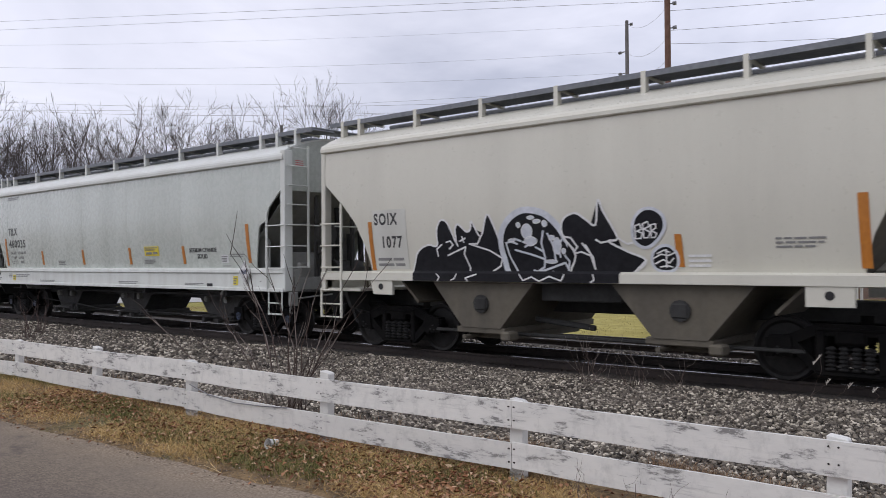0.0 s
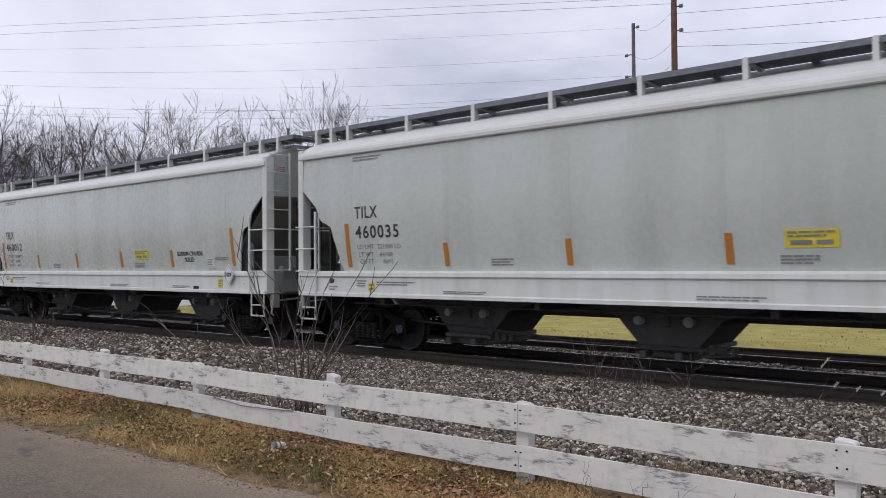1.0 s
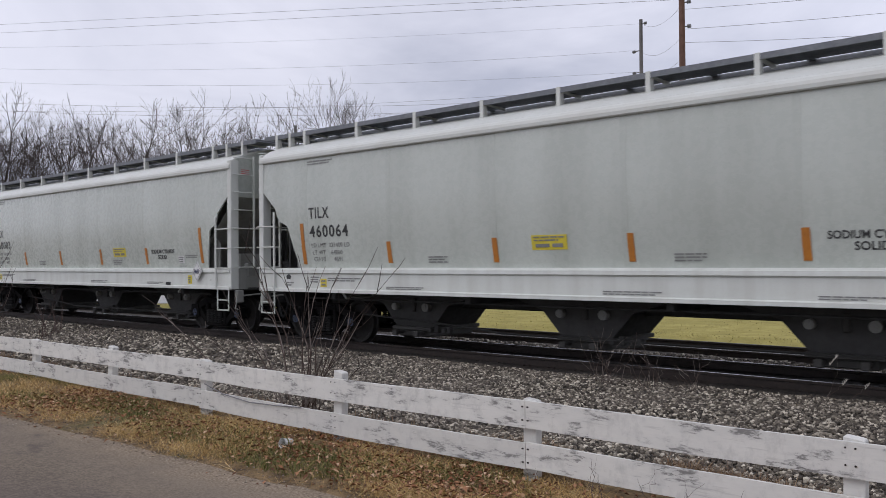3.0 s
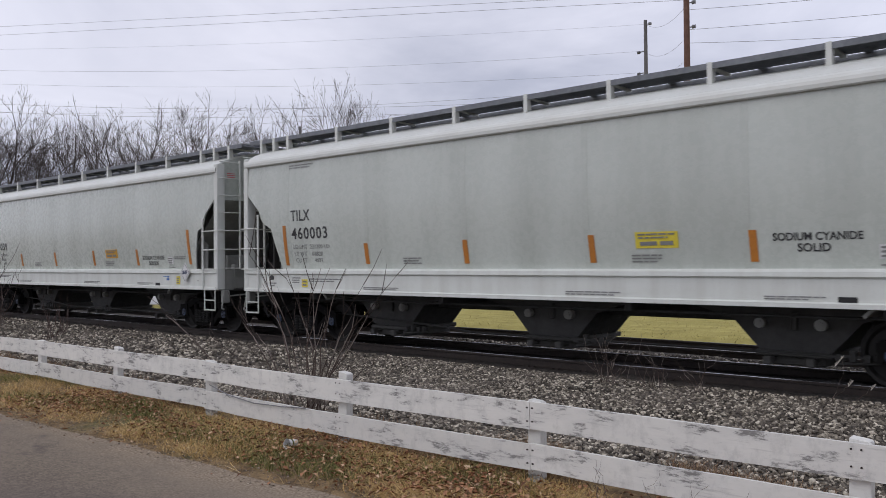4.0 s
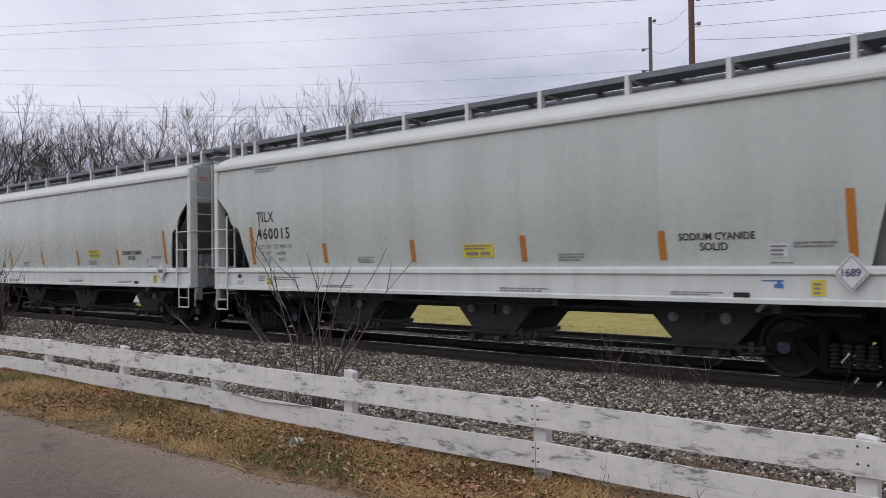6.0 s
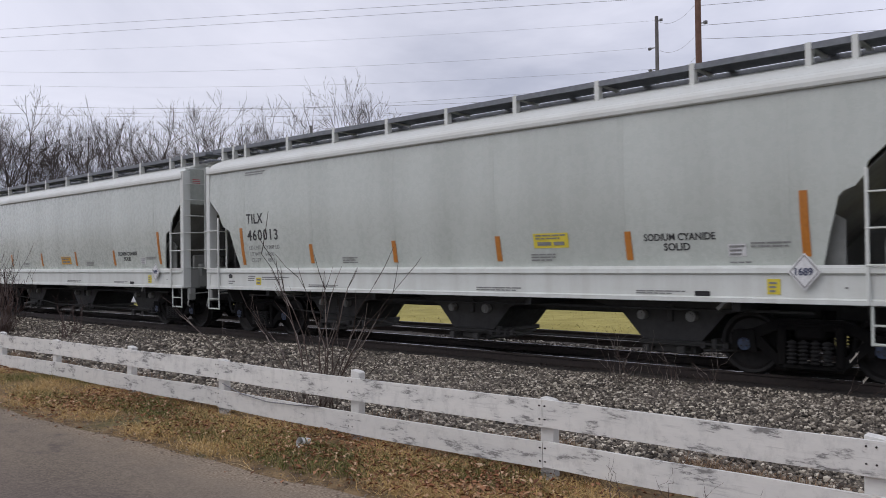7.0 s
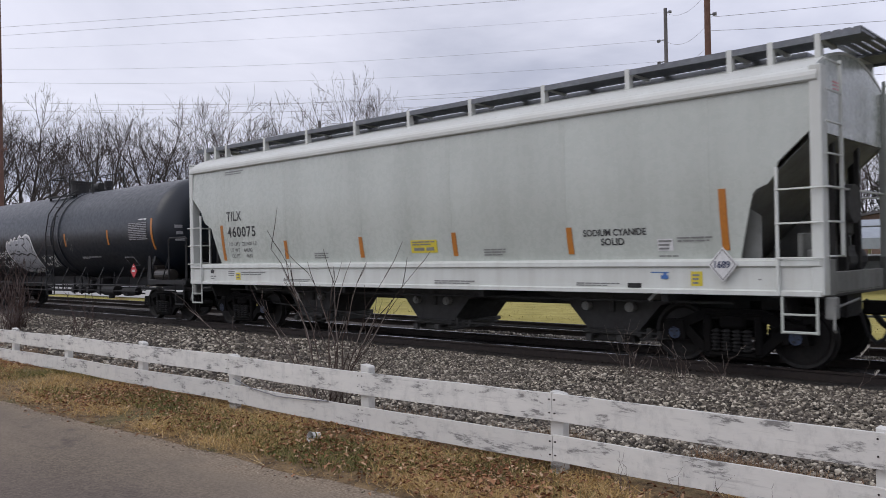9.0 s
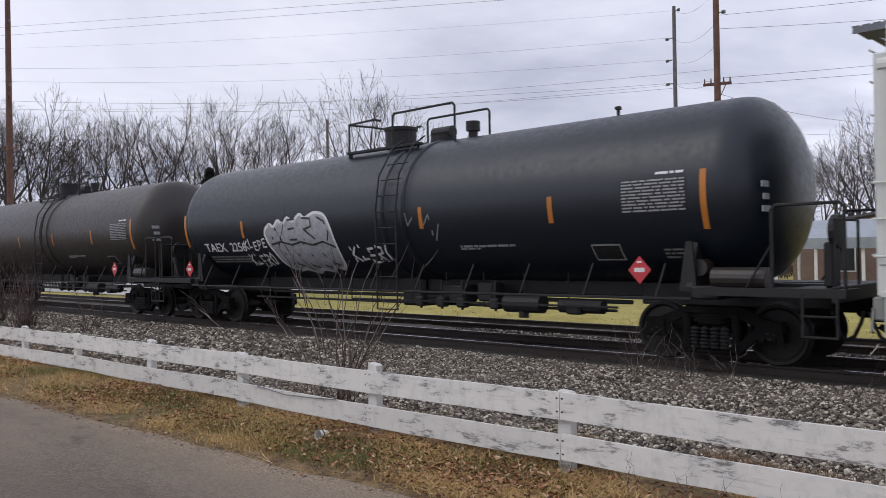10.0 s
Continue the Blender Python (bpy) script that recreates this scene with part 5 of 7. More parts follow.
    strokes(car, [[(1.29, 2.05), (1.29, 2.24), (1.37, 2.27), (1.40, 2.19), (1.32, 2.16), (1.41, 2.13), (1.38, 2.05), (1.29, 2.05)], [(1.43, 2.06), (1.42, 2.27), (1.50, 2.30), (1.53, 2.23), (1.44, 2.19), (1.54, 2.14), (1.50, 2.06), (1.43, 2.06)], [(1.55, 2.06), (1.55, 2.25), (1.63, 2.26), (1.63, 2.20), (1.56, 2.16), (1.64, 2.12), (1.61, 2.06), (1.55, 2.06)], [(1.56, 1.75), (1.68, 1.81), (1.80, 1.79), (1.90, 1.83)], [(1.58, 1.67), (1.71, 1.73), (1.81, 1.68), (1.88, 1.75)], [(1.66, 1.62), (1.77, 1.64), (1.85, 1.62)], [(1.62, 1.82), (1.74, 1.87), (1.82, 1.84)], [(1.77, 1.88), (1.76, 1.61)]], 0.022, wh, yy - 0.010)
    for ob in car.children:
        if ob.name.startswith(("side_wall", "reflector_strip", "repainted_panel", "reporting_mark", "car_number", "faint_print", "sprayed_")):
            bow(ob)
            if ob.name.startswith("side_wall"):
                for p in ob.data.polygons:
                    p.use_smooth = True
                ob.data.set_sharp_from_angle(angle=radians(20))
    # spray that ran on over the sill
    bm = B()
    prism(bm, [(-1.664, 1.372), (-1.664, 1.512), (-1.612, 1.552), (-1.590, 1.552), (-1.590, 1.545), (-1.604, 1.545), (-1.660, 1.508), (-1.660, 1.372)], "x", -3.20, 1.05)
    part("sprayed_sill", bm, k, car)
    strokes(car, [[(-2.62, 1.50), (-2.55, 1.44), (-2.60, 1.38)], [(-2.15, 1.50), (-2.20, 1.42), (-2.28, 1.39)], [(-1.70, 1.50), (-1.95, 1.43), (-1.90, 1.38)], [(-0.80, 1.50), (-0.72, 1.40), (-0.55, 1.46), (-0.40, 1.39), (-0.20, 1.47), (0.02, 1.40), (0.08, 1.50)], [(0.60, 1.50), (0.62, 1.42), (0.56, 1.38)]], 0.026, wh, -1.667)
    return car


# ---------------------------------------------------------------- train: tank cars
TANK_R, TANK_Z, TANK_HALF = 1.48, 2.655, 8.30


def on_tank(a, r=0.0):
    """y and z on the shell at the angle a below the level of the axis, on the near side."""
    return (-(TANK_R + r) * math.cos(a), TANK_Z - (TANK_R + r) * math.sin(a))


def shell_patch(car, name, x0, x1, z0, z1, material, r=0.004, label="", n=8):
    """A patch that lies on the curved shell between two heights."""
    bm = B()
    a0, a1 = math.asin((TANK_Z - z1) / TANK_R), math.asin((TANK_Z - z0) / TANK_R)
    rows = []
    for i in range(n + 1):
        y, z = on_tank(a0 + (a1 - a0) * i / n, r)
        rows.append((bm.verts.new((x0, y, z)), bm.verts.new((x1, y, z))))
    for p, q in zip(rows, rows[1:]):
        bm.faces.new((p[0], p[1], q[1], q[0]))
    return part(name, bm, material, car, label)


def shell_bars(car, x0, x1, z0, z1, lines, material, seed, r=0.007):
    rng = random.Random(seed)
    h = (z1 - z0) / (2 * lines - 1)
    bm = B()
    for i in range(lines):
        zt = z1 - 2 * h * i
        x = x0
        while x < x1 - 0.02:
            w = min(rng.uniform(0.06, 0.3), x1 - x)
            vs = []
            for xx, zz in ((x, zt), (x + w, zt), (x + w, zt - h), (x, zt - h)):
                y, z = on_tank(math.asin((TANK_Z - zz) / TANK_R), r)
                vs.append(bm.verts.new((xx, y, z)))
            bm.faces.new(vs)
            x += w + 0.03
    return part("faint_print", bm, material, car)


def shell_text(car, words, size, x, z, material, stretch=1.0):
    ob = side_text(words, size, x, z, material, car, y=0, name="lettering", stretch=stretch, bold=0.003)
    for v in ob.data.vertices:
        a = math.asin((TANK_Z - v.co.z) / TANK_R)
        v.co.y, v.co.z = on_tank(a, 0.006 - v.co.y)
    return ob


def shell_wrap(ob, base=0.006):
    """Lays a flat piece of spray onto the curve of the shell."""
    for v in ob.data.vertices:
        a = math.asin(max(-0.99, min(0.99, (TANK_Z - v.co.z) / TANK_R)))
        v.co.y, v.co.z = on_tank(a, base - v.co.y)


def build_tank(label, paint, marked):
    car = thing("tank_car", pose(0, TRACK_Y, 0), label, "tank car", "tank cars of the train")
    bm = B()
    prof = []
    hd = 0.80
    for i in range(9):
        a = math.pi / 2 * i / 8
        prof.append((TANK_R * math.sin(a) ** 0.92 if i else 0.0, -TANK_HALF + hd * (1 - math.cos(a))))
    for x in np.linspace(-TANK_HALF + hd + 0.08, TANK_HALF - hd - 0.08, 9):
        prof.append((TANK_R, float(x)))
    prof += [(r, -h) for r, h in prof[8::-1]]
    lathe(bm, prof, pose(0, 0, TANK_Z, 0, 90, 0), 56)
    part("tank_shell", bm, paint, car, smooth=True)
    for x in (0.30, 0.92):
        bm = B()
        lathe(bm, [(TANK_R + 0.004, -0.07), (TANK_R + 0.03, -0.05), (TANK_R + 0.03, 0.05), (TANK_R + 0.004, 0.07)], pose(x, 0, TANK_Z, 0, 90, 0), 56)
        part("tank_band", bm, paint, car, smooth=True)
    for e in (-1, 1):
        # stub sill, saddle, platform and its rails
        bm = B()
        x0, x1 = sorted((e * 5.6, e * 8.75))
        box(bm, (x0, -0.22, 0.80), (x1, 0.22, 1.18), 0.02)
        box(bm, (e * 7.35 - 0.22, -1.45, 0.98), (e * 7.35 + 0.22, 1.45, 1.18), 0.03)
        part("stub_sill", bm, M["black"], car)
        bm = B()
        prism(bm, [(-1.42, 1.16), (-0.9, 1.16), (0.9, 1.16), (1.42, 1.16), (1.22, 1.86), (0.9, 1.50), (0.4, 1.27), (-0.4, 1.27), (-0.9, 1.50), (-1.22, 1.86)], "x", e * 7.10 - 0.05, e * 7.10 + 0.05)
        for s in (-1, 1):
            prism(bm, [(e * 7.06 - 0.14, 1.10), (e * 7.06 + 0.14, 1.10), (e * 7.09 + 0.05, 1.85), (e * 7.09 - 0.05, 1.85)], "y", s * 1.40, s * 1.36)
        part("saddle", bm, M["black"], car)
        x0, x1 = sorted((e * 7.3, e * 9.36))
        for s in (-1, 1):
            bm = B()
            y0, y1 = sorted((s * 0.95, s * 1.56))
            prism(bm, [(s * 0.95, 1.12), (s * 1.53, 1.12), (s * 1.53, 1.05), (s * 1.56, 1.05), (s * 1.56, 1.17), (s * 0.95, 1.16)], "x", x0, x1)
            part("side_platform", bm, M["black"], car)
            bm = B()
            path_rod(bm, [(e * 8.38, s * 1.50, 1.15), (e * 8.38, s * 1.50, 2.26), (e * 8.44, s * 1.50, 2.32), (e * 9.28, s * 1.50, 2.32), (e * 9.34, s * 1.50, 2.26), (e * 9.34, s * 1.50, 1.15)], 0.024, 6)
            rod(bm, (e * 8.0, s * 1.5, 1.16), (e * 8.36, s * 1.5, 1.75), 0.018, 6)
            part("platform_rail", bm, M["black"], car)
            bm = B()
            path_rod(bm, [(e * 9.20, s * 1.45, 1.15), (e * 9.20, s * 1.45, 2.1), (e * 9.20, s * 0.5, 2.1), (e * 9.20, s * 0.5, 1.15)], 0.02, 6)
            part("end_rail", bm, M["black"], car)
            bm = B()
            path_rod(bm, [(e * 8.8, s * 1.55, 1.1), (e * 8.8, s * 1.55, 0.52), (e * 9.25, s * 1.55, 0.52), (e * 9.25, s * 1.55, 1.1)], 0.02, 6)
            rod(bm, (e * 8.8, s * 1.55, 0.8), (e * 9.25, s * 1.55, 0.8), 0.018, 6)
            part("stirrup_step", bm, M["black"], car)
        bm = B()
        x0, x1 = sorted((e * 8.45, e * 9.18))
        box(bm, (x0, -0.95, 1.10), (x1, 0.95, 1.155), 0.004)
        x0, x1 = sorted((e * 9.18, e * 9.24))
        box(bm, (x0, -1.56, 0.98), (x1, 1.56, 1.20), 0.01)
        part("end_platform", bm, M["black"], car)
        add_coupler(car, e * 8.72, e)
        add_truck(car, e * 7.25, M["truck"])
    bm = B()
    rod(bm, (7.44, -1.30, 1.30), (8.25, -1.30, 1.30), 0.16, 16)
    rod(bm, (7.2, -1.3, 1.45), (7.2, -1.05, 1.45), 0.13, 12)
    part("air_reservoir", bm, M["tank_brown"], car)
    bm = B()
    rod(bm, (8.95, -0.75, 1.95), (9.05, -0.75, 1.95), 0.24, 16)
    box(bm, (8.86, -0.9, 1.16), (9.0, -0.6, 1.8), 0.03)
    part("hand_brake", bm, M["black"], car)
    # long side rails and the safety rail on brackets
    for s in (-1, 1):
        bm = B()
        rod(bm, (-7.2, s * 1.56, 0.99), (7.2, s * 1.56, 0.99), 0.024, 6)
        for i in range(11):
            x = -6.6 + i * 1.32
            rod(bm, (x, s * 1.56, 0.99), (x + 0.06, s * 1.33, 1.52), 0.018, 5)
        part("side_handrail", bm, M["black"], car)
        bm = B()
        for dx in (-0.3, 0.3):
            path_rod(bm, [(dx + 0.62, s * 1.63, 0.62), (dx + 0.62, s * 1.65, 2.7), (dx + 0.62, s * 1.54, 3.35), (dx + 0.62, s * 1.14, 3.95), (dx + 0.62, s * 0.78, 4.18)], 0.02, 6)
        for i in range(11):
            z = 0.62 + 0.33 * i
            yy = 1.63 if z < 2.9 else math.sqrt(max(0.1, (TANK_R + 0.12) ** 2 - (z - TANK_Z) ** 2))
            rod(bm, (0.32, s * yy, z), (0.92, s * yy, z), 0.014, 5)
        part("side_ladder", bm, M["black"], car)
    bm = B()
    rod(bm, (-5.4, -0.7, 0.70), (5.4, -0.7, 0.70), 0.025, 6)
    rod(bm, (-5.4, -0.2, 0.82), (5.4, -0.2, 0.82), 0.04, 6)
    rod(bm, (-1.2, -1.0, 0.76), (5.6, -1.0, 0.78), 0.02, 6)
    for i in range(10):
        rod(bm, (-4.6 + i, -0.7, 0.70), (-4.6 + i, -0.7, 1.35), 0.015, 5)
    for x in (0.9, 1.5, 2.05, 2.9):
        rod(bm, (x, -0.95, 0.62), (x, -0.95, 1.2), 0.03, 6)
        box(bm, (x - 0.12, -1.02, 0.66), (x + 0.10, -0.82, 0.86), 0.03)
    box(bm, (-0.35, -0.3, 0.60), (0.35, 0.3, 1.25), 0.04)
    box(bm, (-5.6, -0.18, 0.92), (5.6, 0.18, 1.2), 0.02)
    box(bm, (1.35, -0.85, 0.74), (2.0, -0.4, 1.1), 0.04)
    rod(bm, (3.1, -0.85, 0.78), (3.95, -0.85, 0.78), 0.17, 14)
    rod(bm, (3.5, -0.85, 0.52), (3.5, -0.85, 0.8), 0.10, 10)
    box(bm, (2.3, -0.8, 0.78), (2.7, -0.4, 1.15), 0.04)
    rod(bm, (4.3, -0.8, 0.76), (5.2, -0.8, 0.76), 0.12, 12)
    box(bm, (4.5, -0.95, 0.62), (4.8, -0.7, 0.8), 0.03)
    part("underframe_piping", bm, M["black"], car)
    # top platform, manway, valves
    bm = B()
    for s in (-1, 1):
        y0, y1 = sorted((s * 0.66, s * 0.80))
        box(bm, (-1.6, y0, 4.10), (0.75, y1, 4.155), 0.005)
    for x in (-1.5, 0.65):
        for s in (-1, 1):
            rod(bm, (x, s * 0.72, 3.9), (x, s * 0.72, 4.14), 0.03, 6)
    part("top_platform", bm, M["black"], car)
    for s in (-1, 1):
        bm = B()
        path_rod(bm, [(-1.55, s * 0.74, 3.85), (-1.55, s * 0.74, 4.78), (-1.55, 0.0, 4.80)], 0.025, 6)
        path_rod(bm, [(-1.55, s * 0.74, 4.78), (-0.70, s * 0.74, 4.80), (-0.62, s * 0.6, 4.78)], 0.025, 6)
        path_rod(bm, [(-0.30, s * 0.55, 4.1), (-0.30, s * 0.55, 4.84), (-0.24, s * 0.55, 4.90), (1.50, s * 0.55, 4.90), (1.56, s * 0.55, 4.84), (1.56, s * 0.55, 4.1)], 0.025, 6)
        part("platform_guard_rail", bm, M["black"], car)
    bm = B()
    rod(bm, (-0.62, 0, 4.1), (-0.62, 0, 4.62), 0.36, 20)
    rod(bm, (-0.62, 0, 4.60), (-0.62, 0, 4.67), 0.39, 20)
    part("manway", bm, M["black"], car)
    bm = B()
    rod(bm, (0.72, 0, 4.1), (0.72, 0, 4.34), 0.28, 16)
    rod(bm, (0.45, 0, 4.42), (1.0, 0, 4.42), 0.13, 12)
    part("valve_housing", bm, M["black"], car)
    bm = B()
    rod(bm, (1.57, 0, 4.1), (1.57, 0, 4.50), 0.10, 14)
    rod(bm, (1.57, 0, 4.36), (1.57, 0, 4.56), 0.15, 14)
    part("relief_valve", bm, M["black"], car)
    bm = B()
    rod(bm, (5.06, 0, 4.1), (5.06, 0, 4.36), 0.03, 8)
    box(bm, (5.01, -0.05, 4.34), (5.11, 0.05, 4.40), 0.01)
    part("vent_pipe", bm, M["black"], car)
    for ob in car.children:
        if ob.name.startswith(("top_platform", "platform_guard_rail", "manway", "valve_housing", "relief_valve", "vent_pipe")):
            ob.location.z = -0.08
    # markings
    for x, z0, z1 in ((7.37, 2.03, 2.92), (4.58, 2.22, 2.67), (1.43, 2.23, 2.65), (-1.75, 2.22, 2.62), (-4.91, 2.20, 2.62), (-7.66, 2.02, 2.88)):
        shell_patch(car, "reflector_strip", x - 0.05, x + 0.05, z0, z1, M["orange"], 0.006)
    p = shell_patch(car, "data_panel", 5.97, 7.10, 2.31, 2.83, M["black"], 0.004)
    shell_bars(p, 5.99, 7.08, 2.33, 2.82, 10, M["grey_marking"], 41)
    shell_bars(p, 6.59, 7.08, 2.89, 2.93, 1, M["white"], 42)
    p = shell_patch(car, "small_panel", 5.24, 5.80, 1.57, 1.84, M["grey_marking"], 0.004)
    shell_patch(p, "panel_face", 5.265, 5.775, 1.595, 1.815, M["black"], 0.007)
    shell_bars(car, 2.30, 3.65, 1.84, 1.88, 1, M["grey_marking"], 43)
    shell_bars(car, 2.30, 2.8, 1.80, 1.83, 1, M["grey_marking"], 44)
    shell_bars(car, 6.55, 7.1, 1.60, 1.75, 3, M["letter_faint"], 45)
    bm = B()
    for e, c in ((6.30, (6.30, 1.42)), (-7.45, (-7.45, 1.42))):
        prism(bm, [(c[0], c[1] - 0.22), (c[0] + 0.20, c[1]), (c[0], c[1] + 0.22), (c[0] - 0.20, c[1])], "y", -1.49, -1.48)
    dm = part("diamond_placard", bm, M["red"], car, "red diamond warning placard")
    bm = B()
    for c in (6.30, -7.45):
        box(bm, (c - 0.09, -1.495, 1.385), (c + 0.09, -1.491, 1.455))
        box(bm, (c - 0.04, -1.495, 1.53), (c + 0.04, -1.491, 1.56))
    part("placard_print", bm, M["white"], dm)
    for c in (6.30, -7.45):
        bm = B()
        box(bm, (c - 0.03, -1.48, 1.37), (c + 0.03, -0.72, 1.47))
        part("placard_bracket", bm, M["black"], car)
    shell_text(car, "TAEX", 0.31, -6.88, 1.88, M["white"], 1.3)
    shell_text(car, marked, 0.31, -5.66, 1.88, M["white"], 1.15)
    shell_bars(car, -6.85, -5.0, 1.60, 1.76, 3, M["letter_faint"], 46)
    # end lettering on the head
    bm = B()
    for k, w in ((0, 0.22), (1, 0.16), (2, 0.20)):
        zz = 2.62 - k * 0.18
        yy = -0.95
        xx = TANK_HALF - 0.19
        box(bm, (xx, yy - w, zz), (xx + 0.02, yy + w, zz + 0.09))
    return car, bm


SCRAWL = {"K": (((0, 0), (0.05, 1)), ((0.75, 1), (0.05, 0.45), (0.8, 0))), "L": (((0.1, 1), (0, 0), (0.7, 0.05)),),
          "E": (((0.75, 1), (0.1, 0.95), (0, 0), (0.75, 0.05)), ((0.05, 0.5), (0.6, 0.52))), "R": (((0, 0), (0.05, 1), (0.7, 0.9), (0.65, 0.55), (0.05, 0.45), (0.75, 0)),),
          "P": (((0, 0), (0.05, 1), (0.7, 0.9), (0.65, 0.5), (0.05, 0.42)),), "C": (((0.75, 0.9), (0.25, 1), (0, 0.5), (0.2, 0), (0.75, 0.1)),), "O": (((0.4, 1), (0, 0.6), (0.15, 0), (0.65, 0.05), (0.75, 0.7), (0.4, 1)),)}


def scrawl(car, word, x, z, wide, high, w):
    """A word sprayed by hand, letter by letter."""
    for i, ch in enumerate(word):
        lines = [[(x + wide * (i + 0.9 * a), z + high * b + 0.04 * math.sin(2.1 * i)) for a, b in line] for line in SCRAWL[ch]]
        strokes(car, lines, w, M["white"], -0.004)


def spray_tank(car):
    """The silver bubble letters on the side of the first tank car."""
    n0 = len(car.children)
    G, K = M["silver"], M["letter"]
    sprayed(car, [(-3.95, 2.32), (-3.72, 2.50), (-3.55, 2.44), (-3.36, 2.58), (-3.18, 2.50), (-2.98, 2.63), (-2.78, 2.54), (-2.5, 2.69), (-2.3, 2.60), (-1.98, 2.70), (-1.62, 2.64), (-1.45, 2.40), (-1.38, 2.05), (-1.40, 1.72), (-1.50, 1.52), (-1.72, 1.42), (-1.92, 1.47), (-2.15, 1.36), (-2.45, 1.42), (-2.8, 1.34), (-3.12, 1.42), (-3.48, 1.40), (-3.72, 1.55), (-3.80, 1.80), (-3.90, 2.02)], G, M["white"], -0.002, 0.07, -0.002)
    strokes(car, [[(-3.72, 2.48), (-3.68, 2.15), (-3.5, 2.40), (-3.35, 2.12), (-3.22, 2.5)], [(-2.98, 2.58), (-2.98, 2.12), (-2.72, 2.12)], [(-2.98, 2.36), (-2.75, 2.38)], [(-2.95, 2.58), (-2.70, 2.58)], [(-2.45, 2.12), (-2.40, 2.6), (-2.12, 2.58), (-2.10, 2.40), (-2.38, 2.34), (-2.05, 2.12)],
                  [(-1.85, 2.6), (-1.62, 2.5), (-1.52, 2.25), (-1.62, 2.08)], [(-3.78, 2.02), (-3.4, 2.08), (-3.0, 2.0), (-2.6, 2.06), (-2.2, 1.98), (-1.8, 2.05), (-1.42, 1.92)],
                  [(-3.5, 2.04), (-3.42, 1.8), (-3.2, 1.55), (-3.0, 1.5)], [(-3.0, 2.0), (-2.92, 1.76), (-2.7, 1.52), (-2.5, 1.46)], [(-2.55, 2.02), (-2.42, 1.75), (-2.2, 1.5), (-2.05, 1.46)], [(-2.1, 2.0), (-1.98, 1.76), (-1.8, 1.56), (-1.66, 1.52)]], 0.045, K, -0.006)
    scrawl(car, "KLERC", -0.98, 1.60, 0.28, 0.31, 0.048)
    scrawl(car, "KLERO", -5.02, 1.52, 0.22, 0.27, 0.042)
    scrawl(car, "KLEPE", -4.98, 1.93, 0.20, 0.20, 0.034)
    strokes(car, [[(1.0, 2.55), (1.05, 2.3), (1.2, 2.45)], [(1.5, 2.3), (1.65, 2.5), (1.7, 2.1)], [(1.9, 2.3), (1.75, 2.0)]], 0.03, M["letter_faint"], -0.004)
    for ob in car.children:
        if ob.name.startswith("sprayed"):
            shell_wrap(ob)


# ---------------------------------------------------------------- train: put together
SPEED, GAIN = 16.169, 0.0161
PITCH = 15.892 + 1.166
FIRST = -30.036 + HALF  # middle of the second car at the start
train = []


PLACARD = {"460035": (2.46, 2.04), "460012": (2.46, 2.04), "460064": (-0.14, 2.03), "460003": (2.48, 2.04), "460039": (2.48, 2.04),
           "460015": (0.35, 1.90), "460013": (2.48, 2.04), "460041": (0.62, 1.88), "460075": (0.55, 1.90)}


def assemble_train():
    soix = build_short_hopper()
    train.append((soix, FIRST + PITCH - 2.13))
    base = build_hopper()
    cars = [base] + [copy_thing(base, pose(0, TRACK_Y, 0)) for _ in range(8)]
    numbers = ("460035", "460012", "460064", "460003", "460039", "460015", "460013", "460041", "460075")
    loads = (("221000", "64700"), ("221000", "65000"), ("221400", "64800"), ("221200", "64800"), ("221400", "64600"), ("221400", "64600"), ("221200", "64900"), ("221400", "64700"), ("221400", "64600"))
    for i, (c, n, w) in enumerate(zip(cars, numbers, loads)):
        number_hopper(c, n, w)
        solid = side_text("SOLIDS" if n == "460039" else "SOLID", 0.155, 4.52, 1.835, M["letter"], c, bold=0.003)
        bow(solid)
        if n == "460039":
            for ob in c.children:
                if ob.name.startswith("lettering"):
                    ob.location = (0.0, 0.022, -0.13)
        train.append((c, FIRST - i * PITCH))
        # the placard hangs before or behind the fourth reflector, lower on some cars
        px, pz = PLACARD[n]
        for ob in c.children:
            if ob.name.startswith("yellow_placard"):
                ob.location = (px - 0.57, bow_of(1.77) - bow_of(pz) - 0.002, pz - 1.77)
        if n in ("460039", "460041"):
            for ob in c.children:
                if ob.name.startswith("yellow_placard"):
                    ob.material_slots[0].link = "OBJECT"
                    ob.material_slots[0].material = M["amber"]
                    ob["label"] = "orange notice with unreadable print"
        if n in ("460039", "460075", "460015"):
            bm = B()
            for x, z, w, h in ((5.62, 1.31, 0.12, 0.05), (5.45, 1.40, 0.3, 0.015), (5.66, 1.36, 0.05, 0.04)):
                box(bm, (x, -1.634, z), (x + w, -1.629, z + h))
            part("blue_paint_mark", bm, M["blue"], c)
    last = FIRST - 8 * PITCH
    t1, bm = build_tank("black tank car with silver sprayed lettering", M["tank"], "2256")
    part("head_lettering", bm, M["grey_marking"], t1)
    spray_tank(t1)
    t2, bm = build_tank("dull brownish-black tank car with white lettering", M["tank_brown"], "2260")
    part("head_lettering", bm, M["grey_marking"], t2)
    train.append((t1, last - 17.74))
    train.append((t2, last - 17.74 - 18.3))


assemble_train()

# ---------------------------------------------------------------- trees, shrubs


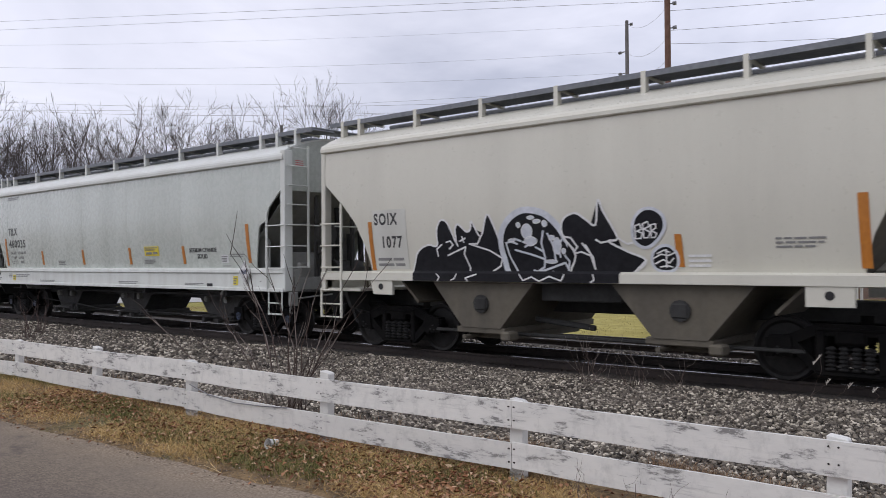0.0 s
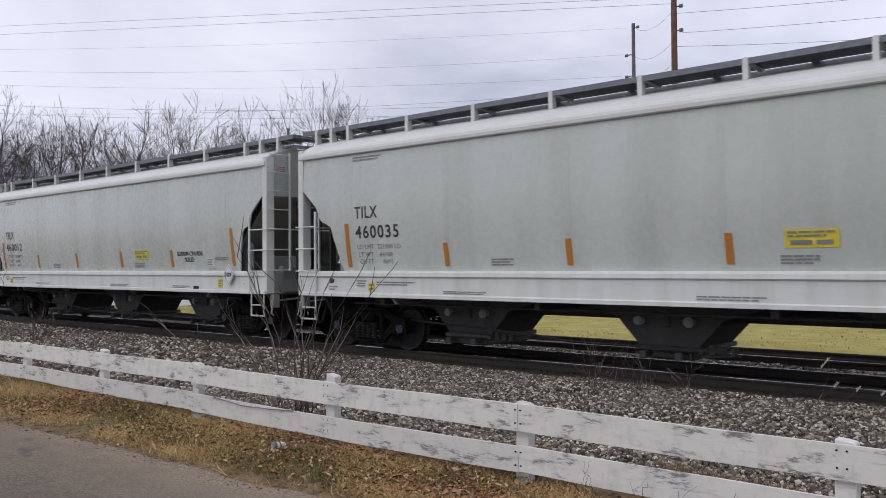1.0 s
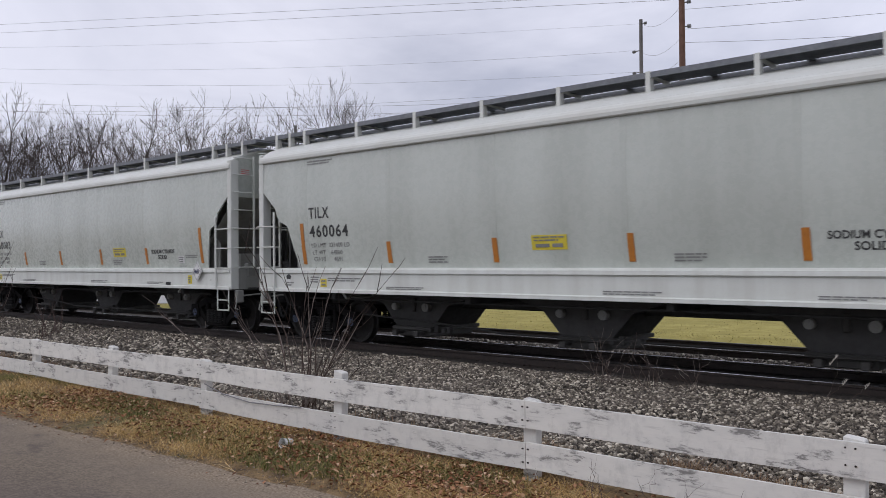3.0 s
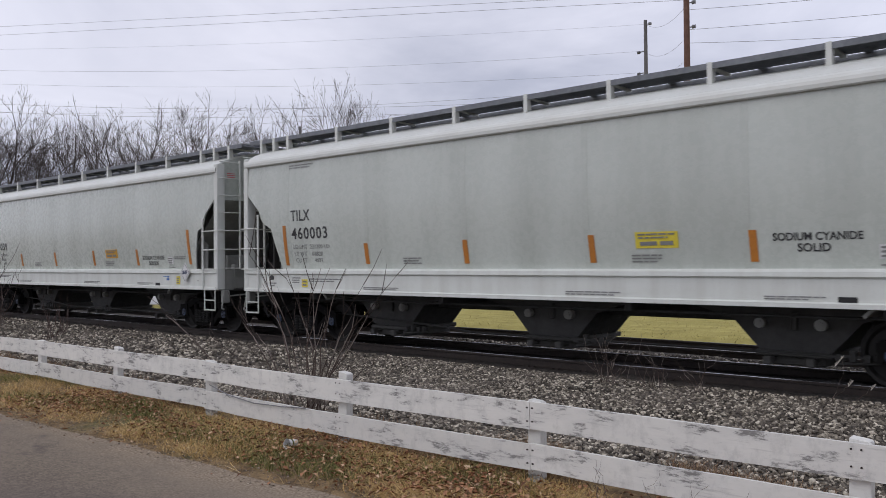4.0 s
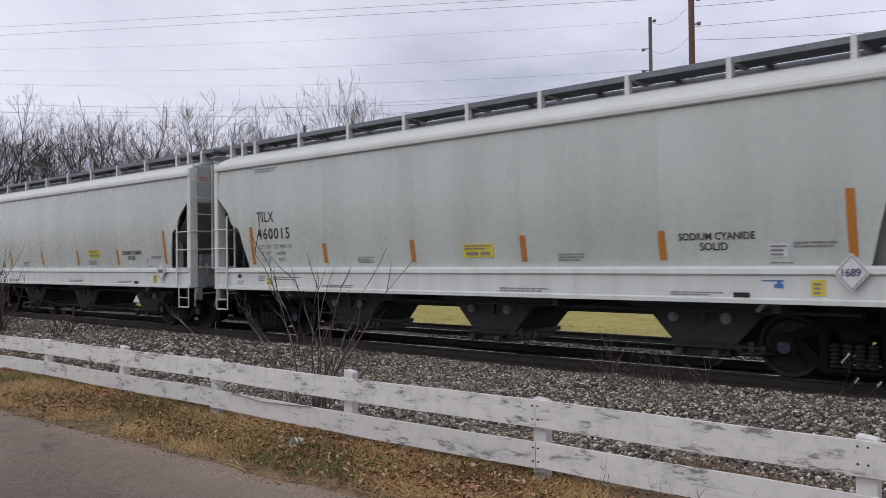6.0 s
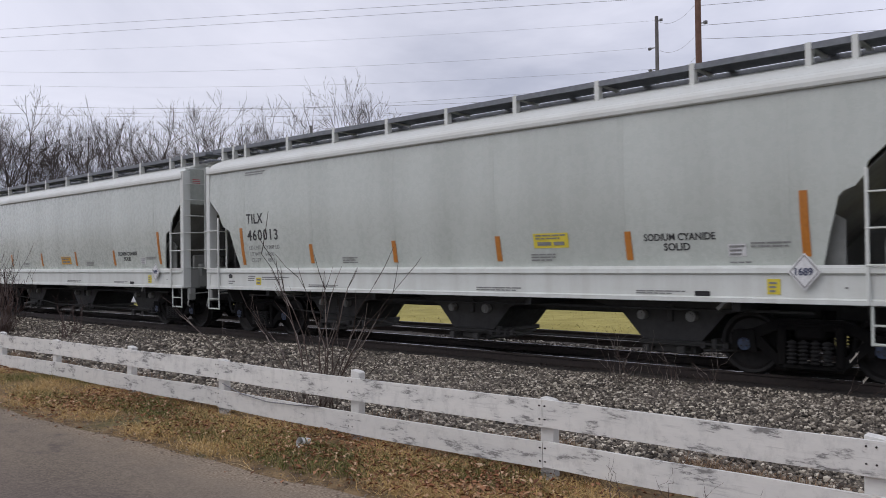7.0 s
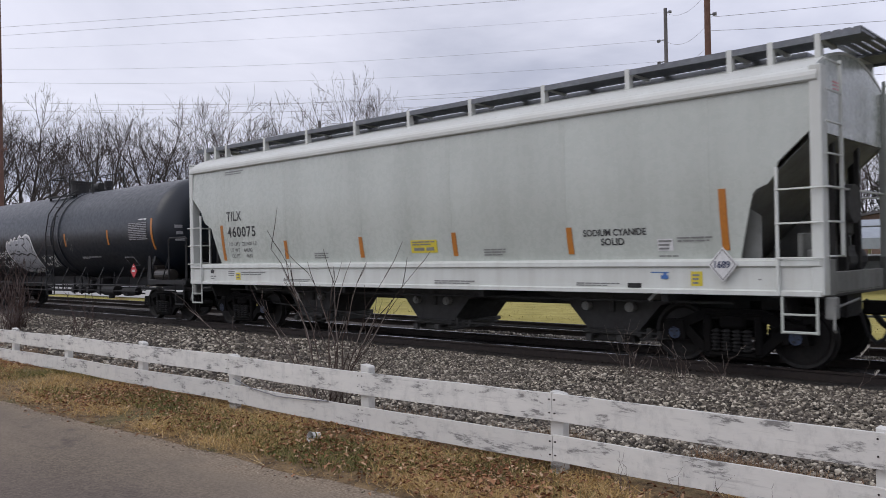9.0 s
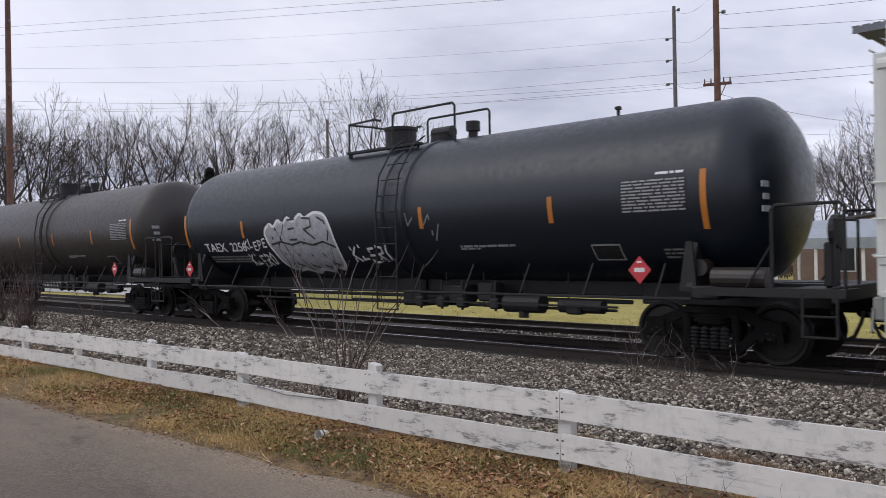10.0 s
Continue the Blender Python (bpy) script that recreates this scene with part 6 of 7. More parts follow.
def limb(rng, segs, p, d, length, radius, depth, deepest):
    """A limb that bends upward and forks again and again, with fine twigs along its last forks."""
    lv = 0 if depth < 2 else 1 if depth < 3 else 2
    n = 3
    for i in range(n):
        k = 0.065
        d = (d + Vector((rng.uniform(-k, k), rng.uniform(-k, k), 0.03 + rng.uniform(-k, k) * 0.5))).normalized()
        q = p + d * length / n
        r2 = radius * (1 - 0.30 / n)
        segs.append((p[:], q[:], radius, r2, lv))
        if depth >= 2:
            for _ in range((0, 0, 0, 1, 1 + (i == 1))[depth]):
                a = radians(rng.uniform(20, 50))
                side = d.orthogonal().normalized()
                side.rotate(Matrix.Rotation(rng.uniform(0, 6.283), 3, d))
                td = (d * math.cos(a) + side * math.sin(a) + Vector((0, 0, 0.22))).normalized()
                s0 = p.lerp(q, rng.uniform(0.1, 1.0))
                l = length * rng.uniform(0.3, 0.6)
                m = s0 + td * l * 0.55
                segs.append((s0[:], m[:], radius * 0.5, radius * 0.4, 2))
                for _ in range(2):
                    e = (td + Vector((rng.uniform(-0.45, 0.45), rng.uniform(-0.45, 0.45), rng.uniform(-0.1, 0.4)))).normalized()
                    segs.append((m[:], (m + e * l * rng.uniform(0.4, 0.7))[:], radius * 0.4, 0.0, 3))
        p, radius = q, r2
    if depth == deepest:
        return
    az = rng.uniform(0, 6.283)
    kids = 3 if rng.random() < 0.55 else 2
    for k in range(kids):
        a = radians(rng.uniform(6, 20) if k == 0 else rng.uniform(24, 50))
        side = d.orthogonal().normalized()
        side.rotate(Matrix.Rotation(az + 6.283 * k / kids + rng.uniform(-0.4, 0.4), 3, d))
        nd = (d * math.cos(a) + side * math.sin(a) + Vector((0, 0, 0.07))).normalized()
        limb(rng, segs, p, nd, length * rng.uniform(0.68, 0.90), radius * (0.78 if k == 0 else 0.60), depth + 1, deepest)


def grow_tree(rng, height, wide, leaders):
    segs = []
    fork = height * rng.uniform(0.22, 0.30)
    r = height * 0.019
    segs.append(((0, 0, -0.4), (0.05, 0, fork * 0.6), r * 1.25, r, 0))
    segs.append(((0.05, 0, fork * 0.6), (0, 0.05, fork), r, r * 0.95, 0))
    for k in range(leaders):
        az = 2.4 * k + rng.uniform(-0.4, 0.4)
        tilt = radians((4 + 44 * math.sqrt(k / leaders) * wide) * rng.uniform(0.85, 1.1))
        d = Vector((math.sin(tilt) * math.cos(az), math.sin(tilt) * math.sin(az), math.cos(tilt)))
        limb(rng, segs, Vector((0, 0, fork * (1 if k else 1.02))), d, height * 0.25 * rng.uniform(0.85, 1.05), r * rng.uniform(0.5, 0.66), 0, 4)
    return segs


def tubes(segs, sides, min_level=0, max_level=99):
    v, f = [], []
    for p, q, r1, r2, lv in segs:
        if not min_level <= lv <= max_level:
            continue
        p, q = Vector(p), Vector(q)
        m = (q - p).to_track_quat("Z", "Y").to_matrix()
        b = len(v)
        if lv == 3:
            # the last twigs run to a point
            for k in range(3):
                a = 2 * math.pi * k / 3
                v.append((p + m @ Vector((r1 * math.cos(a), r1 * math.sin(a), 0)))[:])
            v.append(q[:])
            f += [(b, b + 1, b + 3), (b + 1, b + 2, b + 3), (b + 2, b, b + 3)]
            continue
        for c, r in ((p, r1), (q, r2)):
            for k in range(sides):
                a = 2 * math.pi * k / sides
                v.append((c + m @ Vector((r * math.cos(a), r * math.sin(a), 0)))[:])
        for k in range(sides):
            j = (k + 1) % sides
            if min_level:
                f += [(b + k, b + j, b + sides + j), (b + k, b + sides + j, b + sides + k)]
            else:
                f.append((b + k, b + j, b + sides + j, b + sides + k))
    return v, f


def bare_tree(seed, height, spread, top=4, label="tall bare deciduous tree in winter"):
    rng = random.Random(seed)
    segs = grow_tree(rng, height, spread, top)
    tips = sorted(s[1][2] for s in segs)
    hi = tips[int(len(tips) * 0.985)]
    k = height / hi
    segs = [(tuple(c * k for c in p), tuple(c * k for c in q), r1, r2, lv) for p, q, r1, r2, lv in segs]
    t = thing("tree", pose(0, 0, 0), label, "tree", "bare trees behind the field")
    v, f = tubes(segs, 6, 0, 1)
    raw("trunk", v, f, M["bark"], t)
    v, f = tubes([(p, q, max(r1, 0.0098), max(r2, 0.0065), lv) for p, q, r1, r2, lv in segs], 3, 2)
    raw("crown", v, f, M["twig"], t)
    return t


def conifer(height):
    rng = np.random.default_rng(9)
    t = thing("conifer", pose(0, 0, 0), "dark narrow conifer among the bare trees", "tree")
    bm = B()
    rod(bm, (0, 0, -0.3), (0, 0, height), 0.22, 8, 0.02)
    part("trunk", bm, M["bark"], t)
    v, f = [], []
    for i in range(5200):
        h = height * (0.08 + 0.92 * rng.random() ** 0.8)
        rad = (1 - h / height) ** 0.85 * height * 0.33 * rng.uniform(0.25, 1.08)
        a = rng.uniform(0, 6.283)
        c = np.array((rad * math.cos(a), rad * math.sin(a), h - rad * 0.25))
        out = np.array((math.cos(a), math.sin(a), -0.3)) * rng.uniform(0.3, 0.75)
        sd = np.array((-math.sin(a), math.cos(a), rng.uniform(-0.4, 0.4))) * rng.uniform(0.05, 0.12)
        b = len(v)
        v += [tuple(c - sd), tuple(c + sd), tuple(c + out)]
        f.append((b, b + 1, b + 2))
    raw("crown", v, f, M["needle"], t)
    return t


def make_trees():
    rng = random.Random(21)
    kinds = [bare_tree(1, 15, 0.85, 5), bare_tree(2, 14, 1.05, 6), bare_tree(5, 15, 0.75, 5), bare_tree(8, 13, 1.05, 5)]
    # bearing from the camera (degrees), distance, height, kind
    spots = [(-76.0, 84, 14, 0), (-72.8, 82, 14.5, 2), (-70.0, 86, 15, 1), (-67.4, 82, 13.8, 3), (-65.2, 90, 14.2, 2), (-62.9, 84, 18.0, 1), (-60.2, 90, 16.5, 0),
             (-58.3, 84, 18.6, 3), (-54.2, 82, 17.6, 1), (-56.4, 94, 16.5, 2), (-71.4, 94, 13, 3), (-68.6, 74, 9, 1), (-66.3, 80, 14, 0), (-71.5, 78, 12, 0), (-61.6, 96, 15, 2), (-74.4, 90, 15, 1), (-78.0, 86, 14, 3), (-51.6, 92, 13.5, 0),
             (-48.4, 84, 21.0, 1), (-43.0, 96, 16.0, 0), (-30.0, 90, 14.5, 2), (-40.5, 86, 12, 3), (-38.0, 90, 12.5, 1), (-35.5, 84, 11.5, 0), (-33.0, 88, 12, 3), (-27.5, 84, 11, 1), (-25.0, 88, 11.5, 0), (-22.5, 82, 10.5, 3), (-20.0, 78, 10.5, 1), (-7.5, 70, 11, 2), (-4.0, 66, 10, 3), (-14.6, 62, 12.5, 3), (-12.3, 58, 12.0, 1), (-10.5, 66, 13, 0), (-17.2, 70, 11, 2), (-18.6, 64, 9.5, 1), (-16.0, 60, 9, 0), (-8.8, 60, 10, 3), (-6.0, 58, 10, 1)]
    used = set()
    for a, dist, h, k in spots:
        x, y = dist * math.sin(radians(a)), dist * math.cos(radians(a))
        s = (0.95 if a > -63.5 else 1.04 if a > -70 else 1.15) * h / (15, 14, 15, 13)[k]
        m = pose(x, y, ground_z(x, y), 0, 0, rng.uniform(0, 360))
        t = kinds[k] if k not in used else copy_thing(kinds[k], m)
        used.add(k)
        w = s * (0.8 if -50 < a < -42 else 1.0)
        t.matrix_basis = m @ Matrix.Diagonal((w, w, s, 1))
    c = conifer(11.5)
    # those from -40 to -22 degrees are added to darken gaps between cars
    for i, (a, dist, s) in enumerate(((-59.4, 80, 0.92), (-60.6, 79, 0.72), (-58.4, 82, 0.75), (-70.0, 76, 0.5), (-14.3, 60, 0.82), (-12.9, 63, 0.72), (-38.2, 80, 0.78), (-36.1, 82, 0.86), (-34.0, 79, 0.74), (-31.0, 81, 0.80), (-28.4, 80, 0.70), (-25.8, 82, 0.76), (-32.5, 84, 0.82), (-29.7, 83, 0.78), (-27.1, 83, 0.76), (-24.2, 84, 0.72), (-39.9, 81, 0.75), (-22.0, 80, 0.70))):
        x, y = dist * math.sin(radians(a)), dist * math.cos(radians(a))
        m = pose(x, y, ground_z(x, y), 0, 0, 40 * i)
        t = c if i == 0 else copy_thing(c, m)
        t.matrix_basis = m @ Matrix.Diagonal((s, s, s, 1))


make_trees()


def make_thicket():
    """Low brush along the foot of the far trees."""
    rng = np.random.default_rng(17)
    v, f = [], []
    for i in range(9000):
        a = radians(rng.uniform(-82, -8))
        dist = rng.uniform(66, 92)
        x, y = dist * math.sin(a), dist * math.cos(a)
        h = rng.uniform(0.8, 3.2)
        z = ground_z(x, y)
        lean = rng.normal(0, 0.35, 2) * h * 0.5
        w = rng.uniform(0.015, 0.04)
        s = np.array((math.cos(a), -math.sin(a), 0)) * w
        p = np.array((x, y, z - 0.1))
        q = p + np.array((lean[0], lean[1], h))
        b = len(v)
        v += [tuple(p - s), tuple(p + s), tuple(q + s * 0.4), tuple(q - s * 0.4)]
        f.append((b, b + 1, b + 2, b + 3))
    return tagged(raw("undergrowth", v, f, M["twig"]), "tangled brown leafless undergrowth below the trees", "undergrowth", kind="stuff")


make_thicket()


def shrub(name, x, y, label, stems, group="", bark="brush", base=None):
    """Leafless shoots from one root; stems: lean x, lean y, height, side shoots."""
    t = thing(name, pose(x, y, (bed_z(x, y) if base is None else base) - 0.02), label, "shrub", group)
    rng = random.Random(int(abs(x * 100)))
    for lx, ly, h, nside, r in stems:
        segs = []
        p = Vector((rng.uniform(-0.22, 0.22) + 0.06 * lx, rng.uniform(-0.15, 0.15), -0.05))
        bend = Vector((rng.uniform(-0.12, 0.12), rng.uniform(-0.08, 0.08), 0)) * h
        tip = Vector((lx, ly, h))
        n = 7
        prev = p
        for i in range(1, n + 1):
            u = i / n
            q = p.lerp(tip, u) + Vector((0, 0, 0.10 * h * math.sin(math.pi * u))) + bend * math.sin(math.pi * u) + Vector((rng.uniform(-1, 1), rng.uniform(-1, 1), rng.uniform(-1, 1))) * 0.03
            segs.append((prev[:], q[:], r * (1.1 - 0.85 * (i - 1) / n), r * (1.1 - 0.85 * u), 0))
            if i > 2 and nside and rng.random() < nside:
                d = (q - prev).normalized()
                sd = (d + Vector((rng.uniform(-0.7, 0.7), rng.uniform(-0.7, 0.7), 0.3))).normalized()
                l = h * rng.uniform(0.12, 0.3)
                mid = q + sd * l * 0.5
                segs.append((q[:], mid[:], r * 0.5, r * 0.4, 1))
                segs.append((mid[:], (mid + (sd + Vector((0, 0, 0.25))).normalized() * l * 0.5)[:], r * 0.4, r * 0.22, 1))
            prev = q
        v, f = tubes(segs, 5)
        raw("stem", v, f, M[bark], t)
    return t


def make_shrubs():
    rng = random.Random(4)
    big = [(-1.25, 0.1, 2.15, 0.25, 0.016), (-1.15, 0.2, 2.05, 0.4, 0.014), (-0.35, -0.1, 1.72, 0.3, 0.014), (-0.1, 0.2, 1.45, 0.5, 0.013), (0.15, 0.0, 1.75, 0.4, 0.014), (0.35, 0.1, 1.92, 0.3, 0.014), (0.80, -0.1, 1.85, 0.2, 0.014), (1.05, 0.0, 1.62, 0.4, 0.013), (1.55, 0.1, 1.80, 0.3, 0.013), (1.40, 0.0, 1.50, 0.4, 0.012), (1.30, 0.1, 0.75, 0.4, 0.011),
           (-1.6, -0.1, 1.45, 0.4, 0.014), (-3.9, 0.0, 1.30, 0.25, 0.016), (-1.8, 0.3, 1.12, 0.5, 0.013), (0.6, -0.2, 1.2, 0.6, 0.012), (-0.55, -0.15, 1.55, 0.5, 0.013), (-2.3, 0.1, 0.8, 0.5, 0.011)]
    big += [(rng.uniform(-1.1, 1.1), rng.uniform(-0.3, 0.3), rng.uniform(0.35, 1.2), 0.6, 0.008) for _ in range(16)]
    sx, sy, k = -10.55 * 0.753, 8.5 * 0.753, 0.753
    lift = (bed_z(-10.55, 8.5) - EYE_Z) * k + EYE_Z - bed_z(sx, sy)
    big = [(lx * k * 1.3, ly * k, h * k + lift * min(1.0, h), min(1.0, n * 1.5), r * 0.75) for lx, ly, h, n, r in big]
    shrub("shrub", sx, sy, "leafless shrub with long thin brown shoots growing in the ballast", big)
    for x, y in ((-24.6, 8.6), (-25.6, 9.1), (-26.8, 8.4), (-28.2, 9.2)):
        st = [(rng.uniform(-1.1, 1.1), rng.uniform(-0.4, 0.4), rng.uniform(0.5, 2.2), 0.8, 0.011) for _ in range(34)]
        shrub("brush_clump", x, y, "brown leafless brush beside the track", st, "brush clumps beside the track", "dark_brush")
    for x, y, n in ((-21.9, 9.2, 12), (-22.9, 10.0, 10)):
        st = [(rng.uniform(-0.5, 0.5), rng.uniform(-0.3, 0.3), rng.uniform(0.3, 1.1), 0.5, 0.008) for _ in range(n)]
        shrub("brush_clump", x, y, "brown leafless brush beside the track", st, "brush clumps beside the track", "dark_brush")
    for x, y, n, hh in ((-6.35, 10.9, 17, 0.75), (-5.75, 11.1, 12, 0.65), (-5.2, 11.2, 7, 0.5)):
        st = [(rng.uniform(-0.45, 0.5), rng.uniform(-0.2, 0.2), rng.uniform(0.4, 1.15) * hh, 0.15, 0.0055) for _ in range(n)]
        shrub("dry_weed", x, y, "thin dry weed stalks growing in the ballast", st, "dry weeds in the ballast")
    for x, y in ((-3.25, 5.46), (-2.85, 5.47), (-2.55, 5.46), (-2.1, 5.45), (-1.75, 5.47)):
        st = [(rng.uniform(-0.08, 0.08), rng.uniform(-0.03, 0.03), rng.uniform(0.12, 0.30), 0.7, 0.0028) for _ in range(4)]
        shrub("dry_weed", x, y, "thin dry weed stalks growing before the fence", st, "dry weeds before the fence", "dark_brush", ground_z(x, y))
    for x, y, hh in ((-3.6, 11.4, 0.62), (-3.35, 11.5, 0.3), (-3.05, 11.4, 0.28), (-2.75, 11.4, 0.26)):
        t = shrub("seed_grass", x, y, "pale dry grass stalk with a feathery seed head", [(0.22 * hh / 0.4, 0.02, hh, 0, 0.004)], "seed grasses in the ballast")
        bm = B()
        for k in range(18):
            u = 0.72 + 0.28 * k / 18
            c = Vector((0.22 * hh / 0.4 * u, 0.02 * u, hh * u + 0.1 * hh * math.sin(math.pi * u)))
            rod(bm, c, c + Vector((rng.uniform(-0.02, 0.03), rng.uniform(-0.02, 0.02), 0.035)), 0.005, 4, 0.001)
        part("seed_head", bm, M["white_seed"], t)


M["white_seed"] = speckled("pale_seed_heads", (0.50, 0.46, 0.40), (0.62, 0.58, 0.52), 30, 0.9, 0.0)
make_shrubs()


def blades(n, spot, hmin, hmax, w, seed, lean=0.5):
    rng = np.random.default_rng(seed)
    v = np.zeros((n, 5, 3))
    for i in range(n):
        x, y = spot(rng)
        z = (max(ground_z(x, y), bed_z(x, y)) if 5.75 < y < 20 else ground_z(x, y)) - 0.01
        h = rng.uniform(hmin, hmax)
        a = rng.uniform(0, 6.283)
        s = np.array((math.cos(a), math.sin(a), 0)) * w * rng.uniform(0.6, 1.4)
        l = rng.normal(0, lean, 2) * h
        p = np.array((x, y, z))
        mid = p + np.array((l[0] * 0.4, l[1] * 0.4, h * 0.62))
        tip = p + np.array((l[0], l[1], h * rng.uniform(0.55, 1.0)))
        v[i] = (p - s, p + s, mid + s * 0.7, mid - s * 0.7, tip)
    k = np.arange(n)[:, None] * 5
    f = np.concatenate([k + np.array([[0, 1, 2]]), k + np.array([[0, 2, 3]]), k + np.array([[3, 2, 4]])])
    return v.reshape(-1, 3), f


def make_verge():
    def verge(rng):
        while True:
            x = rng.uniform(-24, 2.5) if rng.random() < 0.75 else rng.uniform(-9, -1)
            y = rng.uniform(3.9, 6.0)
            if y > road_edge(x) + 0.04 * rng.normal() + 0.08 and noise.noise((x * 0.9, y * 1.6, 2)) > rng.uniform(-0.35, 0.45) + 0.02 * (x + 10):
                return x, y
    v, f = blades(56000, verge, 0.025, 0.12, 0.0026, 5, 1.6)
    tagged(raw("dry_grass", v, f, M["dry"]), "short dry yellow-brown grass on the verge", "grass", kind="stuff")

    def greener(rng):
        while True:
            x, y = rng.uniform(-20, 1), rng.uniform(4.5, 5.75)
            if noise.noise((x * 0.55, y * 1.1, 8)) > rng.uniform(0.0, 0.35):
                return x, y
    v, f = blades(14000, greener, 0.04, 0.14, 0.0030, 6, 0.8)
    tagged(raw("green_grass", v, f, M["green"]), "patches of green grass under the fence", "grass", kind="stuff")

    def behind(rng):
        while True:
            x, y = (rng.uniform(-26, 2), rng.uniform(5.6, 6.9)) if rng.random() < 0.5 else (rng.uniform(-5.0, 0.6), 5.75 + 1.2 * rng.random())
            if noise.noise((x * 0.9, y * 0.9, 4)) > rng.uniform(-0.05, 0.4):
                return x, y
    v, f = blades(24000, behind, 0.03, 0.24, 0.0024, 7, 0.7)
    tagged(raw("dry_weeds", v, f, M["weed"]), "thin dry weeds along the edge of the ballast", "weeds", kind="stuff")

    def far(rng):
        return rng.uniform(-60, 8), 20.3 + 16 * rng.random() ** 1.5
    v, f = blades(24000, far, 0.02, 0.07, 0.010, 8, 1.1)
    tagged(raw("field_grass", v, f, M["straw"]), "short dry straw-yellow grass in the field", "grass", kind="stuff")
    # leaves: small bent scraps
    rng = np.random.default_rng(12)
    vs, fs = [], []
    while len(fs) < 2 * 9500:
        x = rng.uniform(-22, 2)
        y = 5.05 + rng.normal(0, 0.42)
        if y < road_edge(x) - 0.25 or y > 6.3 or noise.noise((x * 0.5, y, 6)) + 0.06 * (x + 8) < rng.uniform(-0.35, 0.4):
            continue
        z = ground_z(x, y) + rng.uniform(0.02, 0.075)
        a = rng.uniform(0, 6.283)
        l, w = 0.012 + 0.034 * rng.random() ** 2, rng.uniform(0.008, 0.020)
        d = np.array((math.cos(a), math.sin(a), rng.uniform(-0.5, 0.5))) * l
        s = np.array((-math.sin(a), math.cos(a), rng.uniform(-0.3, 0.3))) * w
        c = np.array((x, y, z))
        up = np.array((0, 0, rng.uniform(0.004, 0.02)))
        b = len(vs)
        vs += [tuple(c - d), tuple(c + s + up), tuple(c + d), tuple(c - s + up)]
        fs += [(b, b + 1, b + 2), (b, b + 2, b + 3)]
    tagged(raw("fallen_leaves", vs, fs, M["leaf"]), "fallen brown oak leaves scattered on the verge", "leaves", kind="stuff")


M["straw"] = island_mat("straw_field_grass", [(0, (0.30, 0.25, 0.09)), (0.5, (0.40, 0.34, 0.14)), (0.85, (0.22, 0.20, 0.07)), (1, (0.48, 0.42, 0.20))])
make_verge()

# ---------------------------------------------------------------- poles and wires


def pole(name, x, y, top, r, material, label, fittings):
    t = thing(name, pose(x, y, ground_z(x, y)), label, "utility pole", "utility poles")
    z0 = ground_z(x, y)
    bm = B()
    rod(bm, (0, 0, -0.5), (0, 0, top - z0), r * 1.15, 14, r * 0.8)
    part("shaft", bm, material, t)
    for name_, kind, z, a, l in fittings:
        bm = B()
        z -= z0
        d = Vector((math.cos(radians(a)), math.sin(radians(a)), 0))
        if kind == "arm":
            mm = pose(0, 0, z, 0, 0, a)
            box(bm, (-l, -0.05, -0.06), (l, 0.05, 0.06), 0.01, m=mm)
            for u in (-0.9, -0.45, 0.45, 0.9):
                p = d * l * u + Vector((0, 0, z + 0.05))
                rod(bm, p, p + Vector((0, 0, 0.22)), 0.04, 8, 0.025)
            rod(bm, Vector((0, 0, z - 0.5)) + d * r, Vector((0, 0, z - 0.05)) + d * l * 0.6, 0.02, 6)
        else:
            p = Vector((0, 0, z))
            rod(bm, p, p + d * l, 0.03, 6)
            for k in range(3):
                q = p + d * (l + 0.06 * k)
                rod(bm, q, q + d * 0.03, 0.09, 10)
        part(name_, bm, material if kind == "arm" else M["wire"], t)
    return t


P1 = (-16.39, 35.0)
P2 = (-23.69, 45.0)
P3 = (-62.0, 21.0)


def make_poles():
    pole("utility_pole", *P1, 17.5, 0.15, M["pole"], "tall red-brown wooden utility pole with a crossarm", [("crossarm", "arm", 9.05, 20, 0.6), ("side_arm", "arm", 8.0, 160, 0.9), ("insulator", "ins", 13.3, 10, 0.25), ("insulator", "ins", 12.2, 10, 0.25)])
    pole("utility_pole", *P2, 16.15, 0.13, M["pole_grey"], "weathered grey wooden utility pole with insulators", [("insulator", "ins", 14.3, 170, 0.45), ("insulator", "ins", 13.0, 170, 0.45), ("insulator", "ins", 11.6, 170, 0.45), ("insulator", "ins", 15.9, 10, 0.2)])
    pole("utility_pole", *P3, 20.5, 0.22, M["pole"], "tall red-brown wooden utility pole with a crossarm", [("insulator", "ins", 18.5, -10, 0.5), ("insulator", "ins", 17.4, 170, 0.3), ("side_arm", "arm", 13.2, -20, 1.3), ("insulator", "ins", 14.0, -10, 0.6), ("side_arm", "arm", 9.6, 10, 0.9)])
    x, y = -45.4, 36.1
    pole("utility_pole", x, y, 11.2, 0.11, M["pole_grey"], "short grey wooden pole without wires", [])


make_poles()


def wire(p, q, sag, r):
    cu = bpy.data.curves.new("overhead_wire", "CURVE")
    cu.dimensions, cu.bevel_depth, cu.bevel_resolution = "3D", r * 0.62, 0
    sp = cu.splines.new("POLY")
    n = 24
    sp.points.add(n)
    for i in range(n + 1):
        t = i / n
        v = Vector(p).lerp(Vector(q), t)
        sp.points[i].co = (v.x, v.y, v.z - sag * 4 * t * (1 - t), 1)
    cu.materials.append(M["wire"])
    return tagged(new("overhead_wire", cu), "thin dark overhead electric wire strung between poles", "wire", "overhead wires")


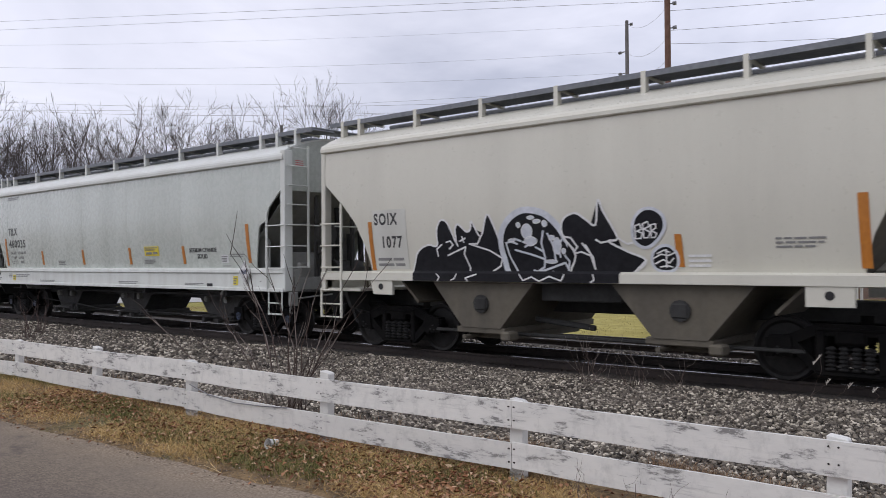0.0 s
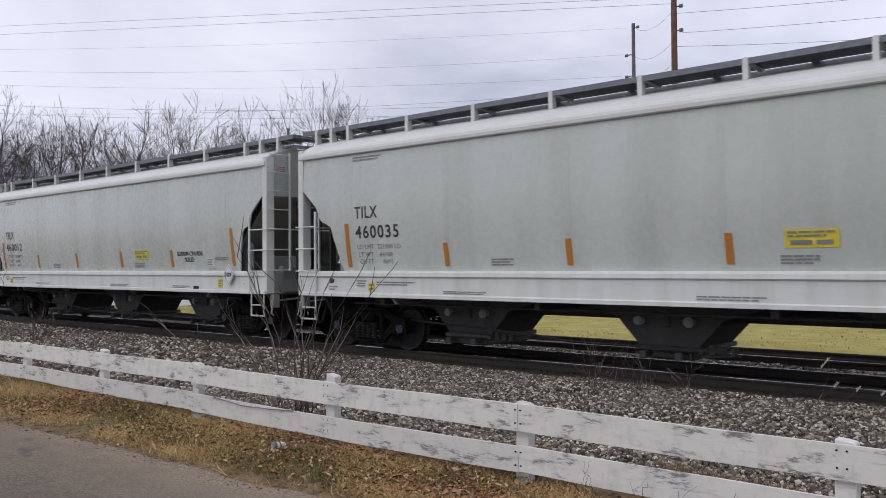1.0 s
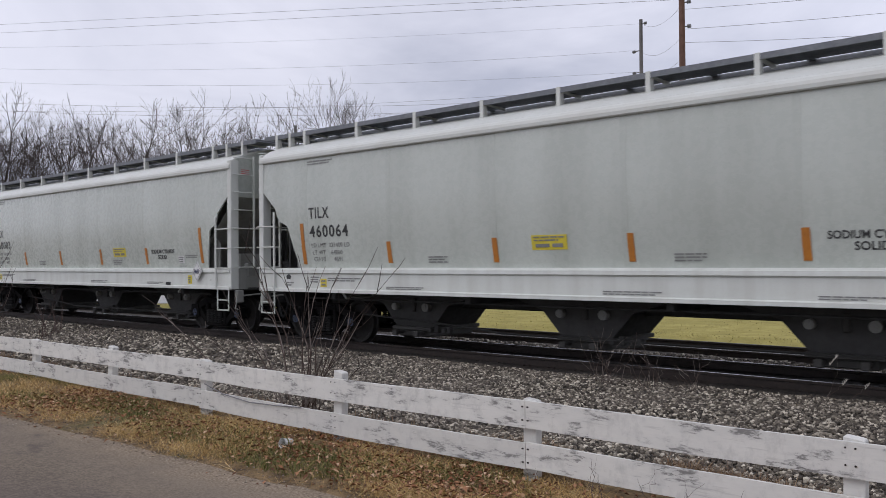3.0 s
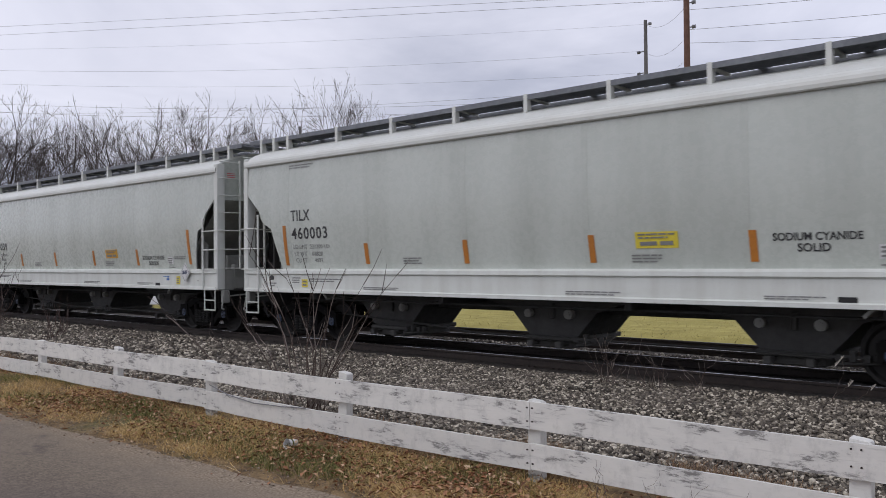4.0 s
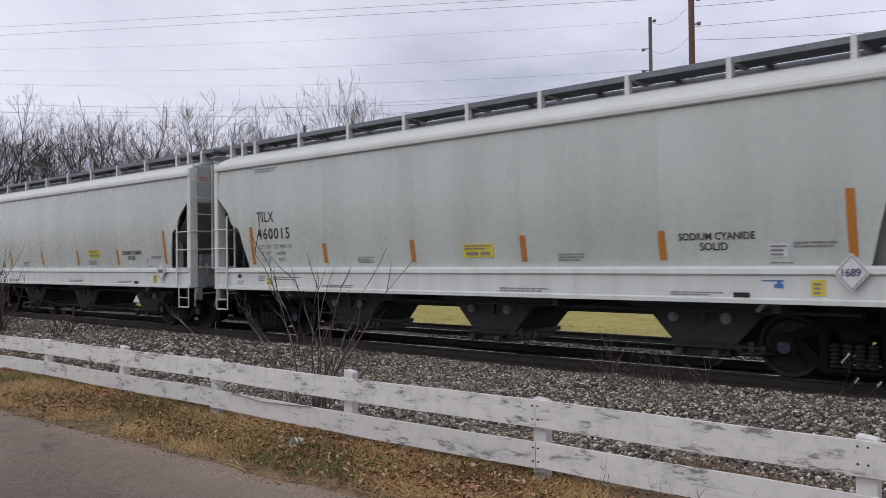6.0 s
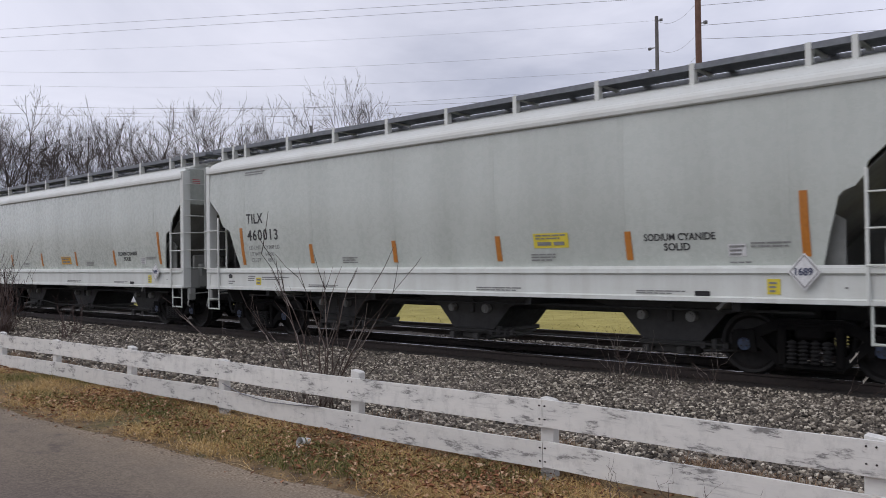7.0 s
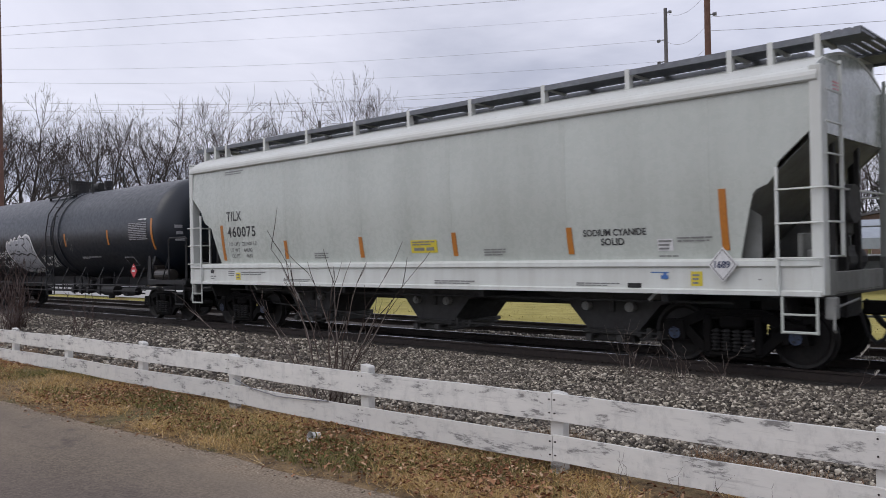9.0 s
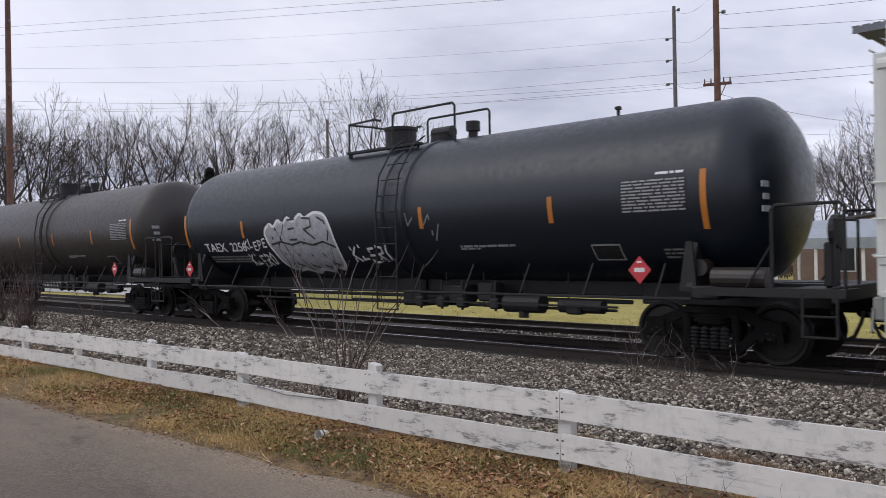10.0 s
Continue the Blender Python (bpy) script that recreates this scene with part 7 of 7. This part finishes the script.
def make_wires():
    a, b, c = Vector((*P1, 0)), Vector((*P2, 0)), Vector((*P3, 0))
    for end, zr, zl, sag, r in ((a, 13.75, 18.35, 0.0, 0.013), (a, 13.45, 17.75, 0.0, 0.013), (b, 15.9, 17.1, 0.5, 0.007), (b, 14.3, 16.0, 0.9, 0.009),
                                (b, 13.0, 15.1, 0.9, 0.009), (b, 11.6, 13.8, 1.0, 0.014), (b, 11.3, 13.4, 1.2, 0.014), (a, 9.7, 13.1, 0.9, 0.010), (a, 9.2, 11.2, 0.5, 0.009)):
        beyond = c + (c - end).normalized() * 14
        wire(end + Vector((0, 0, zr)), beyond + Vector((0, 0, zl + (zl - zr) * 0.25)), sag, r)
    far = Vector((14, 52, 0))
    for z, z2, sag in ((14.6, 15.8, 0.3), (13.0, 15.0, 0.5), (12.1, 14.2, 0.5), (11.5, 13.2, 0.8), (9.3, 11.2, 0.4), (9.0, 10.6, 0.4)):
        wire(a + Vector((0, 0, z)), far + Vector((0, 0, z2)), sag, 0.014)
    for z, z2, sag in ((15.9, 13.2, 0.5), (14.2, 11.8, 0.5), (12.9, 10.8, 0.4), (11.5, 9.2, 0.3)):
        wire(b + Vector((0, 0, z)), a + Vector((0, 0, z2)), sag, 0.012)
    wire(Vector((-16.3, 35, 8.6)), Vector((-9.0, 43, 7.2)), 0.5, 0.014)
    wire(Vector((-16.3, 35, 7.0)), Vector((-5.0, 43, 6.6)), 0.3, 0.010)


make_wires()

# ---------------------------------------------------------------- buildings beyond the field


def gable_house(name, x, y, turn, w, d, h, rise, wall, roofing, label, openings):
    t = thing(name, pose(x, y, ground_z(x, y) - 0.05, 0, 0, turn), label, "house")
    bm = B()
    prism(bm, [(-w / 2, 0), (w / 2, 0), (w / 2, h), (0, h + rise), (-w / 2, h)], "y", -d / 2, d / 2)
    part("wall", bm, wall, t)
    bm = B()
    o = 0.35
    for s in (-1, 1):
        prism(bm, [(0, h + rise + 0.02), (s * (w / 2 + o), h - o * rise / (w / 2) + 0.02), (s * (w / 2 + o), h - o * rise / (w / 2) + 0.16), (0, h + rise + 0.16)], "y", -d / 2 - o, d / 2 + o)
    part("roof", bm, roofing, t)
    for i, (ox, oz, ow, oh, kind) in enumerate(openings):
        bm = B()
        box(bm, (ox - ow / 2 - 0.08, -d / 2 - 0.05, oz - 0.08), (ox + ow / 2 + 0.08, -d / 2 + 0.05, oz + oh + 0.08), 0.01)
        fr = part(kind, bm, M["white"], t)
        bm = B()
        box(bm, (ox - ow / 2, -d / 2 - 0.07, oz), (ox + ow / 2, -d / 2 - 0.04, oz + oh), 0.005)
        part("pane" if kind == "window" else "leaf", bm, M["glass"] if kind == "window" else M["siding"], fr)
    return t


def make_buildings():
    gable_house("house", -13.2, 52, 12, 11, 8, 3.3, 0.9, M["brick"], M["shingle"], "brown-brick house with a dark shingled gable roof", [(-3, 1.0, 1.2, 1.4, "window"), (0, 0.1, 0.95, 2.05, "door"), (3, 1.0, 1.2, 1.4, "window")])
    t = thing("carport", pose(-13.4, 42.5, ground_z(-13.4, 42.5) - 0.02, 0, 0, 8), "open carport with white posts and a grey metal roof", "carport")
    bm = B()
    prism(bm, [(-2.6, 2.1), (2.6, 2.5), (2.6, 3.0), (0.0, 3.5), (-2.6, 2.6)], "x", -3.0, 3.0)
    part("roof", bm, M["roofing"], t)
    for x in (-2.8, -1.0, 1.0, 2.8):
        for y in (-2.4, 2.4):
            bm = B()
            box(bm, (x - 0.07, y - 0.07, 0), (x + 0.07, y + 0.07, 2.3), 0.01)
            part("post", bm, M["white"], t)
    gable_house("shed", -64.0, 27, 20, 9, 5, 2.4, 1.0, M["white"], M["roofing"], "low white shed beyond the tracks", [(-2, 0.1, 2.2, 2.0, "door"), (2.2, 0.9, 1.0, 0.9, "window")])


M["glass"] = speckled("dark_window_glass", (0.03, 0.035, 0.04), (0.05, 0.055, 0.06), 3, 0.08, 0.0)
make_buildings()


def make_lot():
    bm = B()
    xs, ys = [-64 + 2 * i for i in range(14)], [20.9 + 1.5 * i for i in range(8)]
    grid = [[bm.verts.new((x + 0.3 * noise.noise((x, y, 1)), y + 0.3 * noise.noise((x, y, 5)), ground_z(x, y) + 0.03)) for y in ys] for x in xs]
    for i in range(len(xs) - 1):
        for j in range(len(ys) - 1):
            bm.faces.new((grid[i][j], grid[i + 1][j], grid[i + 1][j + 1], grid[i][j + 1]))
    return tagged(part("gravel_lot", bm, M["lot"]), "pale gravel lot beyond the tracks", "gravel lot", kind="structure")


M["lot"] = speckled("pale_gravel", (0.34, 0.33, 0.31), (0.46, 0.45, 0.43), 5, 0.9, 0.4)
make_lot()

# ---------------------------------------------------------------- litter


def make_litter():
    x, y = -6.58, 5.10
    t = thing("paper_cup", pose(x, y, ground_z(x, y) + 0.06, 82, 10, 15), "crumpled white paper cup lying in the grass", "cup")
    bm = B()
    lathe(bm, [(0.0, -0.085), (0.036, -0.085), (0.050, 0.065), (0.053, 0.07), (0.048, 0.068), (0.034, -0.08), (0, -0.08)], Matrix(), 16)
    for v in bm.verts:
        v.co.x *= 0.75 + 0.15 * noise.noise(v.co * 30)
    part("cup_body", bm, M["white"], t)
    bm = B()
    lathe(bm, [(0.0465, 0.0), (0.0485, 0.02), (0.046, 0.02), (0.044, 0.0)], Matrix(), 16)
    for v in bm.verts:
        v.co.x *= 0.78
    part("cup_print", bm, M["green"], t)


make_litter()


# ---------------------------------------------------------------- what moves


def motions():
    def along(t):
        # the train is seen to surge for an instant at eight seconds
        return SPEED * t + GAIN * t * t + 0.54 * max(0.0, 1 - abs(t - 8.0) * 20)
    for car, x0 in train:
        walk(car, [(t, pose(x0 + along(t), TRACK_Y, 0)) for t in (i / 10 for i in range(101))])
    steps = [i / FPS for i in range(int(10 * FPS) + 1)]
    for k, (car, x0) in enumerate(train):
        for truck in car.children:
            for i, w in enumerate(o for o in truck.children if o.name.startswith("wheelset")):
                x, y, z = w.location
                walk(w, [(t, pose(x, y, z, 0, math.degrees(along(t) / WHEEL_R) + 37 * i + 71 * k, 0)) for t in steps])


motions()
